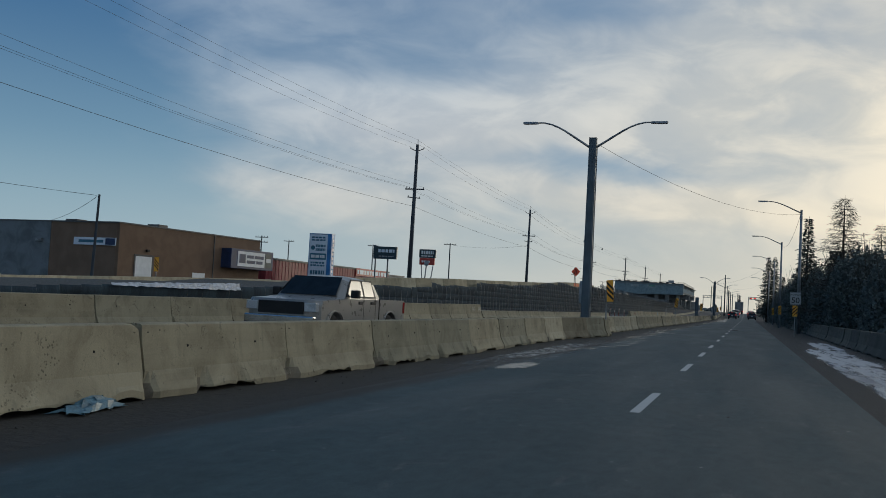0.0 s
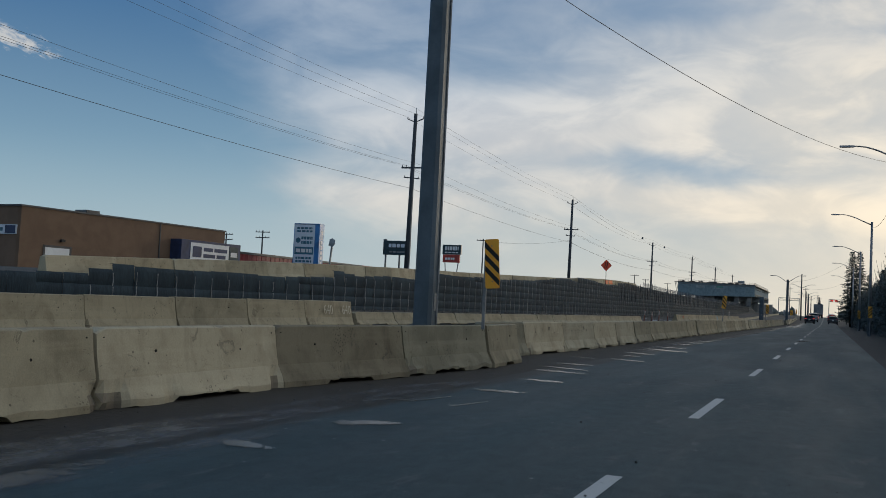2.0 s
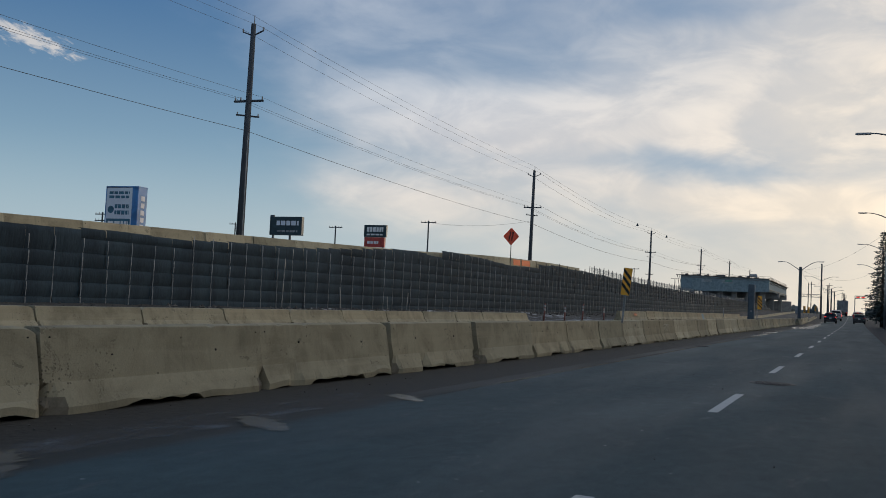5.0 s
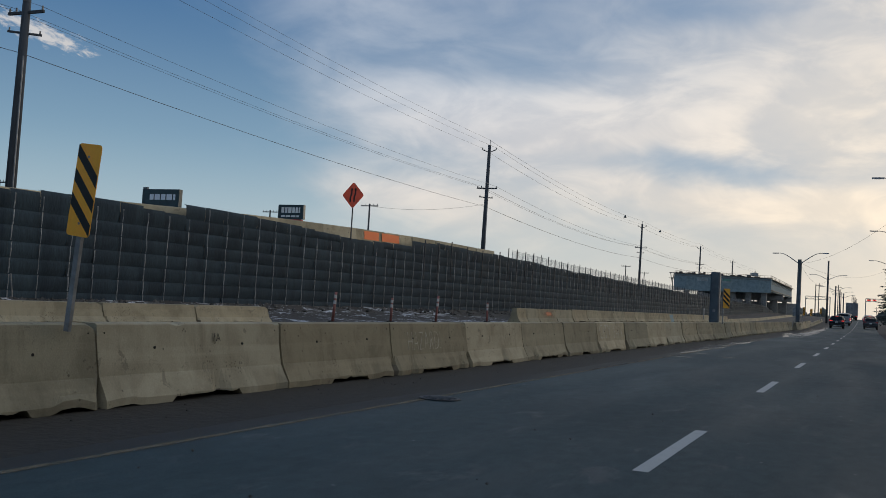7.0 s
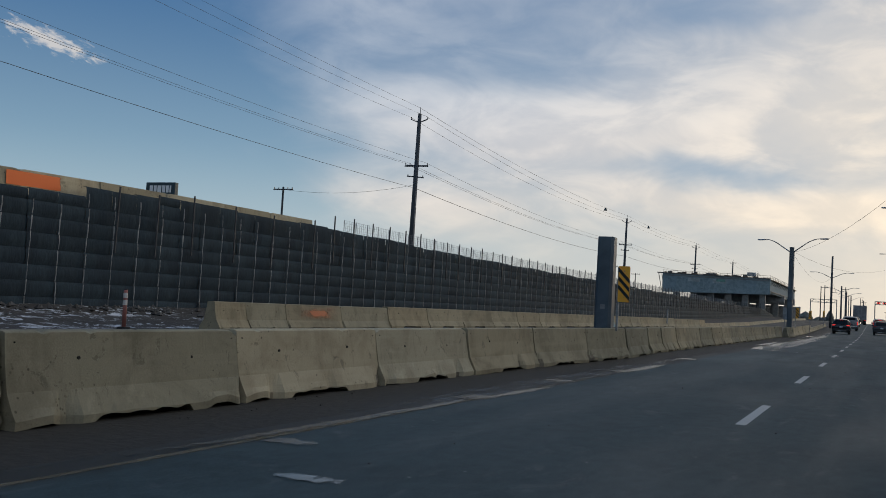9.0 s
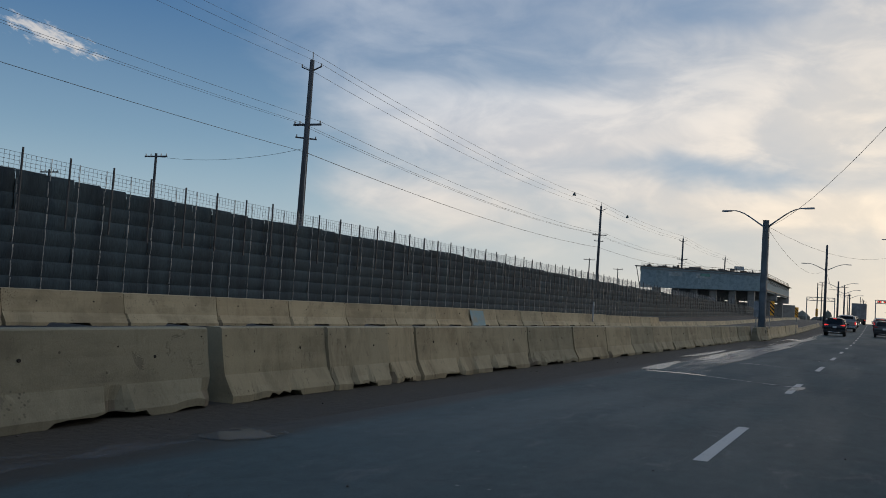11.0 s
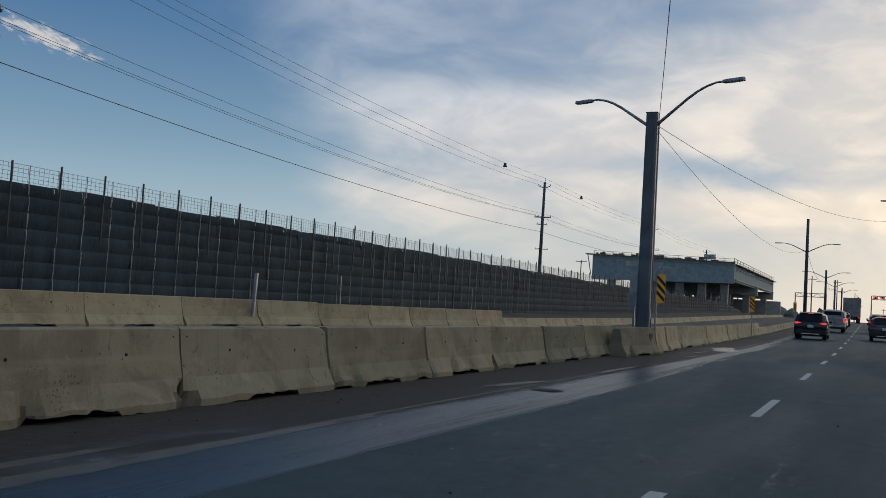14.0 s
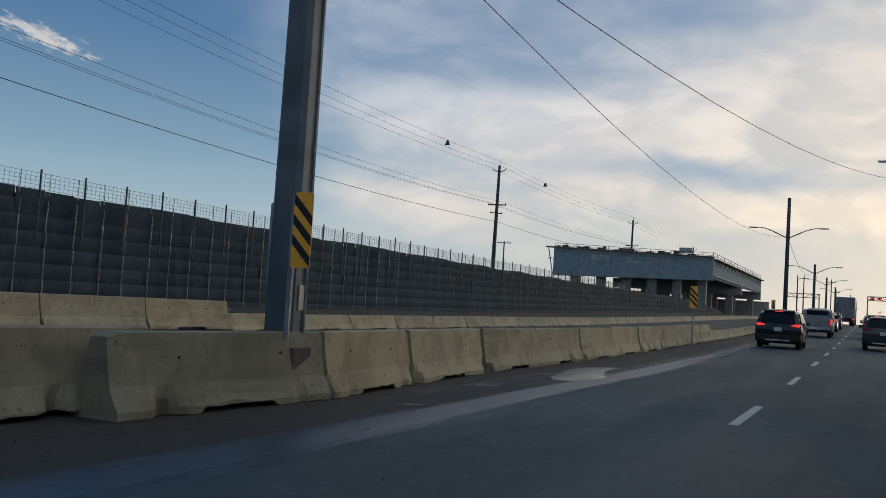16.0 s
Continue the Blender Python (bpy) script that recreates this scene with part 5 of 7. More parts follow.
# right-hand lamps
for y, x in ((71.3, 4.07), (104.2, 3.75), (140.6, 3.95), (176.5, 3.95), (228.0, 4.0)):
    z0 = road_z(y)
    ob = empty("street_lamp", pose(x, y, z0), "round grey lamp pole with one curved arm over the road", "street lamp", "roadside lamps")
    part("pole", tubed((0, 0, 0), (0, 0, 9.2), 0.13, 0.085, 12), "galv", ob, smooth=True)
    part("base_plate", boxed(-0.2, 0.2, -0.2, 0.2, 0, 0.05), "galv", ob)
    lamp_arm(ob, -1, 8.95, 2.45, 0.95, 0.045, -0.3)

# poles of the median further on, of wood, with two lamp arms
for x, y, top, arm_z in ((-5.3, 253.6, 11.25, 8.0), (-5.1, 292.2, 8.3, 7.2), (-5.2, 330.0, 8.6, 7.4), (-5.2, 372.0, 8.8, 7.6)):
    ob = empty("street_lamp", pose(x, y, road_z(y)), "dark wooden pole in the median with two lamp arms", "street lamp", "median lamps")
    part("pole", tubed((0, 0, 0), (0, 0, top - road_z(y)), 0.19, 0.13, 10), "wood_pole", ob, smooth=True)
    lamp_arm(ob, -1, arm_z - road_z(y), 2.4, 1.0)
    lamp_arm(ob, 1, arm_z - road_z(y), 2.4, 1.0)


def wire(name, a, b, sag, rad=0.016, label="thin dark overhead cable", n=14):
    a, b = Vector(a), Vector(b)
    pts = [a.lerp(b, k / n) - Vector((0, 0, 4 * sag * (k / n) * (1 - k / n))) for k in range(n + 1)]
    return tagged(part(name, bent(bmesh.new(), pts, rad, 5), "wire"), label, "cable", "overhead cables")


wire("lamp_cable", (-5.9, 36.5, 8.2), (4.0, 71.3, 8.85), 0.9, 0.009)
wire("lamp_cable", (4.0, 71.3, 8.8), (3.75, 104.2, 8.8), 0.9, 0.012)
wire("lamp_cable", (-5.4, 183.1, 6.85), (3.95, 140.6, 9.0), 0.9, 0.009)
wire("lamp_cable", (-5.4, 183.1, 6.85), (4.0, 228.0, 9.2), 1.5, 0.009)
wire("lamp_cable", (-5.5, 183.2, 6.8), (-5.3, 253.6, 8.2), 1.5, 0.009)
wire("lamp_cable", (-5.3, 253.6, 8.2), (-5.1, 292.2, 7.6), 1.6, 0.016)
wire("lamp_cable", (-5.1, 292.2, 7.6), (-5.2, 330.0, 7.9), 1.6, 0.016)

# ---------------------------------------------------------------- power line beyond the wall
POLES = [(-43.0, 14.0, 22.8), (-43.0, 117.4, 22.6), (-43.45, 190.1, 21.4), (-47.0, 296.6, 21.35), (-46.2, 375.9, 21.95), (-46.5, 455.0, 22.2), (-46.5, 535.0, 22.2)]


def power_pole(x, y, top):
    ob = empty("utility_pole", pose(x, y, 0, 0, 0.5, 0), "tall dark wooden power pole with two crossarms", "utility pole", "power line poles")
    part("pole", tubed((0, 0, 0), (0, 0, top - 0.7), 0.34, 0.19, 12), "wood_pole", ob, smooth=True)
    part("peak_bracket", tubed((0.05, 0, top - 0.9), (0.05, 0, top), 0.05, 0.03), "galv", ob)
    upper = part("upper_crossarm", bent(bmesh.new(), ((-0.95, 0, top - 1.28), (-0.25, 0, top - 1.55), (0.25, 0, top - 1.55), (0.95, 0, top - 1.28)), 0.06, 6), "wood_pole", ob)
    for dx in (-0.95, 0.95):
        part("insulator", tubed((dx, 0, top - 1.27), (dx, 0, top - 1.02), 0.07, 0.05), "insulator", upper)
    z = top - 6.2 - (0.6 if y < 120 else 0)
    lower = part("lower_crossarm", boxed(-1.35, 1.35, -0.07, 0.07, z - 0.08, z + 0.08), "wood_pole", ob)
    for dx in (-1.25, -0.75, 1.25):
        part("insulator", tubed((dx, 0, z + 0.08), (dx, 0, z + 0.32), 0.06, 0.045), "insulator", lower)
    second = part("service_crossarm", boxed(-0.9, 0.9, 0.1, 0.2, z - 1.2, z - 1.08), "wood_pole", ob)
    second.matrix_basis = pose(0, 0, 0, 0, 0, 40)
    for dx in (-0.8, 0.8):
        part("insulator", tubed((dx, 0.15, z - 1.08), (dx, 0.15, z - 0.9), 0.05, 0.04), "insulator", second)
    part("riser_pipe", tubed((0.33, -0.1, 0.5), (0.2, -0.1, z - 2.5), 0.045), "galv", ob)
    return ob


for p in POLES:
    power_pole(*p)
for (x0, y0, t0), (x1, y1, t1) in zip(POLES, POLES[1:]):
    s = ((y1 - y0) / 75) ** 2
    far = 0.011 if y0 < 190 else 0.016
    wire("power_line", (x0 + 0.05, y0, t0), (x1 + 0.05, y1, t1), 0.54 * s, far)
    for dx in (-0.95, 0.95):
        wire("power_line", (x0 + dx, y0, t0 - 1.0), (x1 + dx, y1, t1 - 1.0), 0.66 * s, far)
    k0, k1 = (t0 - 5.9 - (0.6 if y0 < 120 else 0)), (t1 - 5.9 - (0.6 if y1 < 120 else 0))
    for dx in (-1.25, -0.75, 1.25):
        wire("power_line", (x0 + dx, y0, k0), (x1 + dx, y1, k1), 0.6 * s, far)
    wire("telephone_cable", (x0, y0, k0 - 2.6), (x1, y1, k1 - 2.6), 0.5 * s, far * 1.7, "thick black telephone cable between the poles")
for y in (277.4, 317.0):
    (x0, y0, t0), (x1, y1, t1) = [(a, b) for a, b in zip(POLES, POLES[1:]) if a[1] <= y <= b[1]][0]
    u = (y - y0) / (y1 - y0)
    x, z = x0 + (x1 - x0) * u + 0.05, t0 + (t1 - t0) * u - 4 * 0.54 * ((y1 - y0) / 75) ** 2 * u * (1 - u)
    bm = bmesh.new()
    bmesh.ops.create_cone(bm, cap_ends=True, segments=10, radius1=0.32, radius2=0.12, depth=0.55)
    tagged(part("line_marker", bm, "sign_dark", at=pose(x, y, z - 0.27)), "dark bell-shaped marker hanging from a power line", "line marker", "line markers")


def small_pole(x, y, top, arms=1, lean=0.0):
    ob = empty("utility_pole", pose(x, y, 0, 0, lean, 0), "thin dark wooden pole with a crossarm beyond the wall", "utility pole", "distant wooden poles")
    part("pole", tubed((0, 0, 0), (0, 0, top), 0.17, 0.11, 8), "wood_pole", ob)
    for k in range(arms):
        arm = part("crossarm", boxed(-1.3, 1.3, -0.06, 0.06, top - 0.35 - k * 0.9, top - 0.22 - k * 0.9), "wood_pole", ob)
        for dx in (-1.2, -0.6, 0.6, 1.2):
            part("insulator", tubed((dx, 0, top - 0.22 - k * 0.9), (dx, 0, top - 0.02 - k * 0.9), 0.05, 0.04, 6), "insulator", arm)
    return ob


small_pole(-60.9, 191.9, 13.2)
small_pole(-81.4, 198.5, 12.7)
small_pole(-104.0, 201.0, 13.2)
small_pole(-84.8, 152.6, 11.0, 2)
small_pole(-97.0, 160.0, 11.0, 2)
small_pole(-62.6, 77.5, 9.9, 0, 1.5)
small_pole(-58.0, 330.0, 12.5)
small_pole(-62.0, 372.0, 12.5)
small_pole(-57.0, 392.0, 12.0)
wire("service_cable", (-60.9, 191.9, 12.9), (-43.6, 190.2, 13.2), 0.6, 0.015)
wire("service_cable", (-62.6, 77.5, 9.8), (-70.0, 30.0, 10.5), 0.5, 0.02)
wire("service_cable", (-62.6, 77.5, 9.7), (-76.0, 86.0, 7.6), 0.4, 0.02)
r = random.Random(5)
for k in range(16):
    y = 400 + k * 22 + r.uniform(-6, 6)
    x = r.choice((-9, -5, 6.5, 9, 12, -14))
    top = r.uniform(9, 13)
    ob = empty("utility_pole", pose(x, y, road_z(y) - 0.06), "distant dark pole beside the road", "utility pole", "distant poles by the road")
    part("pole", tubed((0, 0, 0), (0, 0, top), 0.2, 0.13, 6), "wood_pole", ob)
    if k % 2:
        part("crossarm", boxed(-1.2, 1.2, -0.06, 0.06, top - 0.9, top - 0.75), "wood_pole", ob)


def gantry(x0, x1, y, top, lights, label):
    """A truss over the road that carries signals."""
    z0 = road_z(y)
    ob = empty("signal_gantry", pose(0, y, z0), label, "signal gantry")
    h = top - z0
    for x in (x0, x1):
        part("leg", tubed((x, 0, 0), (x, 0, h), 0.16, 0.14), "galv", ob)
    for dz in (0, -0.95):
        part("chord", boxed(x0, x1, -0.09, 0.09, h + dz - 0.09, h + dz + 0.09), "galv", ob)
    n = 7
    for k in range(n):
        a, b = x0 + (x1 - x0) * k / n, x0 + (x1 - x0) * (k + 1) / n
        part("brace", tubed((a, 0, h if k % 2 else h - 0.95), (b, 0, h - 0.95 if k % 2 else h), 0.055, n=6), "galv", ob)
    for x in lights:
        sig = part("signal_head", boxed(x - 0.55, x + 0.55, -0.35, -0.1, h - 0.8, h - 0.15, 0.03), "sign_black", ob)
        for dx in (-0.3, 0.3):
            bm = bmesh.new()
            tube(bm, (x + dx, -0.39, h - 0.48), (x + dx, -0.35, h - 0.48), 0.17, n=12)
            part("signal_lens", bm, "signal_red", sig, "lit red signal lens")
    return ob


gantry(-18.4, -10.6, 430.0, 8.95, (), "grey steel truss over the far carriageway")
gantry(0.5, 11.5, 432.0, 9.1, (1.5, 3.2), "grey steel truss with red signals over the road")

# ---------------------------------------------------------------- signs
def bars(parent, x0, x1, z0, z1, y, mat, rows=1, seed=0, gap=0.35):
    """Plain bars in place of lettering, on a face that looks towards -y."""
    rr = random.Random(seed)
    for k in range(rows):
        h = (z1 - z0) / rows
        zb = z0 + k * h + h * gap / 2
        x = x0
        while x < x1 - 0.05:
            w = min(x1 - x, rr.uniform(0.12, 0.30) * (x1 - x0))
            part("lettering_bar", boxed(x, x + w * 0.9, y - 0.02, y, zb, zb + h * (1 - gap)), mat, parent)
            x += w + 0.03 * (x1 - x0)


# orange diamond
ob = empty("warning_sign", pose(-20.22, 115.95, along(116, WALL_TOP) - 0.1), "orange diamond warning sign on a thin post above the wall", "road sign")
part("post", boxed(-0.022, 0.022, 0.0, 0.045, 0, 1.7), "rebar", ob)
s = 0.555
bm = bmesh.new()
prism(bm, ((s * 0.94, -0.06), (s, 0), (s * 0.94, 0.06), (0.06, s * 0.98), (0, s), (-0.06, s * 0.98), (-s * 0.94, 0.06), (-s, 0), (-s * 0.94, -0.06), (-0.06, -s * 0.98), (0, -s), (0.06, -s * 0.98)), "y", -0.006, 0.0)
dia_z = 5.53 - (along(116, WALL_TOP) - 0.1)
board = part("board", bm, "sign_orange", ob, at=pose(0.0, -0.012, dia_z, 0, 0, -4))
for dx in (-0.10, 0.10):
    bm = bmesh.new()
    pts = ((dx - 0.02, -0.30), (dx + 0.05, -0.30), (dx + 0.05, -0.1), (dx + 0.11, 0.05), (dx + 0.11, 0.22), (dx + 0.15, 0.22), (dx + 0.075, 0.34), (dx, 0.22), (dx + 0.04, 0.22), (dx + 0.04, 0.08), (dx - 0.02, -0.08))
    prism(bm, [(a - 0.05, b) for a, b in pts], "y", -0.011, -0.007)
    part("arrow", bm, "sign_black", board, "black shifting-lane arrow")

# tenant sign of the church and its neighbours
ob = empty("pylon_sign", pose(-57.9, 121.2, 0, 0, 0, 3), "tall white and blue pylon sign with tenant panels", "sign")
part("side", boxed(1.05, 1.68, -0.45, 0.75, 0, 9.5), "panel_blue", ob, "bright blue end panel with white lettering")
part("face", boxed(-1.66, 1.05, -0.45, 0.75, 0, 9.46), "panel_white", ob, "white tenant face")
part("edge", boxed(-1.74, -1.66, -0.48, 0.78, 0, 9.5), "panel_blue", ob)
part("edge", boxed(-1.74, 1.70, -0.48, 0.78, 9.5, 9.6), "panel_blue", ob)
for k, (z0, z1) in enumerate(((8.35, 9.3), (6.9, 8.2), (5.85, 6.75), (4.7, 5.7), (3.5, 4.55))):
    p = part("tenant_panel", boxed(-1.55, 0.95, -0.475, -0.455, z0, z1), "panel_white" if k != 2 else "teal", ob)
    bars(p, -0.7 if k == 1 else -1.35, 0.8, z0 + 0.12, z1 - 0.1, -0.48, "white" if k == 2 else "teal", 2 if k in (0, 1, 3) else 1, k)
    if k == 1:
        bm = bmesh.new()
        tube(bm, (-1.12, -0.50, 7.55), (-1.12, -0.478, 7.55), 0.32, n=20)
        part("emblem", bm, "teal", p, "round dark emblem")
for k in range(9):
    part("lettering_bar", boxed(1.685, 1.70, -0.05, 0.42, 3.4 + k * 0.62, 3.4 + k * 0.62 + 0.42), "white", ob)

# charcoal sign on one post
ob = empty("pylon_sign", pose(-58.5, 147.9, 0), "charcoal roadside sign box on steel posts with pale lettering", "sign")
for dx in (-1.75, 0.5):
    part("post", boxed(dx - 0.1, dx + 0.1, -0.1, 0.1, 0, 7.5), "post_dark", ob)
part("cabinet", boxed(-2.12, 2.12, -0.25, 0.25, 7.45, 9.55, 0.03), "sign_dark", ob)
bars(ob, -1.2, 1.75, 8.5, 9.15, -0.255, "panel_white", 1, 3, 0.2)
bars(ob, -1.1, 1.6, 7.75, 8.05, -0.255, "lamp_head", 1, 9, 0.3)
part("lamp_box", boxed(-2.2, -1.7, -0.1, 0.1, 9.55, 9.75), "post_dark", ob)

# black and red sign on splayed legs
ob = empty("pylon_sign", pose(-57.9, 168.5, 0), "black sign over a red panel on slanting legs", "sign")
part("cabinet", boxed(-1.65, 1.65, -0.22, 0.22, 8.85, 10.45, 0.03), "sign_dark", ob)
part("lower_panel", boxed(-1.55, 1.45, -0.2, 0.2, 7.5, 8.82, 0.02), "sign_red", ob, "red lower panel")
bars(ob, -1.2, 1.25, 9.5, 10.2, -0.225, "white", 1, 4, 0.1)
bars(ob, -1.2, 1.2, 9.05, 9.3, -0.225, "white", 1, 5, 0.2)
bars(ob, -1.1, 0.6, 7.9, 8.35, -0.205, "white", 1, 6, 0.2)
for a, b in ((-1.2, -0.5), (1.2, 0.2)):
    part("leg", tubed((b, 0, 0), (a, 0, 7.6), 0.1, 0.09), "galv", ob)

# speed limit sign
ob = empty("speed_sign", pose(3.45, 62.0, 0.04), "white speed limit sign on a post below the trees", "road sign")
part("post", boxed(-0.03, 0.03, 0.01, 0.06, 0, 2.8), "galv", ob)
face = part("board", boxed(-0.32, 0.32, -0.006, 0.0, 2.04, 2.84, 0.002), "sign_shaded", ob)
part("border", boxed(-0.30, 0.30, -0.0085, -0.0065, 2.06, 2.075), "sign_black", face)
part("border", boxed(-0.30, 0.30, -0.0085, -0.0065, 2.80, 2.815), "sign_black", face)


def lettering(text, size, mat, m, name, parent=None, depth=0.001, thin=0.0):
    cu = bpy.data.curves.new(name, "FONT")
    cu.body, cu.size, cu.extrude, cu.align_x, cu.offset = text, size, depth, "CENTER", thin
    tmp = bpy.data.objects.new(name, cu)
    scene.collection.objects.link(tmp)
    bpy.context.view_layer.update()
    me = bpy.data.meshes.new_from_object(tmp.evaluated_get(bpy.context.evaluated_depsgraph_get()))
    bpy.data.objects.remove(tmp)
    me.materials.clear()
    me.materials.append(M[mat])
    ob = new(name, me)
    ob.parent = parent
    ob.matrix_basis = m
    return ob


lettering("50", 0.52, "sign_black", pose(0, -0.0085, 2.15, 90, 0, 0), "numerals", face)
lettering("MAXIMUM", 0.13, "sign_black", pose(0, -0.0085, 2.63, 90, 0, 0), "words", face)

# ---------------------------------------------------------------- buildings
# A local frame at the corner: x runs along the side that faces the road, y goes back from it, z is up.
corner, along_dir = Vector((-62.5, 81.4, 0)), Vector((2.6, 26.0, 0)).normalized()
turn = math.degrees(math.atan2(along_dir.y, along_dir.x))
ob = empty("brick_building", pose(corner.x, corner.y, 0, 0, 0, turn), "low brown brick shop building with a flat roof", "building")
L, D, H = 25.7, 24.0, 7.35
side = part("wall", boxed(0, L, 0, 0.4, 0, H), "brick", ob, "brown brick side wall")
end = part("wall", boxed(0, 0.4, 0.41, 9.6, 0, H), "brick_dark", ob, "dark brick end wall")
grey = part("wall", boxed(-0.06, 0.4, 9.61, D + 10, 0, H), "grey_clad", ob, "grey metal clad end wall")
part("roof", boxed(0.1, L - 0.1, 0.1, D + 10, H - 0.3, H - 0.1), "roof_trim", ob)
part("parapet_flashing", boxed(-0.12, L + 0.1, -0.09, 0.42, H, H + 0.14), "roof_trim", ob)
part("parapet_flashing", boxed(-0.12, 0.42, 0.43, D + 10, H, H + 0.14), "roof_trim", ob)
door = part("loading_door", boxed(2.6, 5.2, -0.06, -0.02, 0, 4.05), "white", ob, "white overhead loading door")
part("door_frame", boxed(2.4, 2.58, -0.08, -0.015, 0, 4.25), "roof_trim", door)
part("door_frame", boxed(5.22, 5.4, -0.08, -0.015, 0, 4.25), "roof_trim", door)
part("door_frame", boxed(2.4, 5.4, -0.08, -0.015, 4.07, 4.25), "roof_trim", door)
for k in range(5):
    part("door_panel", boxed(2.65, 5.15, -0.075, -0.062, 0.3 + k * 0.75, 0.95 + k * 0.75), "white", door)
part("wall_lamp", boxed(4.1, 4.5, -0.3, -0.02, 4.6, 4.85, 0.04), "sign_black", ob)
part("downpipe", boxed(16.0, 16.12, -0.1, -0.02, 0, H), "roof_trim", ob)
sign = part("shop_sign", boxed(17.6, 26.6, -1.5, 0.0, 3.6, 6.0, 0.03), "navy", ob, "navy sign box with a white lettered panel")
p = part("sign_panel", boxed(18.9, 24.7, -1.54, -1.505, 3.9, 5.75), "white", sign)
part("logo_block", boxed(19.2, 20.5, -1.56, -1.545, 4.3, 5.4), "navy", p)
for k, (a, b) in enumerate(((20.8, 22.2), (22.4, 24.4), (20.8, 22.6), (22.8, 24.2))):
    z = 4.95 if k < 2 else 4.3
    part("lettering_bar", boxed(a, b, -1.56, -1.545, z, z + 0.38), "navy", p)
p = part("sign_panel", boxed(24.8, 26.2, -1.54, -1.505, 3.95, 5.7), "sign_dark", sign)
part("lettering_bar", boxed(25.0, 26.0, -1.56, -1.545, 4.6, 5.1), "white", p)
# sign on the end wall that faces the camera
p = part("wall_sign", boxed(-0.16, -0.015, 0.35, 6.1, 4.95, 5.75), "panel_white", ob, "pale lettered wall sign")
part("lettering_bar", boxed(-0.18, -0.165, 2.0, 5.4, 5.2, 5.5), "teal", p)
part("logo_block", boxed(-0.18, -0.165, 0.4, 1.7, 5.0, 5.7), "navy", p)
for x, y, w, h in ((9.5, 3.0, 1.6, 0.55), (8.0, 14.0, 1.7, 0.85), (14.0, 5.0, 0.8, 0.3)):
    unit = part("roof_unit", boxed(x, x + w, y, y + w, H, H + h + 0.14, 0.03), "roof_trim", ob)
    for k in range(3):
        part("vent_slat", boxed(x - 0.02, x - 0.005, y + 0.15, y + w - 0.15, H + 0.3 + k * 0.13, H + 0.36 + k * 0.13), "galv", unit)
part("grey_vent", boxed(-0.4, -0.07, 10.6, 11.4, 5.2, 5.5), "galv", ob)
part("notice_board", boxed(12.3, 14.6, -0.05, -0.02, 2.0, 2.7), "white", ob)

# red building further on
ob = empty("red_building", pose(-62.2, 113.5, 0, 0, 0, 90), "long low red metal clad building with a white sign", "building")
part("wall", boxed(0, 46, 0, 0.4, 0, 5.35), "red_clad", ob)
for k in range(46):
    part("cladding_rib", boxed(k + 0.3, k + 0.36, -0.045, -0.003, 0.2, 5.3), "red_clad", ob)
part("wall", boxed(-0.4, -0.005, 0, 14, 0, 5.35), "red_clad", ob)
part("roof", boxed(-0.5, 46.2, -0.15, 14, 5.36, 5.6), "roof_trim", ob)
p = part("wall_sign", boxed(30.5, 45.0, -0.2, -0.05, 4.3, 5.6, 0.02), "sign_red", ob, "red sign band with pale lettering")
x = 31.0
r = random.Random(8)
while x < 44:
    w = r.uniform(0.5, 1.6)
    part("lettering_bar", boxed(x, x + w, -0.225, -0.205, 4.6, 5.3), "panel_white", p)
    x += w + 0.35

# low sheds on the skyline
for x, y, w, dpt, h, mat in ((-95, 215, 22, 12, 6.2, "grey_clad"), (-72, 236, 16, 12, 5.2, "red_clad"), (-120, 190, 24, 14, 6.0, "grey_clad"), (-70, 420, 40, 15, 7.0, "grey_clad"), (40, 460, 45, 15, 7.0, "grey_clad")):
    ob = empty("shed", pose(x, y, 0), "low flat-roofed shed on the skyline", "building", "skyline sheds")
    part("wall", boxed(-w / 2, w / 2, 0, dpt, 0, h), mat, ob)
    part("roof", boxed(-w / 2 - 0.2, w / 2 + 0.2, -0.2, dpt + 0.2, h + 0.004, h + 0.25), "roof_trim", ob)
    for k in range(3):
        part("door", boxed(-w / 2 + 2 + k * w / 3.4, -w / 2 + 5 + k * w / 3.4, -0.08, -0.01, 0, 3.2), "white", ob)

# ---------------------------------------------------------------- overpass under construction
DX0, DX1, DY0, DY1 = -40.2, -19.6, 303.5, 362.0
skew = (312.5 - 302.8) / (DX1 - DX0)


def deck_y(x):
    return 302.8 + (x - DX0) * skew


ob = empty("overpass", pose(0, 0, 0), "unfinished concrete overpass with blue-grey formwork and bare piers", "bridge")
bm = bmesh.new()


def deck_box(x0, x1, y_in, y_out, z0, z1, bmx=None):
    """A box whose near and far ends follow the skew."""
    b = bmx or bmesh.new()
    ring = []
    for z in (z0, z1):
        ring.append([b.verts.new((x, deck_y(x) + yy, z)) for x, yy in ((x0, y_in), (x1, y_in), (x1, y_out), (x0, y_out))])
    for k in range(4):
        b.faces.new((ring[0][k], ring[0][(k + 1) % 4], ring[1][(k + 1) % 4], ring[1][k]))
    b.faces.new(ring[0])
    b.faces.new(ring[1])
    return b


def face_low(x):
    return 6.0 + 0.62 * (x - DX0) / (DX1 - DX0)


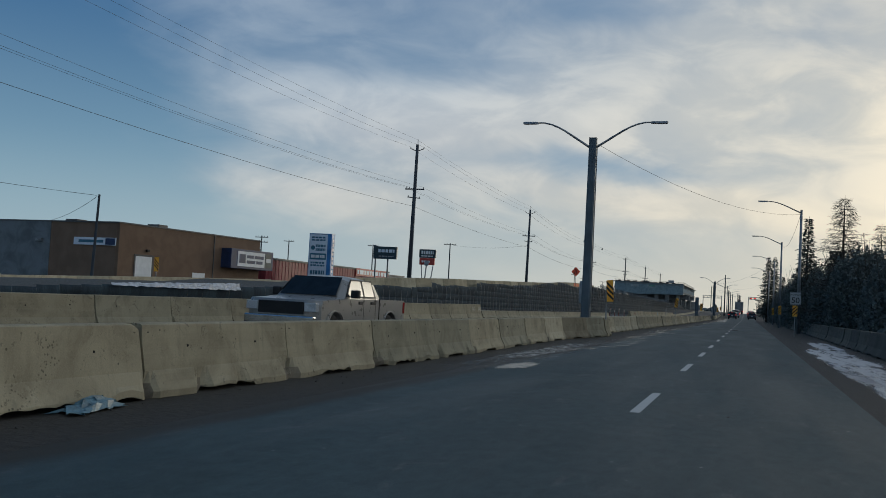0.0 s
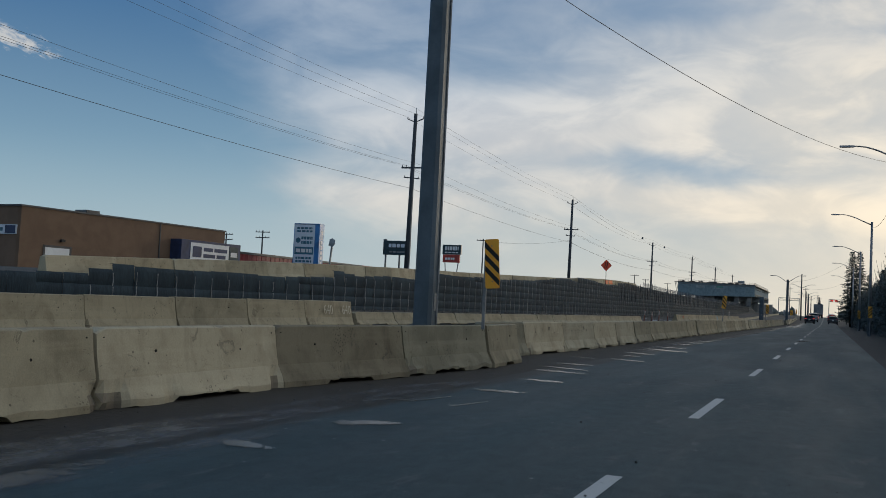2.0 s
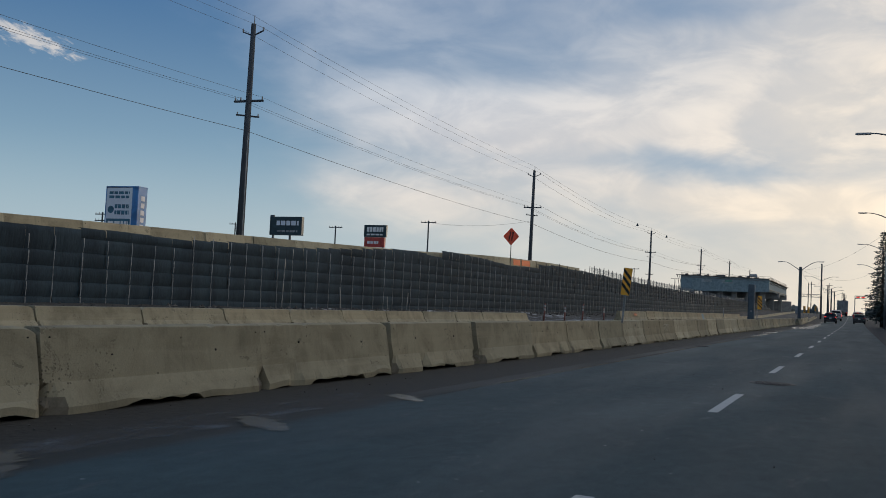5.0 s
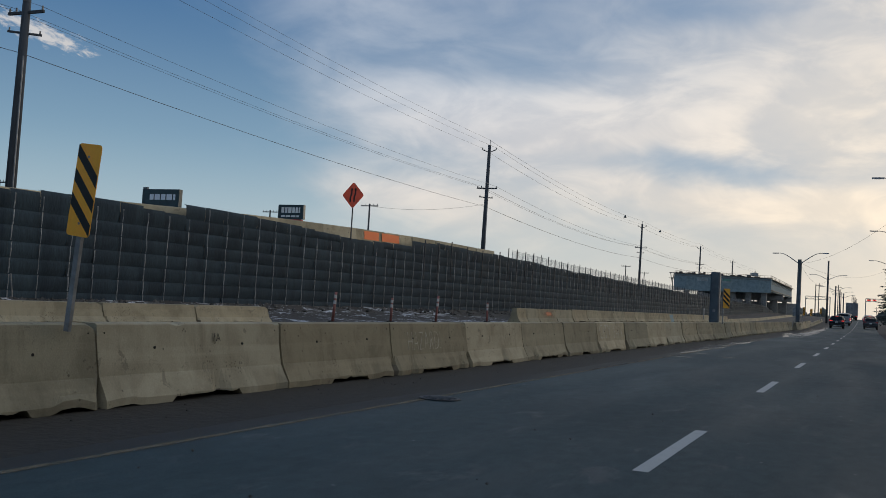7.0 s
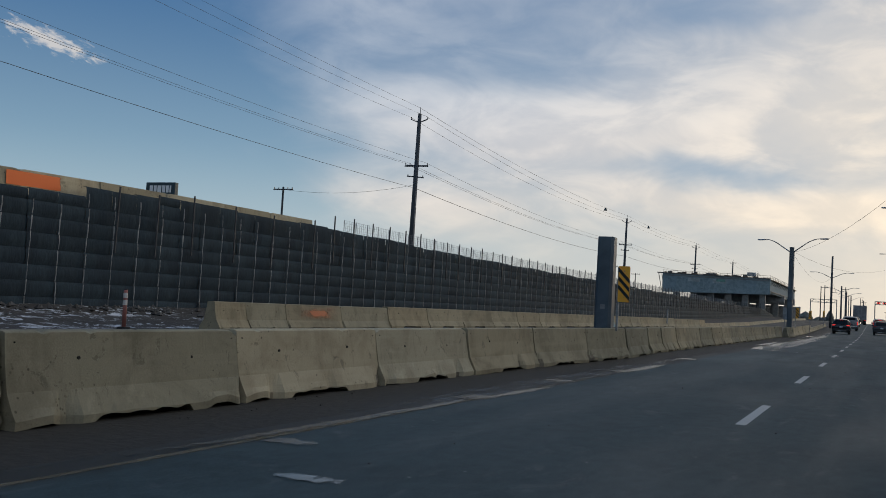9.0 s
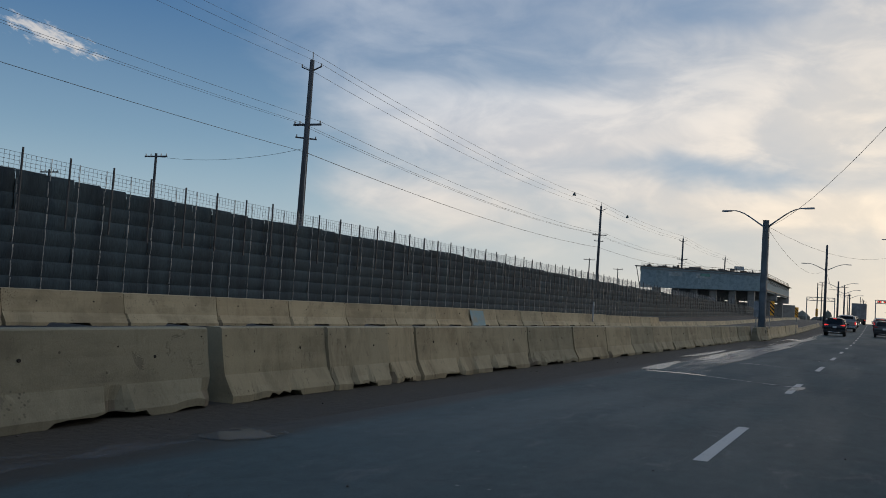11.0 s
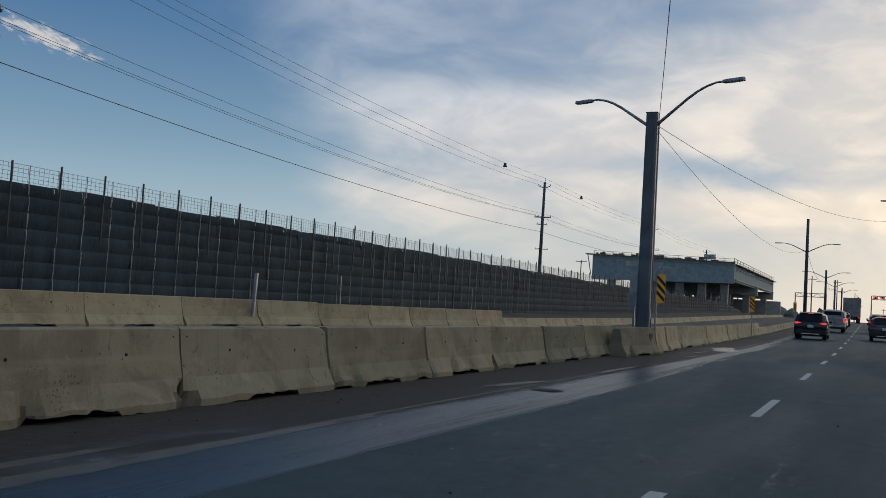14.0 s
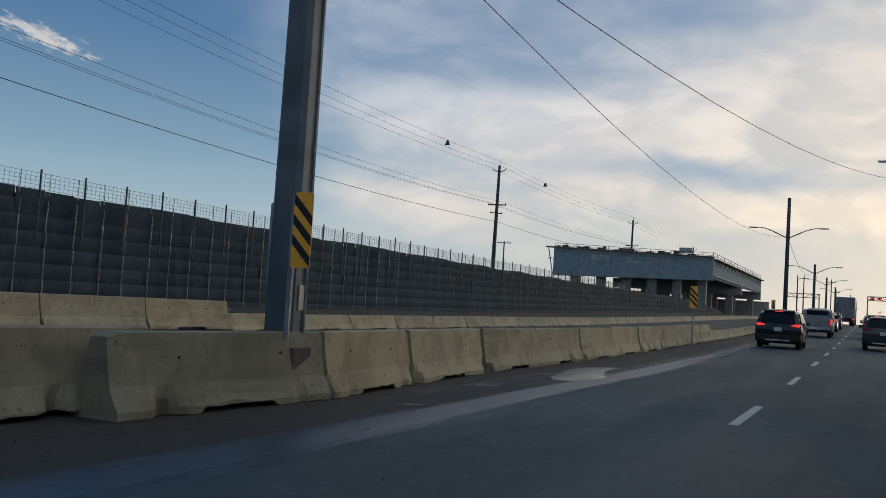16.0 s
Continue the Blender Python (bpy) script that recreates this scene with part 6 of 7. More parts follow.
def face_piece(x0, x1, y_in, y_out, top, inset=0.0):
    """A piece of the end face; its lower edge rises to the right."""
    b = bmesh.new()
    ring = [[b.verts.new((x, deck_y(x) + yy, z)) for x, z in ((x0, face_low(x0) + inset), (x1, face_low(x1) + inset), (x1, top), (x0, top))] for yy in (y_in, y_out)]
    for k in range(4):
        b.faces.new((ring[0][k], ring[0][(k + 1) % 4], ring[1][(k + 1) % 4], ring[1][k]))
    b.faces.new(ring[0])
    b.faces.new(ring[1])
    return b


part("end_wall", face_piece(DX0, DX1, 0.0, 0.8, 9.9), "concrete_blue", ob, "blue-grey formwork end face")
for k in range(8):
    a = DX0 + 0.1 + k * (DX1 - DX0 - 0.2) / 8
    part("form_panel", face_piece(a + 0.012, a + (DX1 - DX0 - 0.2) / 8 - 0.012, -0.03, -0.004, 9.85, 0.05), "concrete_blue", ob)
for a, b, z0, z1, mat in ((-35.3, -33.0, 8.5, 9.25, "patch_pale"), (-30.6, -28.0, 8.4, 9.2, "patch_pale"), (-29.9, -28.2, 8.75, 9.25, "patch_green")):
    off = 0.02 if mat == "patch_green" else 0.0
    part("patch_sheet", deck_box(a, b, -0.06 - off, -0.035 - off, z0, z1), mat, ob)
part("top_waler", deck_box(DX0 + 0.2, DX1 - 0.2, -0.12, -0.035, 9.45, 9.62), "grey_clad", ob, "grey horizontal waler")
part("deck", deck_box(DX0, DX1 - 0.35, 0.81, 68.0, 9.36, 9.85), "concrete_grey", ob, "concrete deck slab")
part("side_wall", deck_box(DX1 - 0.3, DX1, 0.81, 67.0, 6.9, 9.9), "concrete_blue", ob, "blue-grey side face of the deck")
for k in range(6):
    x = DX0 + 1.2 + k * (DX1 - DX0 - 1.6) / 5
    part("girder", deck_box(x - 0.3, x + 0.3, 0.81, 66.0, 7.35, 9.355), "steel_beam" if k == 5 else "concrete_grey", ob, "brown edge girder" if k == 5 else "")
part("girder_flange", deck_box(DX1 - 0.75, DX1 + 0.25, 0.9, 66.0, 7.2, 7.345), "steel_beam", ob)
part("edge_bracket_form", deck_box(DX1 + 0.01, DX1 + 0.6, 0.9, 67.0, 9.62, 9.74), "timber", ob, "timber walkway on brackets")
for k in range(16):
    yy = 2.5 + k * 4.0
    bm = tubed((DX1 + 0.02, deck_y(DX1) + yy, 8.7), (DX1 + 0.5, deck_y(DX1) + yy, 9.6), 0.05)
    part("bracket", bm, "steel_beam", ob)
part("deck_lip", deck_box(DX0 - 1.0, DX1 + 0.1, -0.3, 0.8, 9.904, 10.08), "roof_trim", ob, "dark overhanging deck edge")
for yy in (0.1, 3.2):
    part("overhang_prop", tubed((DX0 - 0.1, deck_y(DX0) + yy, 6.2), (DX0 - 0.85, deck_y(DX0) + yy, 9.9), 0.07), "rebar", ob)
# guard rails on the deck
for k in range(16):
    x = DX0 + 0.1 + k * (DX1 - DX0 - 0.2) / 15
    part("rail_post", tubed((x, deck_y(x) + 0.3, 9.9), (x, deck_y(x) + 0.3, 10.62), 0.03), "rebar", ob)
for z in (10.22, 10.58):
    part("rail", tubed((DX0, deck_y(DX0) + 0.3, z), (DX1, deck_y(DX1) + 0.3, z), 0.03), "timber", ob)
for k in range(18):
    yy = deck_y(DX1) + 0.4 + k * 3.9
    part("rail_post", tubed((DX1 - 0.1, yy, 9.85), (DX1 - 0.1, yy, 10.7), 0.04), "rebar", ob)
for z in (10.25, 10.66):
    part("rail", tubed((DX1 - 0.1, deck_y(DX1) + 0.3, z), (DX1 - 0.1, deck_y(DX1) + 67, z), 0.04), "timber", ob)
part("deck_sign", boxed(-24.2, -22.4, deck_y(-23) + 0.2, deck_y(-23) + 0.25, 10.3, 11.1), "sign_back", ob, "small grey board on the deck")
part("timber_stack", boxed(-32.0, -29.8, deck_y(-31), deck_y(-31) + 2, 9.86, 10.45, 0.05), "roof_trim", ob)
rr = random.Random(31)
for k in range(22):
    x = rr.uniform(DX0, -22)
    w = rr.uniform(0.2, 0.9)
    part("stored_form", boxed(x, x + w, deck_y(x) + 0.9, deck_y(x) + 1.5, 10.08, 10.08 + rr.uniform(0.1, 0.5)), rr.choice(("roof_trim", "timber", "rebar")), ob)
# piers
for yy, bottom in ((2.2, 0.9), (32.0, 0.9), (63.5, 1.0)):
    if yy > 10:
        part("pier_cap", deck_box(DX0 + 0.8, DX1 + 0.3, yy - 0.75, yy + 0.75, 5.6, 7.19), "concrete_grey", ob, "pier cap")
    for k in range(6):
        x = DX0 + 2.4 + k * (DX1 - DX0 - 4.0) / 5
        part("pier", boxed(x - 0.62, x + 0.62, deck_y(x) + yy - 0.6, deck_y(x) + yy + 0.6, bottom, 5.6 if yy > 10 else 7.3, 0.06), "concrete_grey", ob)
for k in range(26):
    x = DX0 + 2 + k * 0.75
    part("starter_bar", tubed((x, deck_y(x) - 3.5, 2.2), (x + random.uniform(-0.05, 0.05), deck_y(x) - 3.5, 4.6 + random.uniform(-0.4, 0.5)), 0.035, n=5), "rebar", ob)
ob = empty("abutment_wall", pose(0, 0, 0), "low concrete abutment at the wall's end below the overpass", "abutment", kind="structure")
part("face", deck_box(-40, -20.4, -3.9, -3.2, 0.5, 2.3), "concrete_grey", ob)
part("far_face", deck_box(-40.5, -18.2, 68.5, 70.0, 0.5, 5.4), "concrete_grey", ob, "abutment face at the overpass's far end")

# low dark clutter along the skyline
rr = random.Random(41)
verts, faces = [], []
for k in range(520):
    x = rr.uniform(-330, 190)
    if -16 < x < 6:
        continue
    y = rr.uniform(470, 620)
    w, h = rr.uniform(2.0, 7.0), rr.uniform(0.8, 2.4) * (1.4 if rr.random() < 0.15 else 1.0) * (2.3 if -70 < x < 75 else 1.0)
    z = road_z(y) - 0.1
    o, n = len(verts), 7
    for lvl, sc in ((0.0, 1.0), (0.45, rr.uniform(0.8, 1.1)), (0.8, rr.uniform(0.4, 0.75))):
        for q in range(n):
            a = 6.283 * q / n + rr.uniform(-0.25, 0.25)
            verts.append((x + math.cos(a) * w / 2 * sc, y + math.sin(a) * w / 2 * sc, z + h * lvl + rr.uniform(-0.2, 0.2) * lvl))
    verts.append((x + rr.uniform(-0.3, 0.3), y, z + h))
    for lvl in (0, 1):
        for q in range(n):
            faces.append((o + lvl * n + q, o + lvl * n + (q + 1) % n, o + (lvl + 1) * n + (q + 1) % n, o + (lvl + 1) * n + q))
    for q in range(n):
        faces.append((o + 2 * n + q, o + 2 * n + (q + 1) % n, o + 3 * n))
me = bpy.data.meshes.new("far_scrub")
me.from_pydata(verts, [], faces)
me.materials.append(M["scrub"])
tagged(new("far_scrub", me), "low dark scrub along the far skyline", "scrub", kind="stuff")

# ---------------------------------------------------------------- roadside trees
def conifer(x, y, h, width, seed, mat="needles", label="tall dark spruce beside the road", density=1.0, sparse=False):
    rr = random.Random(seed)
    ob = empty("conifer", pose(x, y, 0.1, rr.uniform(-1, 1), rr.uniform(-1, 1), rr.uniform(0, 360)), label, "tree", "roadside conifers")
    part("trunk", bent(bmesh.new(), ((0, 0, 0), (0.03, 0, h * 0.5), (0, 0.02, h)), (0.03 * h * 0.6, 0.012 * h, 0.01), 8), "bark", ob, smooth=True)
    verts, faces = [], []
    z = h * 0.08
    limb = bmesh.new()
    while z < h * 0.985:
        u = z / h
        reach = width * (1 - u) ** 0.8 * rr.uniform(0.65, 1.1) + 0.12
        n = max(3, int((7 if not sparse else 7) * (1 - 0.4 * u)))
        a0 = rr.uniform(0, 6.28)
        for k in range(n):
            a = a0 + 6.283 * k / n + rr.uniform(-0.3, 0.3)
            ln = reach * rr.uniform(0.6, 1.05)
            droop = -0.12 if not sparse else 0.12
            tip = Vector((math.cos(a) * ln, math.sin(a) * ln, z + ln * (droop + rr.uniform(-0.08, 0.08))))
            tube(limb, (0, 0, z), tip, (0.018 + 0.012 * ln) * (0.6 if sparse else 1), 0.005, 4, False)
            m = int((20 if not sparse else 16) * density * (0.5 + ln))
            for _ in range(m):
                t = rr.uniform(0.15, 1.0)
                p = Vector((0, 0, z)).lerp(tip, t)
                s = rr.uniform(0.09, 0.20) * (1 if not sparse else 0.55)
                way = Vector((math.cos(a + rr.uniform(-1.1, 1.1)), math.sin(a + rr.uniform(-1.1, 1.1)), rr.uniform(-0.75, 0.15))).normalized() * s * (2.1 if not sparse else 5.0)
                q = Vector((rr.uniform(-1, 1), rr.uniform(-1, 1), rr.uniform(-0.4, 0.4))).normalized() * s * (0.42 if not sparse else 0.22)
                o = len(verts)
                verts += [p - q * 0.6, p + way * 0.5 - q, p + way, p + way * 0.5 + q]
                faces.append((o, o + 1, o + 2, o + 3))
        z += rr.uniform(0.16, 0.30) * (1 if not sparse else 1.5) * max(0.6, h / 14)
    tagged(part("boughwork", limb, "bark", ob), kind="stuff")
    me = bpy.data.meshes.new("crown")
    me.from_pydata([tuple(v) for v in verts], [], faces)
    me.materials.append(M[mat])
    c = new("crown", me)
    c.parent = ob
    return ob


def bare_tree(x, y, h, spread, seed, label="bare leafless tree beside the road"):
    rr = random.Random(seed)
    ob = empty("bare_tree", pose(x, y, 0.1), label, "tree", "roadside bare trees")
    bm = bmesh.new()

    def grow(p, way, length, rad, level):
        q = p + way * length
        mid = p.lerp(q, 0.5) + Vector((rr.uniform(-1, 1), rr.uniform(-1, 1), 0)) * length * 0.06
        bent(bm, (p, mid, q), (rad, rad * 0.8, rad * 0.6), 5 if level < 2 else 3)
        if level == 5:
            return
        for _ in range(rr.choice((2, 3, 3)) if level else 4):
            w = (way + Vector((rr.uniform(-1, 1), rr.uniform(-1, 1), rr.uniform(-0.2, 0.7))) * spread).normalized()
            grow(p.lerp(q, rr.uniform(0.55, 1.0)), w, length * rr.uniform(0.55, 0.8), max(0.006, rad * 0.58), level + 1)

    grow(Vector((0, 0, 0)), Vector((0, 0, 1)), h * 0.32, h * 0.013, 0)
    part("crown", bm, "twig", ob)
    return ob


def scrub_clump(x, y, w, h, seed):
    """A dense dark bush: bare stems and many small leaves with an uneven outline."""
    rr = random.Random(seed)
    ob = empty("bush", pose(x, y, 0.1, 0, 0, rr.uniform(0, 360)), "dense dark winter bush behind the barrier", "bush", "roadside bushes")
    bm = bmesh.new()
    for _ in range(14):
        a, l = rr.uniform(0, 6.28), rr.uniform(0.2, 0.9)
        tip = (math.cos(a) * w * 0.5 * l, math.sin(a) * w * 0.5 * l, h * rr.uniform(0.75, 1.12))
        bent(bm, ((0, 0, 0), (tip[0] * 0.4, tip[1] * 0.4, tip[2] * 0.55), tip), (0.05, 0.03, 0.008), 4)
    part("stem", bm, "twig", ob)
    verts, faces = [], []
    for _ in range(3800):
        a, l, v = rr.uniform(0, 6.28), math.sqrt(rr.random()), rr.random() ** 0.8
        edge = (1 - v ** 3 * 0.55) * (0.8 + 0.35 * noise.noise((math.cos(a) * 2 + seed, math.sin(a) * 2, v * 3)))
        p = Vector((math.cos(a) * w * 0.5 * l * edge, math.sin(a) * w * 0.5 * l * edge, v * h * (0.85 + 0.3 * noise.noise((math.cos(a) * 3 * l, math.sin(a) * 3 * l, seed)))))
        s = rr.uniform(0.05, 0.13)
        e = Vector((rr.uniform(-1, 1), rr.uniform(-1, 1), rr.uniform(-1, 1))).normalized() * s
        g = e.orthogonal().normalized() * s * 0.6
        o = len(verts)
        verts += [tuple(p - e), tuple(p + g), tuple(p + e), tuple(p - g)]
        faces.append((o, o + 1, o + 2, o + 3))
    me = bpy.data.meshes.new("leaves")
    me.from_pydata(verts, [], faces)
    me.materials.append(M["scrub"])
    c = new("foliage", me)
    c.parent = ob
    return ob


conifer(5.2, 85.0, 10.0, 1.9, 1, density=0.6)
conifer(8.2, 97.0, 8.0, 2.0, 2)
conifer(7.6, 82.0, 7.0, 2.0, 7)
conifer(5.5, 199.0, 13.2, 2.6, 3, label="tall dark spruce in a row beside the road")
conifer(4.1, 197.0, 13.1, 2.9, 4, label="tall dark spruce in a row beside the road")
conifer(8.6, 186.0, 9.5, 2.6, 5, label="tall dark spruce in a row beside the road")
conifer(11.0, 222.0, 12.5, 2.4, 6, label="tall dark spruce in a row beside the road")
conifer(8.2, 238.0, 11.0, 2.2, 8, label="tall dark spruce in a row beside the road")
conifer(6.5, 65.5, 9.5, 3.3, 12, "twig", "thin half-bare larch beside the road", 1.3, True)
conifer(10.5, 80.0, 9.0, 3.0, 13, "twig", "thin half-bare larch beside the road", 1.2, True)
for k, (x, y, h) in enumerate(((9.0, 60, 8.0), (10.5, 54, 7.5), (8.2, 112, 7.0), (9.5, 128, 7.5), (9.0, 150, 7.5), (9.0, 165, 7.0))):
    bare_tree(x, y, h, 0.62, 30 + k)
bush = [scrub_clump(7.4, 40.0, 3.4, 4.0, 1), scrub_clump(7.5, 46.0, 3.6, 4.8, 2), scrub_clump(7.3, 51.0, 3.4, 4.3, 3)]
r = random.Random(9)
for k in range(56):
    y = 54.0 + k * 2.6
    m = Matrix.LocRotScale((along(y, ((55, 7.2), (70, 6.1), (200, 6.0))) + r.uniform(-0.3, 0.5), y, 0.1), Euler((0, 0, r.uniform(0, 6.28))), (1, 1, 1))
    c = copy_thing(bush[k % 3], m)
    c.scale = (r.uniform(0.95, 1.25), r.uniform(0.95, 1.25), r.uniform(1.0, 1.3))
for k in range(26):
    y = 38.0 + k * 4.4
    c = copy_thing(bush[(k + 1) % 3], pose(9.6 + r.uniform(-0.8, 1.2), y, 0.3, 0, 0, r.uniform(0, 360)))
    c.scale = (1.3, 1.3, r.uniform(1.05, 1.4))

# ---------------------------------------------------------------- vehicles
def wheel(parent, x, y, rad, width):
    side = 1 if x > 0 else -1
    bm = bmesh.new()
    prof = ((rad * 0.62, 0.0), (rad * 0.93, 0.0), (rad, width * 0.15), (rad, width * 0.85), (rad * 0.93, width), (rad * 0.62, width))
    n = 24
    rings = []
    for k in range(n):
        a = 2 * math.pi * k / n
        rings.append([bm.verts.new((side * (w - width), p * math.cos(a), p * math.sin(a))) for p, w in prof])
    for k in range(n):
        for j in range(len(prof) - 1):
            bm.faces.new((rings[k][j], rings[k][j + 1], rings[(k + 1) % n][j + 1], rings[(k + 1) % n][j]))
    w = empty("wheel", pose(x, y, rad), "", "")
    w.parent = parent
    part("tyre", bm, "rubber", w, smooth=True)
    bm = bmesh.new()
    tube(bm, (-side * 0.09, 0, 0), (-side * 0.06, 0, 0), rad * 0.63, n=20)
    for k in range(5):
        a = 2 * math.pi * k / 5
        tube(bm, (-side * 0.035, 0, 0), (-side * 0.045, rad * 0.58 * math.cos(a), rad * 0.58 * math.sin(a)), rad * 0.11, rad * 0.09, 6)
    tube(bm, (-side * 0.07, 0, 0), (-side * 0.02, 0, 0), rad * 0.16, n=10)
    part("rim", bm, "rim", w)
    return w


def hull(profile, width, belt, top_in, arches, rad, nx=13):
    """A car body from its side outline (y, z): rounded across, drawn in above the belt, with wheel arches cut into its foot."""
    bm = bmesh.new()
    rows = []
    for i in range(nx):
        u = -1 + 2 * i / (nx - 1)
        row = []
        for y, z in profile:
            edge = abs(u) ** 6
            zz = z if z < belt else z - edge * 0.05 - 0.07 * max(0.0, abs(u) - 0.55) / 0.45 * min(1.0, (z - belt) / 0.5)
            k = 1.0 if z <= belt else 1.0 - top_in * (z - belt) / 0.6
            yy = y * (1 - 0.035 * edge)
            row.append(bm.verts.new((u * width / 2 * k, yy, zz)))
        rows.append(row)
    m = len(profile)
    for a, b in zip(rows, rows[1:]):
        for j in range(m):
            bm.faces.new((a[j], a[(j + 1) % m], b[(j + 1) % m], b[j]))
    bm.faces.new(rows[0])
    bm.faces.new(rows[-1])
    return bm


def suv(x, y, paint, label, lit=True, length=4.6, width=1.84, height=1.68, heading=0.0, facing_camera=False, group="cars on the road ahead"):
    """A car seen from behind; y is its rear end, and it points along +y."""
    ob = empty("car", pose(x, y, road_z(y + 2), math.degrees(math.atan2(road_z(y + 6) - road_z(y), 6)), 0, heading), label, "car", group)
    rad = 0.35
    foot = 0.30
    belt = 0.98
    L = length
    fw, rw = L - 0.88, 0.92
    top = [(L - 0.02, 0.42), (L - 0.02, 0.66), (L - 0.12, 0.84), (L - 1.05, 0.98), (L - 1.22, 1.0), (L - 1.95, height - 0.08), (L - 2.4, height), (0.75, height - 0.02), (0.32, height - 0.10),
           (0.16, 1.26), (0.03, 1.0), (0.0, 0.80), (0.04, 0.42), (0.12, foot)]
    base = [(rw - rad - 0.07, foot)] + [(rw + (rad + 0.07) * math.cos(math.pi * (1 - k / 8)), rad + (rad + 0.07) * math.sin(math.pi * (1 - k / 8))) for k in range(1, 8)] + [(rw + rad + 0.07, foot)]
    base += [(fw - rad - 0.07, foot)] + [(fw + (rad + 0.07) * math.cos(math.pi * (1 - k / 8)), rad + (rad + 0.07) * math.sin(math.pi * (1 - k / 8))) for k in range(1, 8)] + [(fw + rad + 0.07, foot)]
    body = part("body", hull(top + base, width, belt, 0.17, (), rad), paint, ob, smooth=False)
    w2 = width / 2
    # rear window, lamps, plate, bumper
    bm = bmesh.new()
    prism(bm, ((-w2 * 0.74, 1.10), (w2 * 0.74, 1.10), (w2 * 0.66, height - 0.17), (-w2 * 0.66, height - 0.17)), "y", 0, 0.03)
    for v in bm.verts:
        v.co.y += 0.055 + (v.co.z - 1.0) * 0.36 - 0.03
    part("rear_window", bm, "glass_dark", body)
    part("spoiler", boxed(-w2 * 0.70, w2 * 0.70, 0.22, 0.5, height - 0.13, height - 0.06, 0.02), paint, body)
    for s in (-1, 1):
        bm = bmesh.new()
        pts = [(s * w2 * 0.52, 0.985), (s * w2 * 0.92, 0.93), (s * w2 * 0.965, 1.06), (s * w2 * 0.74, 1.055)]
        prism(bm, pts, "y", -0.02, 0.12)
        part("tail_lamp", bm, "tail" if lit else "tail_off", body, "lit red tail lamp" if lit else "red tail lamp")
        part("reflector", boxed(s * w2 * 0.75 - 0.1, s * w2 * 0.75 + 0.1, -0.015, 0.05, 0.50, 0.55), "tail_off", body)
        bm = bmesh.new()
        a, b, c, e = (L - 1.95, height - 0.16), (L - 1.32, 1.06), (0.62, 1.06), (0.70, height - 0.16)
        prism(bm, (a, b, c, e), "x", -0.012, 0.012)
        for v in bm.verts:
            k = 1.0 - 0.17 * max(0.0, v.co.z - belt) / 0.6
            v.co.x += s * (w2 * k + 0.004)
        part("side_window", bm, "glass_dark", body)
        part("mirror", boxed(s * (w2 + 0.10) - 0.09, s * (w2 + 0.10) + 0.09, L - 1.55, L - 1.42, 1.02, 1.17, 0.03), paint, ob)
        part("roof_rail", tubed((s * w2 * 0.70, 0.8, height + 0.012), (s * w2 * 0.70, L - 2.3, height + 0.012), 0.018), "trim", body)
    part("number_plate", boxed(-0.16, 0.16, -0.012, 0.01, 0.74, 0.90), "plate", body)
    part("bumper", boxed(-w2 * 0.93, w2 * 0.93, -0.05, 0.14, 0.34, 0.60, 0.04), "trim", body)
    part("high_brake_lamp", boxed(-0.16, 0.16, 0.20, 0.25, height - 0.12, height - 0.085), "tail" if lit else "tail_off", body)
    part("underbody", boxed(-w2 * 0.8, w2 * 0.8, 0.15, L - 0.2, 0.22, 0.42), "trim", body)
    part("skid_strip", boxed(-w2 * 0.55, w2 * 0.55, -0.07, -0.045, 0.33, 0.39, 0.008), "chrome", body, "bright strip below the bumper")
    part("rear_wiper", boxed(-0.02, 0.34, 0.03, 0.05, 1.12, 1.14), "trim", body)
    part("boot_seam", boxed(-w2 * 0.72, w2 * 0.72, -0.004, 0.01, 0.68, 0.69), "trim", body)
    for wx in (-w2 + 0.02, w2 - 0.02):
        for wy in (rw, fw):
            wheel(ob, wx, wy, rad, 0.23)
    return ob


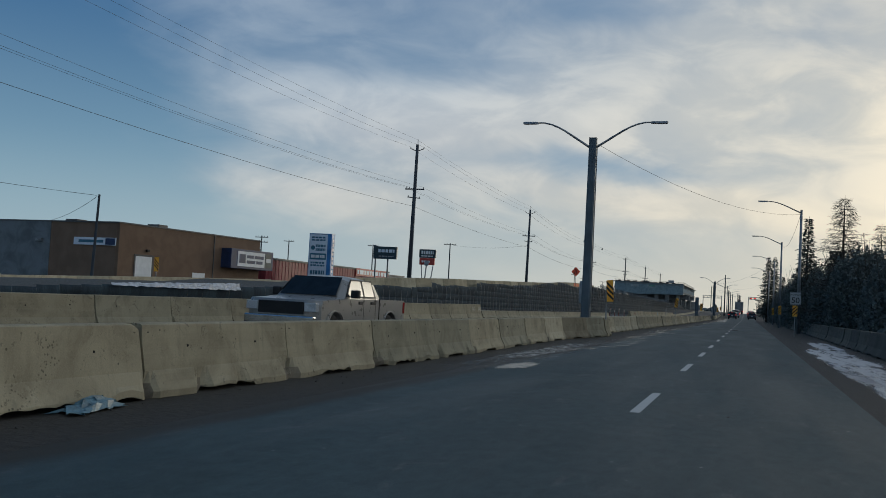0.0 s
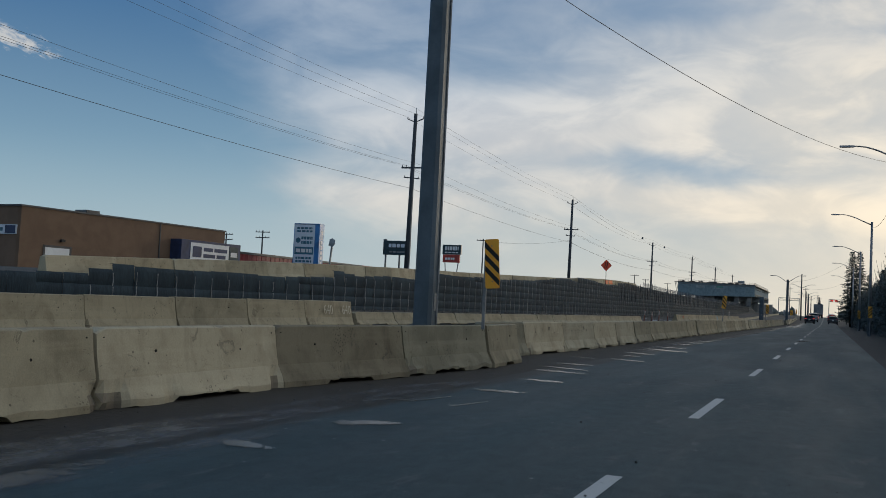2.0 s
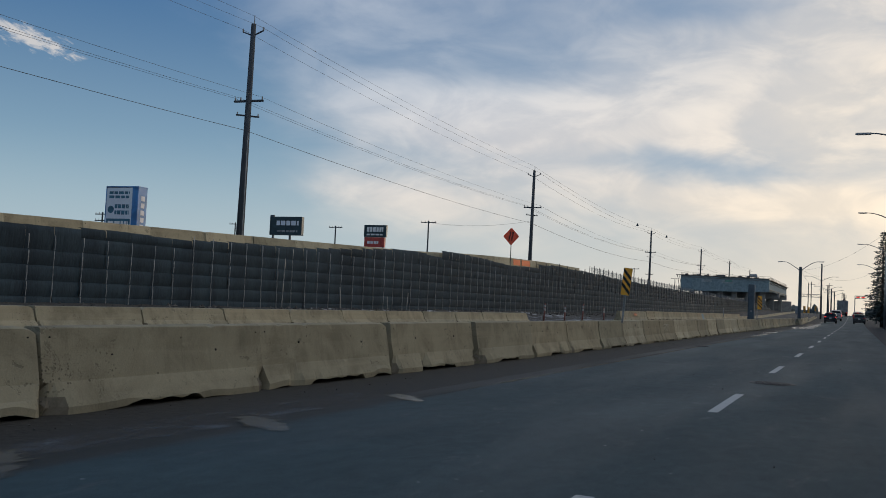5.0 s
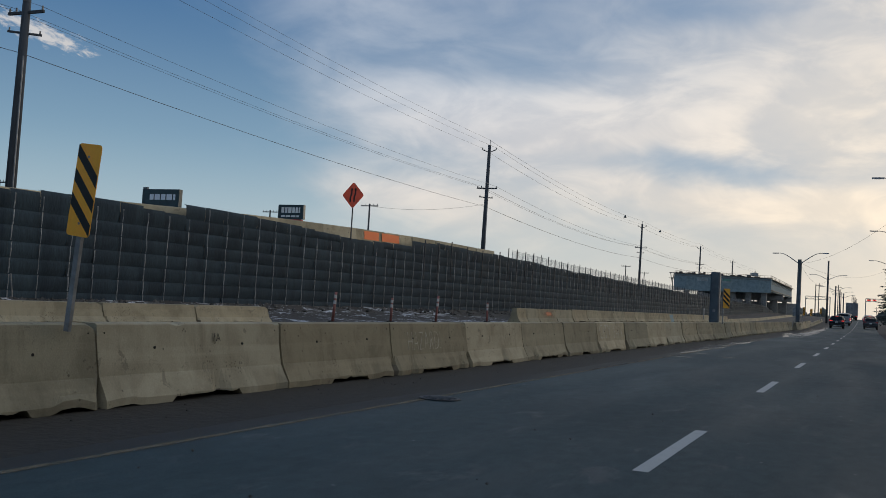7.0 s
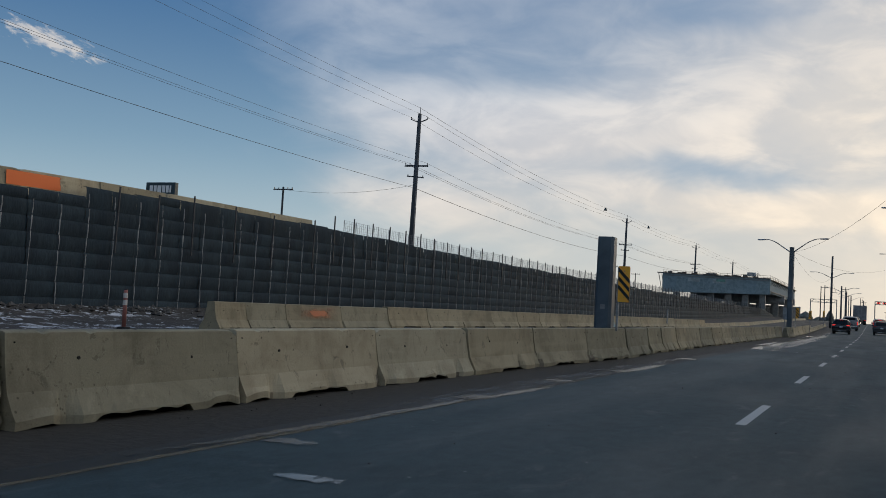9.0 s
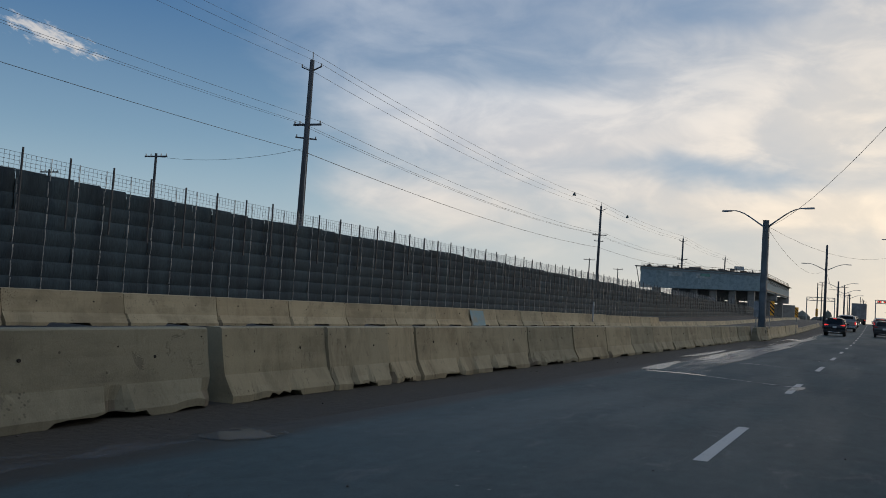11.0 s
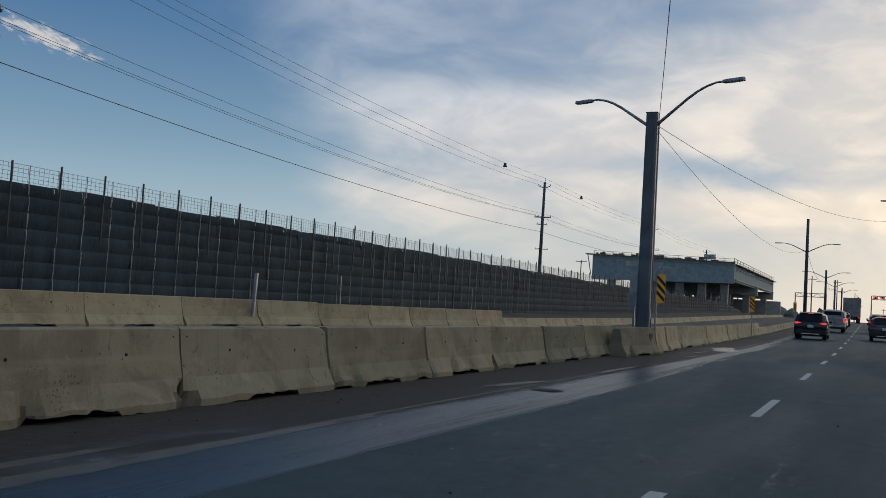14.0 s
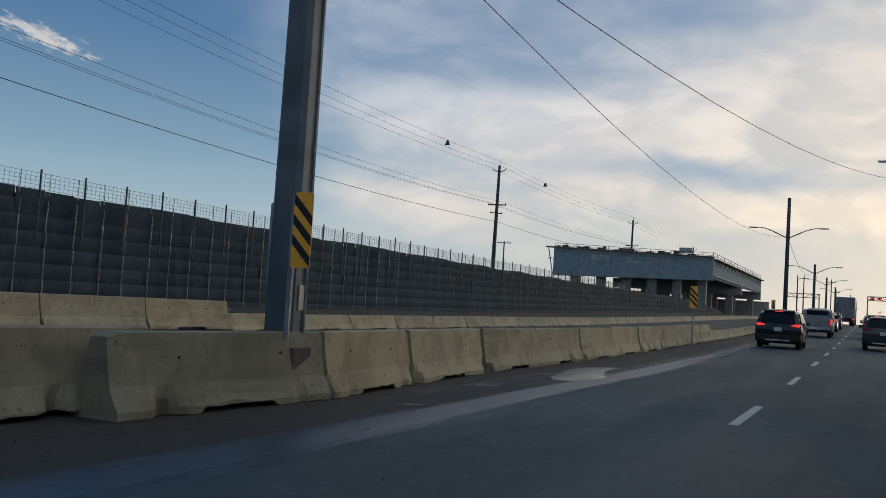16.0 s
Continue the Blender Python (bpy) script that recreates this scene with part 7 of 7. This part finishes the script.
def pickup(m, paint, label, lit, length=5.85, width=2.0, height=1.93, group="cars on the road ahead"):
    """A crew-cab pickup; its rear end is at its origin, and it points along its own +y."""
    ob = empty("pickup_truck", m, label, "pickup truck", group)
    L, rad, foot, belt = length, 0.40, 0.42, 1.28
    rw, fw = 1.15, L - 0.95
    top = [(L, 0.60), (L - 0.01, 1.02), (L - 0.10, 1.18), (L - 1.25, 1.29), (L - 1.38, 1.30), (L - 2.0, height - 0.06), (L - 2.5, height), (2.55, height - 0.02), (2.20, height - 0.10),
           (2.0, 1.32), (1.96, 1.27), (0.05, 1.27), (0.0, 1.22), (0.0, 0.62), (0.1, foot)]
    base = []
    for c in (rw, fw):
        base += [(c - rad - 0.09, foot)] + [(c + (rad + 0.09) * math.cos(math.pi * (1 - k / 10)), rad + (rad + 0.09) * math.sin(math.pi * (1 - k / 10))) for k in range(1, 10)] + [(c + rad + 0.09, foot)]
    body = part("body", hull(top + base, width, belt, 0.16, (), rad), paint, ob)
    w2 = width / 2
    part("bed", boxed(-w2 * 0.84, w2 * 0.84, 0.10, 1.9, 1.24, 1.275), "trim", body, "dark load bed")
    part("tailgate", boxed(-w2 * 0.80, w2 * 0.80, -0.025, -0.002, 0.72, 1.20, 0.008), paint, body)
    part("rear_bumper", boxed(-w2 * 0.92, w2 * 0.92, -0.16, 0.02, 0.50, 0.68, 0.03), "chrome", body)
    part("front_bumper", boxed(-w2 * 0.95, w2 * 0.95, L - 0.05, L + 0.12, 0.48, 0.74, 0.04), "chrome", body)
    part("grille", boxed(-w2 * 0.62, w2 * 0.62, L - 0.03, L + 0.02, 0.78, 1.12, 0.01), "trim", body)
    part("number_plate", boxed(-0.16, 0.16, -0.175, -0.162, 0.53, 0.66), "plate", body)
    part("windscreen", (lambda b: [v for v in b.verts] and b)(prism(bmesh.new(), ((-w2 * 0.80, 0.0), (w2 * 0.80, 0.0), (w2 * 0.70, 0.78), (-w2 * 0.70, 0.78)), "y", 0, 0.015)), "glass_dark", body, at=pose(0, L - 1.40, 1.33, 46, 0, 0))
    part("rear_window", prism(bmesh.new(), ((-w2 * 0.70, 1.40), (w2 * 0.70, 1.40), (w2 * 0.66, 1.76), (-w2 * 0.66, 1.76)), "y", 2.03, 2.06), "glass_dark", body, at=pose(0, 0.02, 0))
    for s in (-1, 1):
        for k, (ya, yb) in enumerate(((2.30, 3.02), (3.12, L - 1.72))):
            bm = bmesh.new()
            out = ((ya + (0.0 if k else 0.05), 1.34), (yb, 1.34), (yb - (0.40 if k else 0.0), height - 0.14), (ya + (0.0 if k else 0.10), height - 0.14))
            prism(bm, out, "x", -0.012, 0.012)
            for v in bm.verts:
                v.co.x += s * (w2 * (1.0 - 0.16 * max(0.0, v.co.z - belt) / 0.6) + 0.004)
            part("side_window", bm, "glass_dark", body)
            part("door_handle", boxed(s * (w2 + 0.012) - 0.016, s * (w2 + 0.012) + 0.016, ya + 0.05, ya + 0.30, 1.10, 1.19, 0.012), "trim", body)
            part("door_seam", boxed(s * (w2 + 0.001) - 0.003, s * (w2 + 0.001) + 0.003, ya - 0.07, ya - 0.055, 0.62, 1.30), "trim", body)
        bm = bmesh.new()
        prism(bm, ((2.24, 1.31), (L - 1.62, 1.31), (L - 2.12, height - 0.10), (2.36, height - 0.10)), "x", -0.008, 0.008)
        for v in bm.verts:
            v.co.x += s * (w2 * (1.0 - 0.16 * max(0.0, v.co.z - belt) / 0.6) + 0.002)
        part("window_surround", bm, "trim", body)
        part("cab_gap", boxed(s * w2 - 0.012, s * w2 + 0.004, 1.955, 1.995, 0.50, 1.29), "hole", body)
        part("side_sill", boxed(s * w2 - 0.03 * s - 0.03, s * w2 - 0.03 * s + 0.03, rw + 0.6, fw - 0.6, 0.36, 0.47, 0.015), "chrome", body)
        mirror = part("mirror", boxed(s * (w2 + 0.15) - 0.12, s * (w2 + 0.15) + 0.12, L - 1.95, L - 1.80, 1.28, 1.52, 0.04), "trim", ob)
        part("tail_lamp", boxed(s * w2 * 0.955 - 0.055, s * w2 * 0.955 + 0.055, -0.03, 0.13, 0.84, 1.22, 0.015), "tail" if lit else "tail_off", body, "red tail lamp")
        part("head_lamp", boxed(s * w2 * 0.80 - 0.16, s * w2 * 0.80 + 0.16, L - 0.16, L + 0.015, 0.86, 1.10, 0.02), "head_lamp", body, "clear head lamp")
        for c in (rw, fw):
            bm = bmesh.new()
            pts = [(s * (w2 + 0.012), c + (rad + 0.10) * math.cos(math.pi * (1 - k / 10)), rad + (rad + 0.10) * math.sin(math.pi * (1 - k / 10))) for k in range(11)]
            part("wheel_arch_trim", bent(bm, pts, 0.025, 6), paint, body)
    for wx in (-w2 + 0.03, w2 - 0.03):
        for wy in (rw, fw):
            wheel(ob, wx, wy, rad, 0.27)
    part("underbody", boxed(-w2 * 0.8, w2 * 0.8, 0.2, L - 0.2, 0.34, 0.55), "trim", body)
    return ob


LEFT_LANE, RIGHT_LANE = -2.55, 1.25
suv(LEFT_LANE - 0.15, 216.0, "car_black", "black sport utility car with lit tail lamps in the inner lane")
pickup(pose(LEFT_LANE + 0.15, 241.0, road_z(242), 0.9, 0, 0), "car_silver", "silver pickup truck waiting in the inner lane", True)
suv(LEFT_LANE, 262.0, "car_white", "white sport utility car in the queue of the inner lane", True)
suv(LEFT_LANE, 276.0, "car_grey", "dark grey car in the queue of the inner lane", True)
suv(RIGHT_LANE + 0.2, 222.5, "car_grey", "dark grey estate car in the outer lane", False, height=1.62)
suv(RIGHT_LANE + 0.1, 245.0, "car_red", "dark red car with lit tail lamps in the outer lane", True)
suv(RIGHT_LANE, 262.0, "car_white", "white car in the queue of the outer lane", True)
pickup(pose(-9.9, 22.9, 0.03, 0, 0, 180) @ Matrix.Diagonal((0.95, 1.0, 0.86, 1)), "car_beige", "pale beige pickup truck driving in the oncoming lanes", False, group="oncoming vehicles")

# lorry in the queue
y = 318.0
ob = empty("box_truck", pose(LEFT_LANE + 0.3, y, road_z(y)), "grey box truck seen from behind in the queue", "truck")
boxy = part("cargo_box", boxed(-1.28, 1.28, 0, 8.5, 1.05, 4.0, 0.03), "truck_box", ob)
for s in (-1, 1):
    part("rear_door", boxed(min(0.02 * s, 1.2 * s), max(0.02 * s, 1.2 * s), -0.03, -0.003, 1.15, 3.9, 0.006), "truck_box", boxy)
    part("lock_rod", tubed((s * 0.3, -0.05, 1.2), (s * 0.3, -0.05, 3.85), 0.02), "galv", boxy)
    part("tail_lamp", boxed(s * 1.05 - 0.12, s * 1.05 + 0.12, -0.03, 0.02, 0.86, 1.0), "tail", boxy)
    wheel(ob, s * 1.18, 1.3, 0.5, 0.5)
    wheel(ob, s * 1.18, 7.9, 0.5, 0.4)
part("underride_bar", boxed(-1.15, 1.15, -0.02, 0.08, 0.55, 0.68), "trim", ob)
part("cab", boxed(-1.2, 1.2, 8.6, 10.6, 0.6, 3.1, 0.1), "car_white", ob)

# ---------------------------------------------------------------- small things
for y, top, lean in ((104.6, 1.20, 4), (108.55, 1.10, 1), (112.35, 1.26, 3), (117.75, 1.10, -1)):
    ob = empty("delineator_post", pose(-14.2, y, 0.235, 0, lean, 0), "faded red and white delineator tube on a rubber foot", "delineator", "delineator tubes")
    h = top - 0.235
    part("foot", tubed((0, 0, 0), (0, 0, 0.06), 0.16, 0.13, 12), "rubber", ob)
    tube_part = part("tube", tubed((0, 0, 0.05), (0, 0, h), 0.047, 0.041, 10), "cone_red", ob, smooth=True)
    for k in (0.62, 0.80):
        part("reflective_band", tubed((0, 0, h * k), (0, 0, h * k + 0.11), 0.049, 0.047, 10), "cone_white", tube_part)
    part("cap", tubed((0, 0, h), (0, 0, h + 0.03), 0.040, 0.020, 8), "rubber", tube_part)

# manhole cover in the lane
ob = empty("manhole_cover", pose(-0.42, 74.2, 0.004), "round cast-iron manhole cover set in the asphalt", "manhole cover", kind="")
part("rim", tubed((0, 0, 0), (0, 0, 0.006), 0.40, 0.395, 32), "iron", ob)
part("lid", tubed((0, 0, 0.006), (0, 0, 0.011), 0.33, 0.33, 32), "iron", ob)
for ring_r, n in ((0.10, 6), (0.19, 12), (0.27, 18)):
    for k in range(n):
        a = 2 * math.pi * k / n
        part("stud", boxed(ring_r * math.cos(a) - 0.022, ring_r * math.cos(a) + 0.022, ring_r * math.sin(a) - 0.022, ring_r * math.sin(a) + 0.022, 0.011, 0.016), "iron", ob)

# blue plastic sheet that lies against a barrier's foot
rr = random.Random(14)
rows = []
for i in range(14):
    row = []
    for j in range(8):
        u, v = i / 13, j / 7
        z = 0.02 + 0.17 * math.sin(math.pi * v) * math.sin(math.pi * u ** 1.3) * (0.6 + 0.5 * noise.noise((u * 5, v * 5, 3))) + 0.05 * abs(noise.noise((u * 9, v * 9, 1)))
        row.append((-5.42 + v * (0.36 - 0.22 * u) - 0.03 * math.sin(u * 5), 4.02 + u * 0.85 + 0.1 * rr.uniform(-1, 1), z))
    rows.append(row)
ob = sheet(rows, "plastic_bag", "plastic_sheet")
mod = ob.modifiers.new("thick", "SOLIDIFY")
mod.thickness = 0.004
tagged(ob, "crumpled pale blue plastic sheet at a barrier's foot", "litter")

# stones and grit
verts, faces = [], []


def pebble(x, y, z, s, rr):
    o = len(verts)
    pts = [(1, 0, 0), (-1, 0, 0), (0, 1, 0), (0, -1, 0), (0, 0, 0.8), (0, 0, -0.5)]
    a = rr.uniform(0, 3.1)
    for px, py, pz in pts:
        k = s * rr.uniform(0.7, 1.2)
        verts.append((x + (px * math.cos(a) - py * math.sin(a)) * k, y + (px * math.sin(a) + py * math.cos(a)) * k, z + pz * k))
    faces.extend([(o, o + 2, o + 4), (o + 2, o + 1, o + 4), (o + 1, o + 3, o + 4), (o + 3, o, o + 4), (o, o + 5, o + 2), (o + 2, o + 5, o + 1), (o + 1, o + 5, o + 3), (o + 3, o + 5, o)])


rr = random.Random(15)
for _ in range(700):
    y = rr.uniform(0, 205)
    pebble(rr.gauss(-5.25, 0.25), y, 0.012, rr.uniform(0.005, 0.018), rr)
for _ in range(240):
    pebble(rr.uniform(-4, 2.4), rr.uniform(8, 200), 0.008, rr.uniform(0.006, 0.018), rr)
for _ in range(1600):
    y = rr.uniform(35, 215)
    x = WALL_X + 0.3 + abs(rr.gauss(0, 0.8))
    pebble(x, y, 0.56 - min(0.33, (x - WALL_X) * 0.085), rr.uniform(0.03, 0.14), rr)
me = bpy.data.meshes.new("loose_stones")
me.from_pydata(verts, [], faces)
me.materials.append(M["stone"])
tagged(new("loose_stones", me), "loose stones and grit along barriers and wall", "stones", kind="stuff")

# leaning rods at the wall's foot
for y, l, lean in ((88.2, 2.0, -3), (92.9, 1.0, 9), (97.5, 0.7, 10), (99.6, 0.9, -8)):
    bm = tubed((0, 0, 0), (0, 0, l), 0.018, n=6)
    tagged(part("marker_stake", bm, "galv", at=pose(WALL_X + 0.35, y, 0.5, lean, 0, 0)), "thin pale steel stake leaning at the wall's foot", "stake", "stakes at the wall")

# writing on the barriers
def on_barrier(text, size, mat, y, z, name, wide=1.0):
    """Writing on the upper face of a barrier of the median, whose foot line is known."""
    x = along(y, FOOT) - 0.305 + along(z, ((0.30, 0.185), (0.56, 0.135), (0.80, 0.105))) + 0.007
    return lettering(text, size, mat, pose(x, y, z, 90 - 9, 0, 90) @ Matrix.Diagonal((wide, 1, 1, 1)), name, thin=-0.014 if size > 0.3 else 0.0)


for word, y, size, wide in (("CITY", 104.88, 0.58, 1.0), ("PARK", 106.36, 0.54, 0.85), ("HAZARD!", 93.2, 0.46, 0.66)):
    tagged(on_barrier(word, size, "chalk", y, 0.36, "chalk_writing", wide), "faint chalk capitals scrawled on a concrete barrier", "graffiti", kind="stuff")
for y in (44.96, 48.31, 78.05, 81.15, 87.75):
    tagged(on_barrier("IJA", 0.13, "stencil", y, 0.60, "stencilled_letters"), "small dark stencilled letters on a concrete barrier", "stencil", kind="stuff")
for y in (46.95, 48.15):
    tagged(lettering("640", 0.40, "chalk", pose(BACK_X + 0.192, y, 0.63, 90 - 10, 0, 90), "chalk_writing"), "chalk numerals on a pale concrete barrier", "graffiti", kind="stuff")

# iron grate and cover in the shoulder
for x, y, rad in ((-3.86, 89.7, 0.26), (-3.70, 168.2, 0.24)):
    ob = empty("drain_cover", pose(x, y, 0.010), "round iron drain cover in the asphalt beside the edge line", "drain cover", "drain covers")
    part("rim", tubed((0, 0, 0), (0, 0, 0.006), rad, rad * 0.98, 28), "iron", ob)
    for k in range(5):
        w = rad * 0.8 * math.cos((k - 2) * 0.5)
        part("bar", boxed(-w, w, (k - 2) * rad * 0.3 - 0.02, (k - 2) * rad * 0.3 + 0.02, 0.006, 0.012), "rebar", ob)

# pale posts fixed to the far barriers and at the wall
tagged(part("marker_stake", boxed(-0.045, 0.045, -0.03, 0.03, 0, 1.1, 0.008), "sign_back", at=pose(BACK_X + 0.20, 174.7, 0.55, -3, 0, 0)), "pale steel post fixed to a concrete barrier", "stake", "stakes at the wall")
for y in (189.5, 204.0):
    tagged(part("marker_stake", tubed((0, 0, 0), (0, 0, 1.5), 0.03, n=6), "galv", at=pose(WALL_X + 0.42, y, 0.5, 2, 0, 0)), "grey steel stake at the wall's foot", "stake", "stakes at the wall")
rows = [[(BACK_X + 0.315 - 0.165 * v, 157.1 + 1.4 * u / 5, 0.32 + 0.58 * v) for u in range(6)] for v in (0, 0.35, 0.7, 1)]
tagged(sheet(rows, "blue_paint", "paint_patch"), "pale blue paint patch on a concrete barrier", "paint mark", kind="stuff")
ob = empty("leaning_post", pose(-21.35, 60.6, 1.9, 0, 5, 0), "leaning steel post with a small angular board behind the barriers", "post")
part("post", boxed(-0.035, 0.035, -0.035, 0.035, 0, 1.75), "galv", ob)
part("board", prism(bmesh.new(), ((-0.16, -0.17), (0.08, -0.2), (0.17, -0.05), (0.16, 0.13), (0.0, 0.2), (-0.13, 0.12)), "y", -0.03, -0.005), "sign_back", ob, "bare angular sign board", at=pose(0.0, -0.036, 1.8))
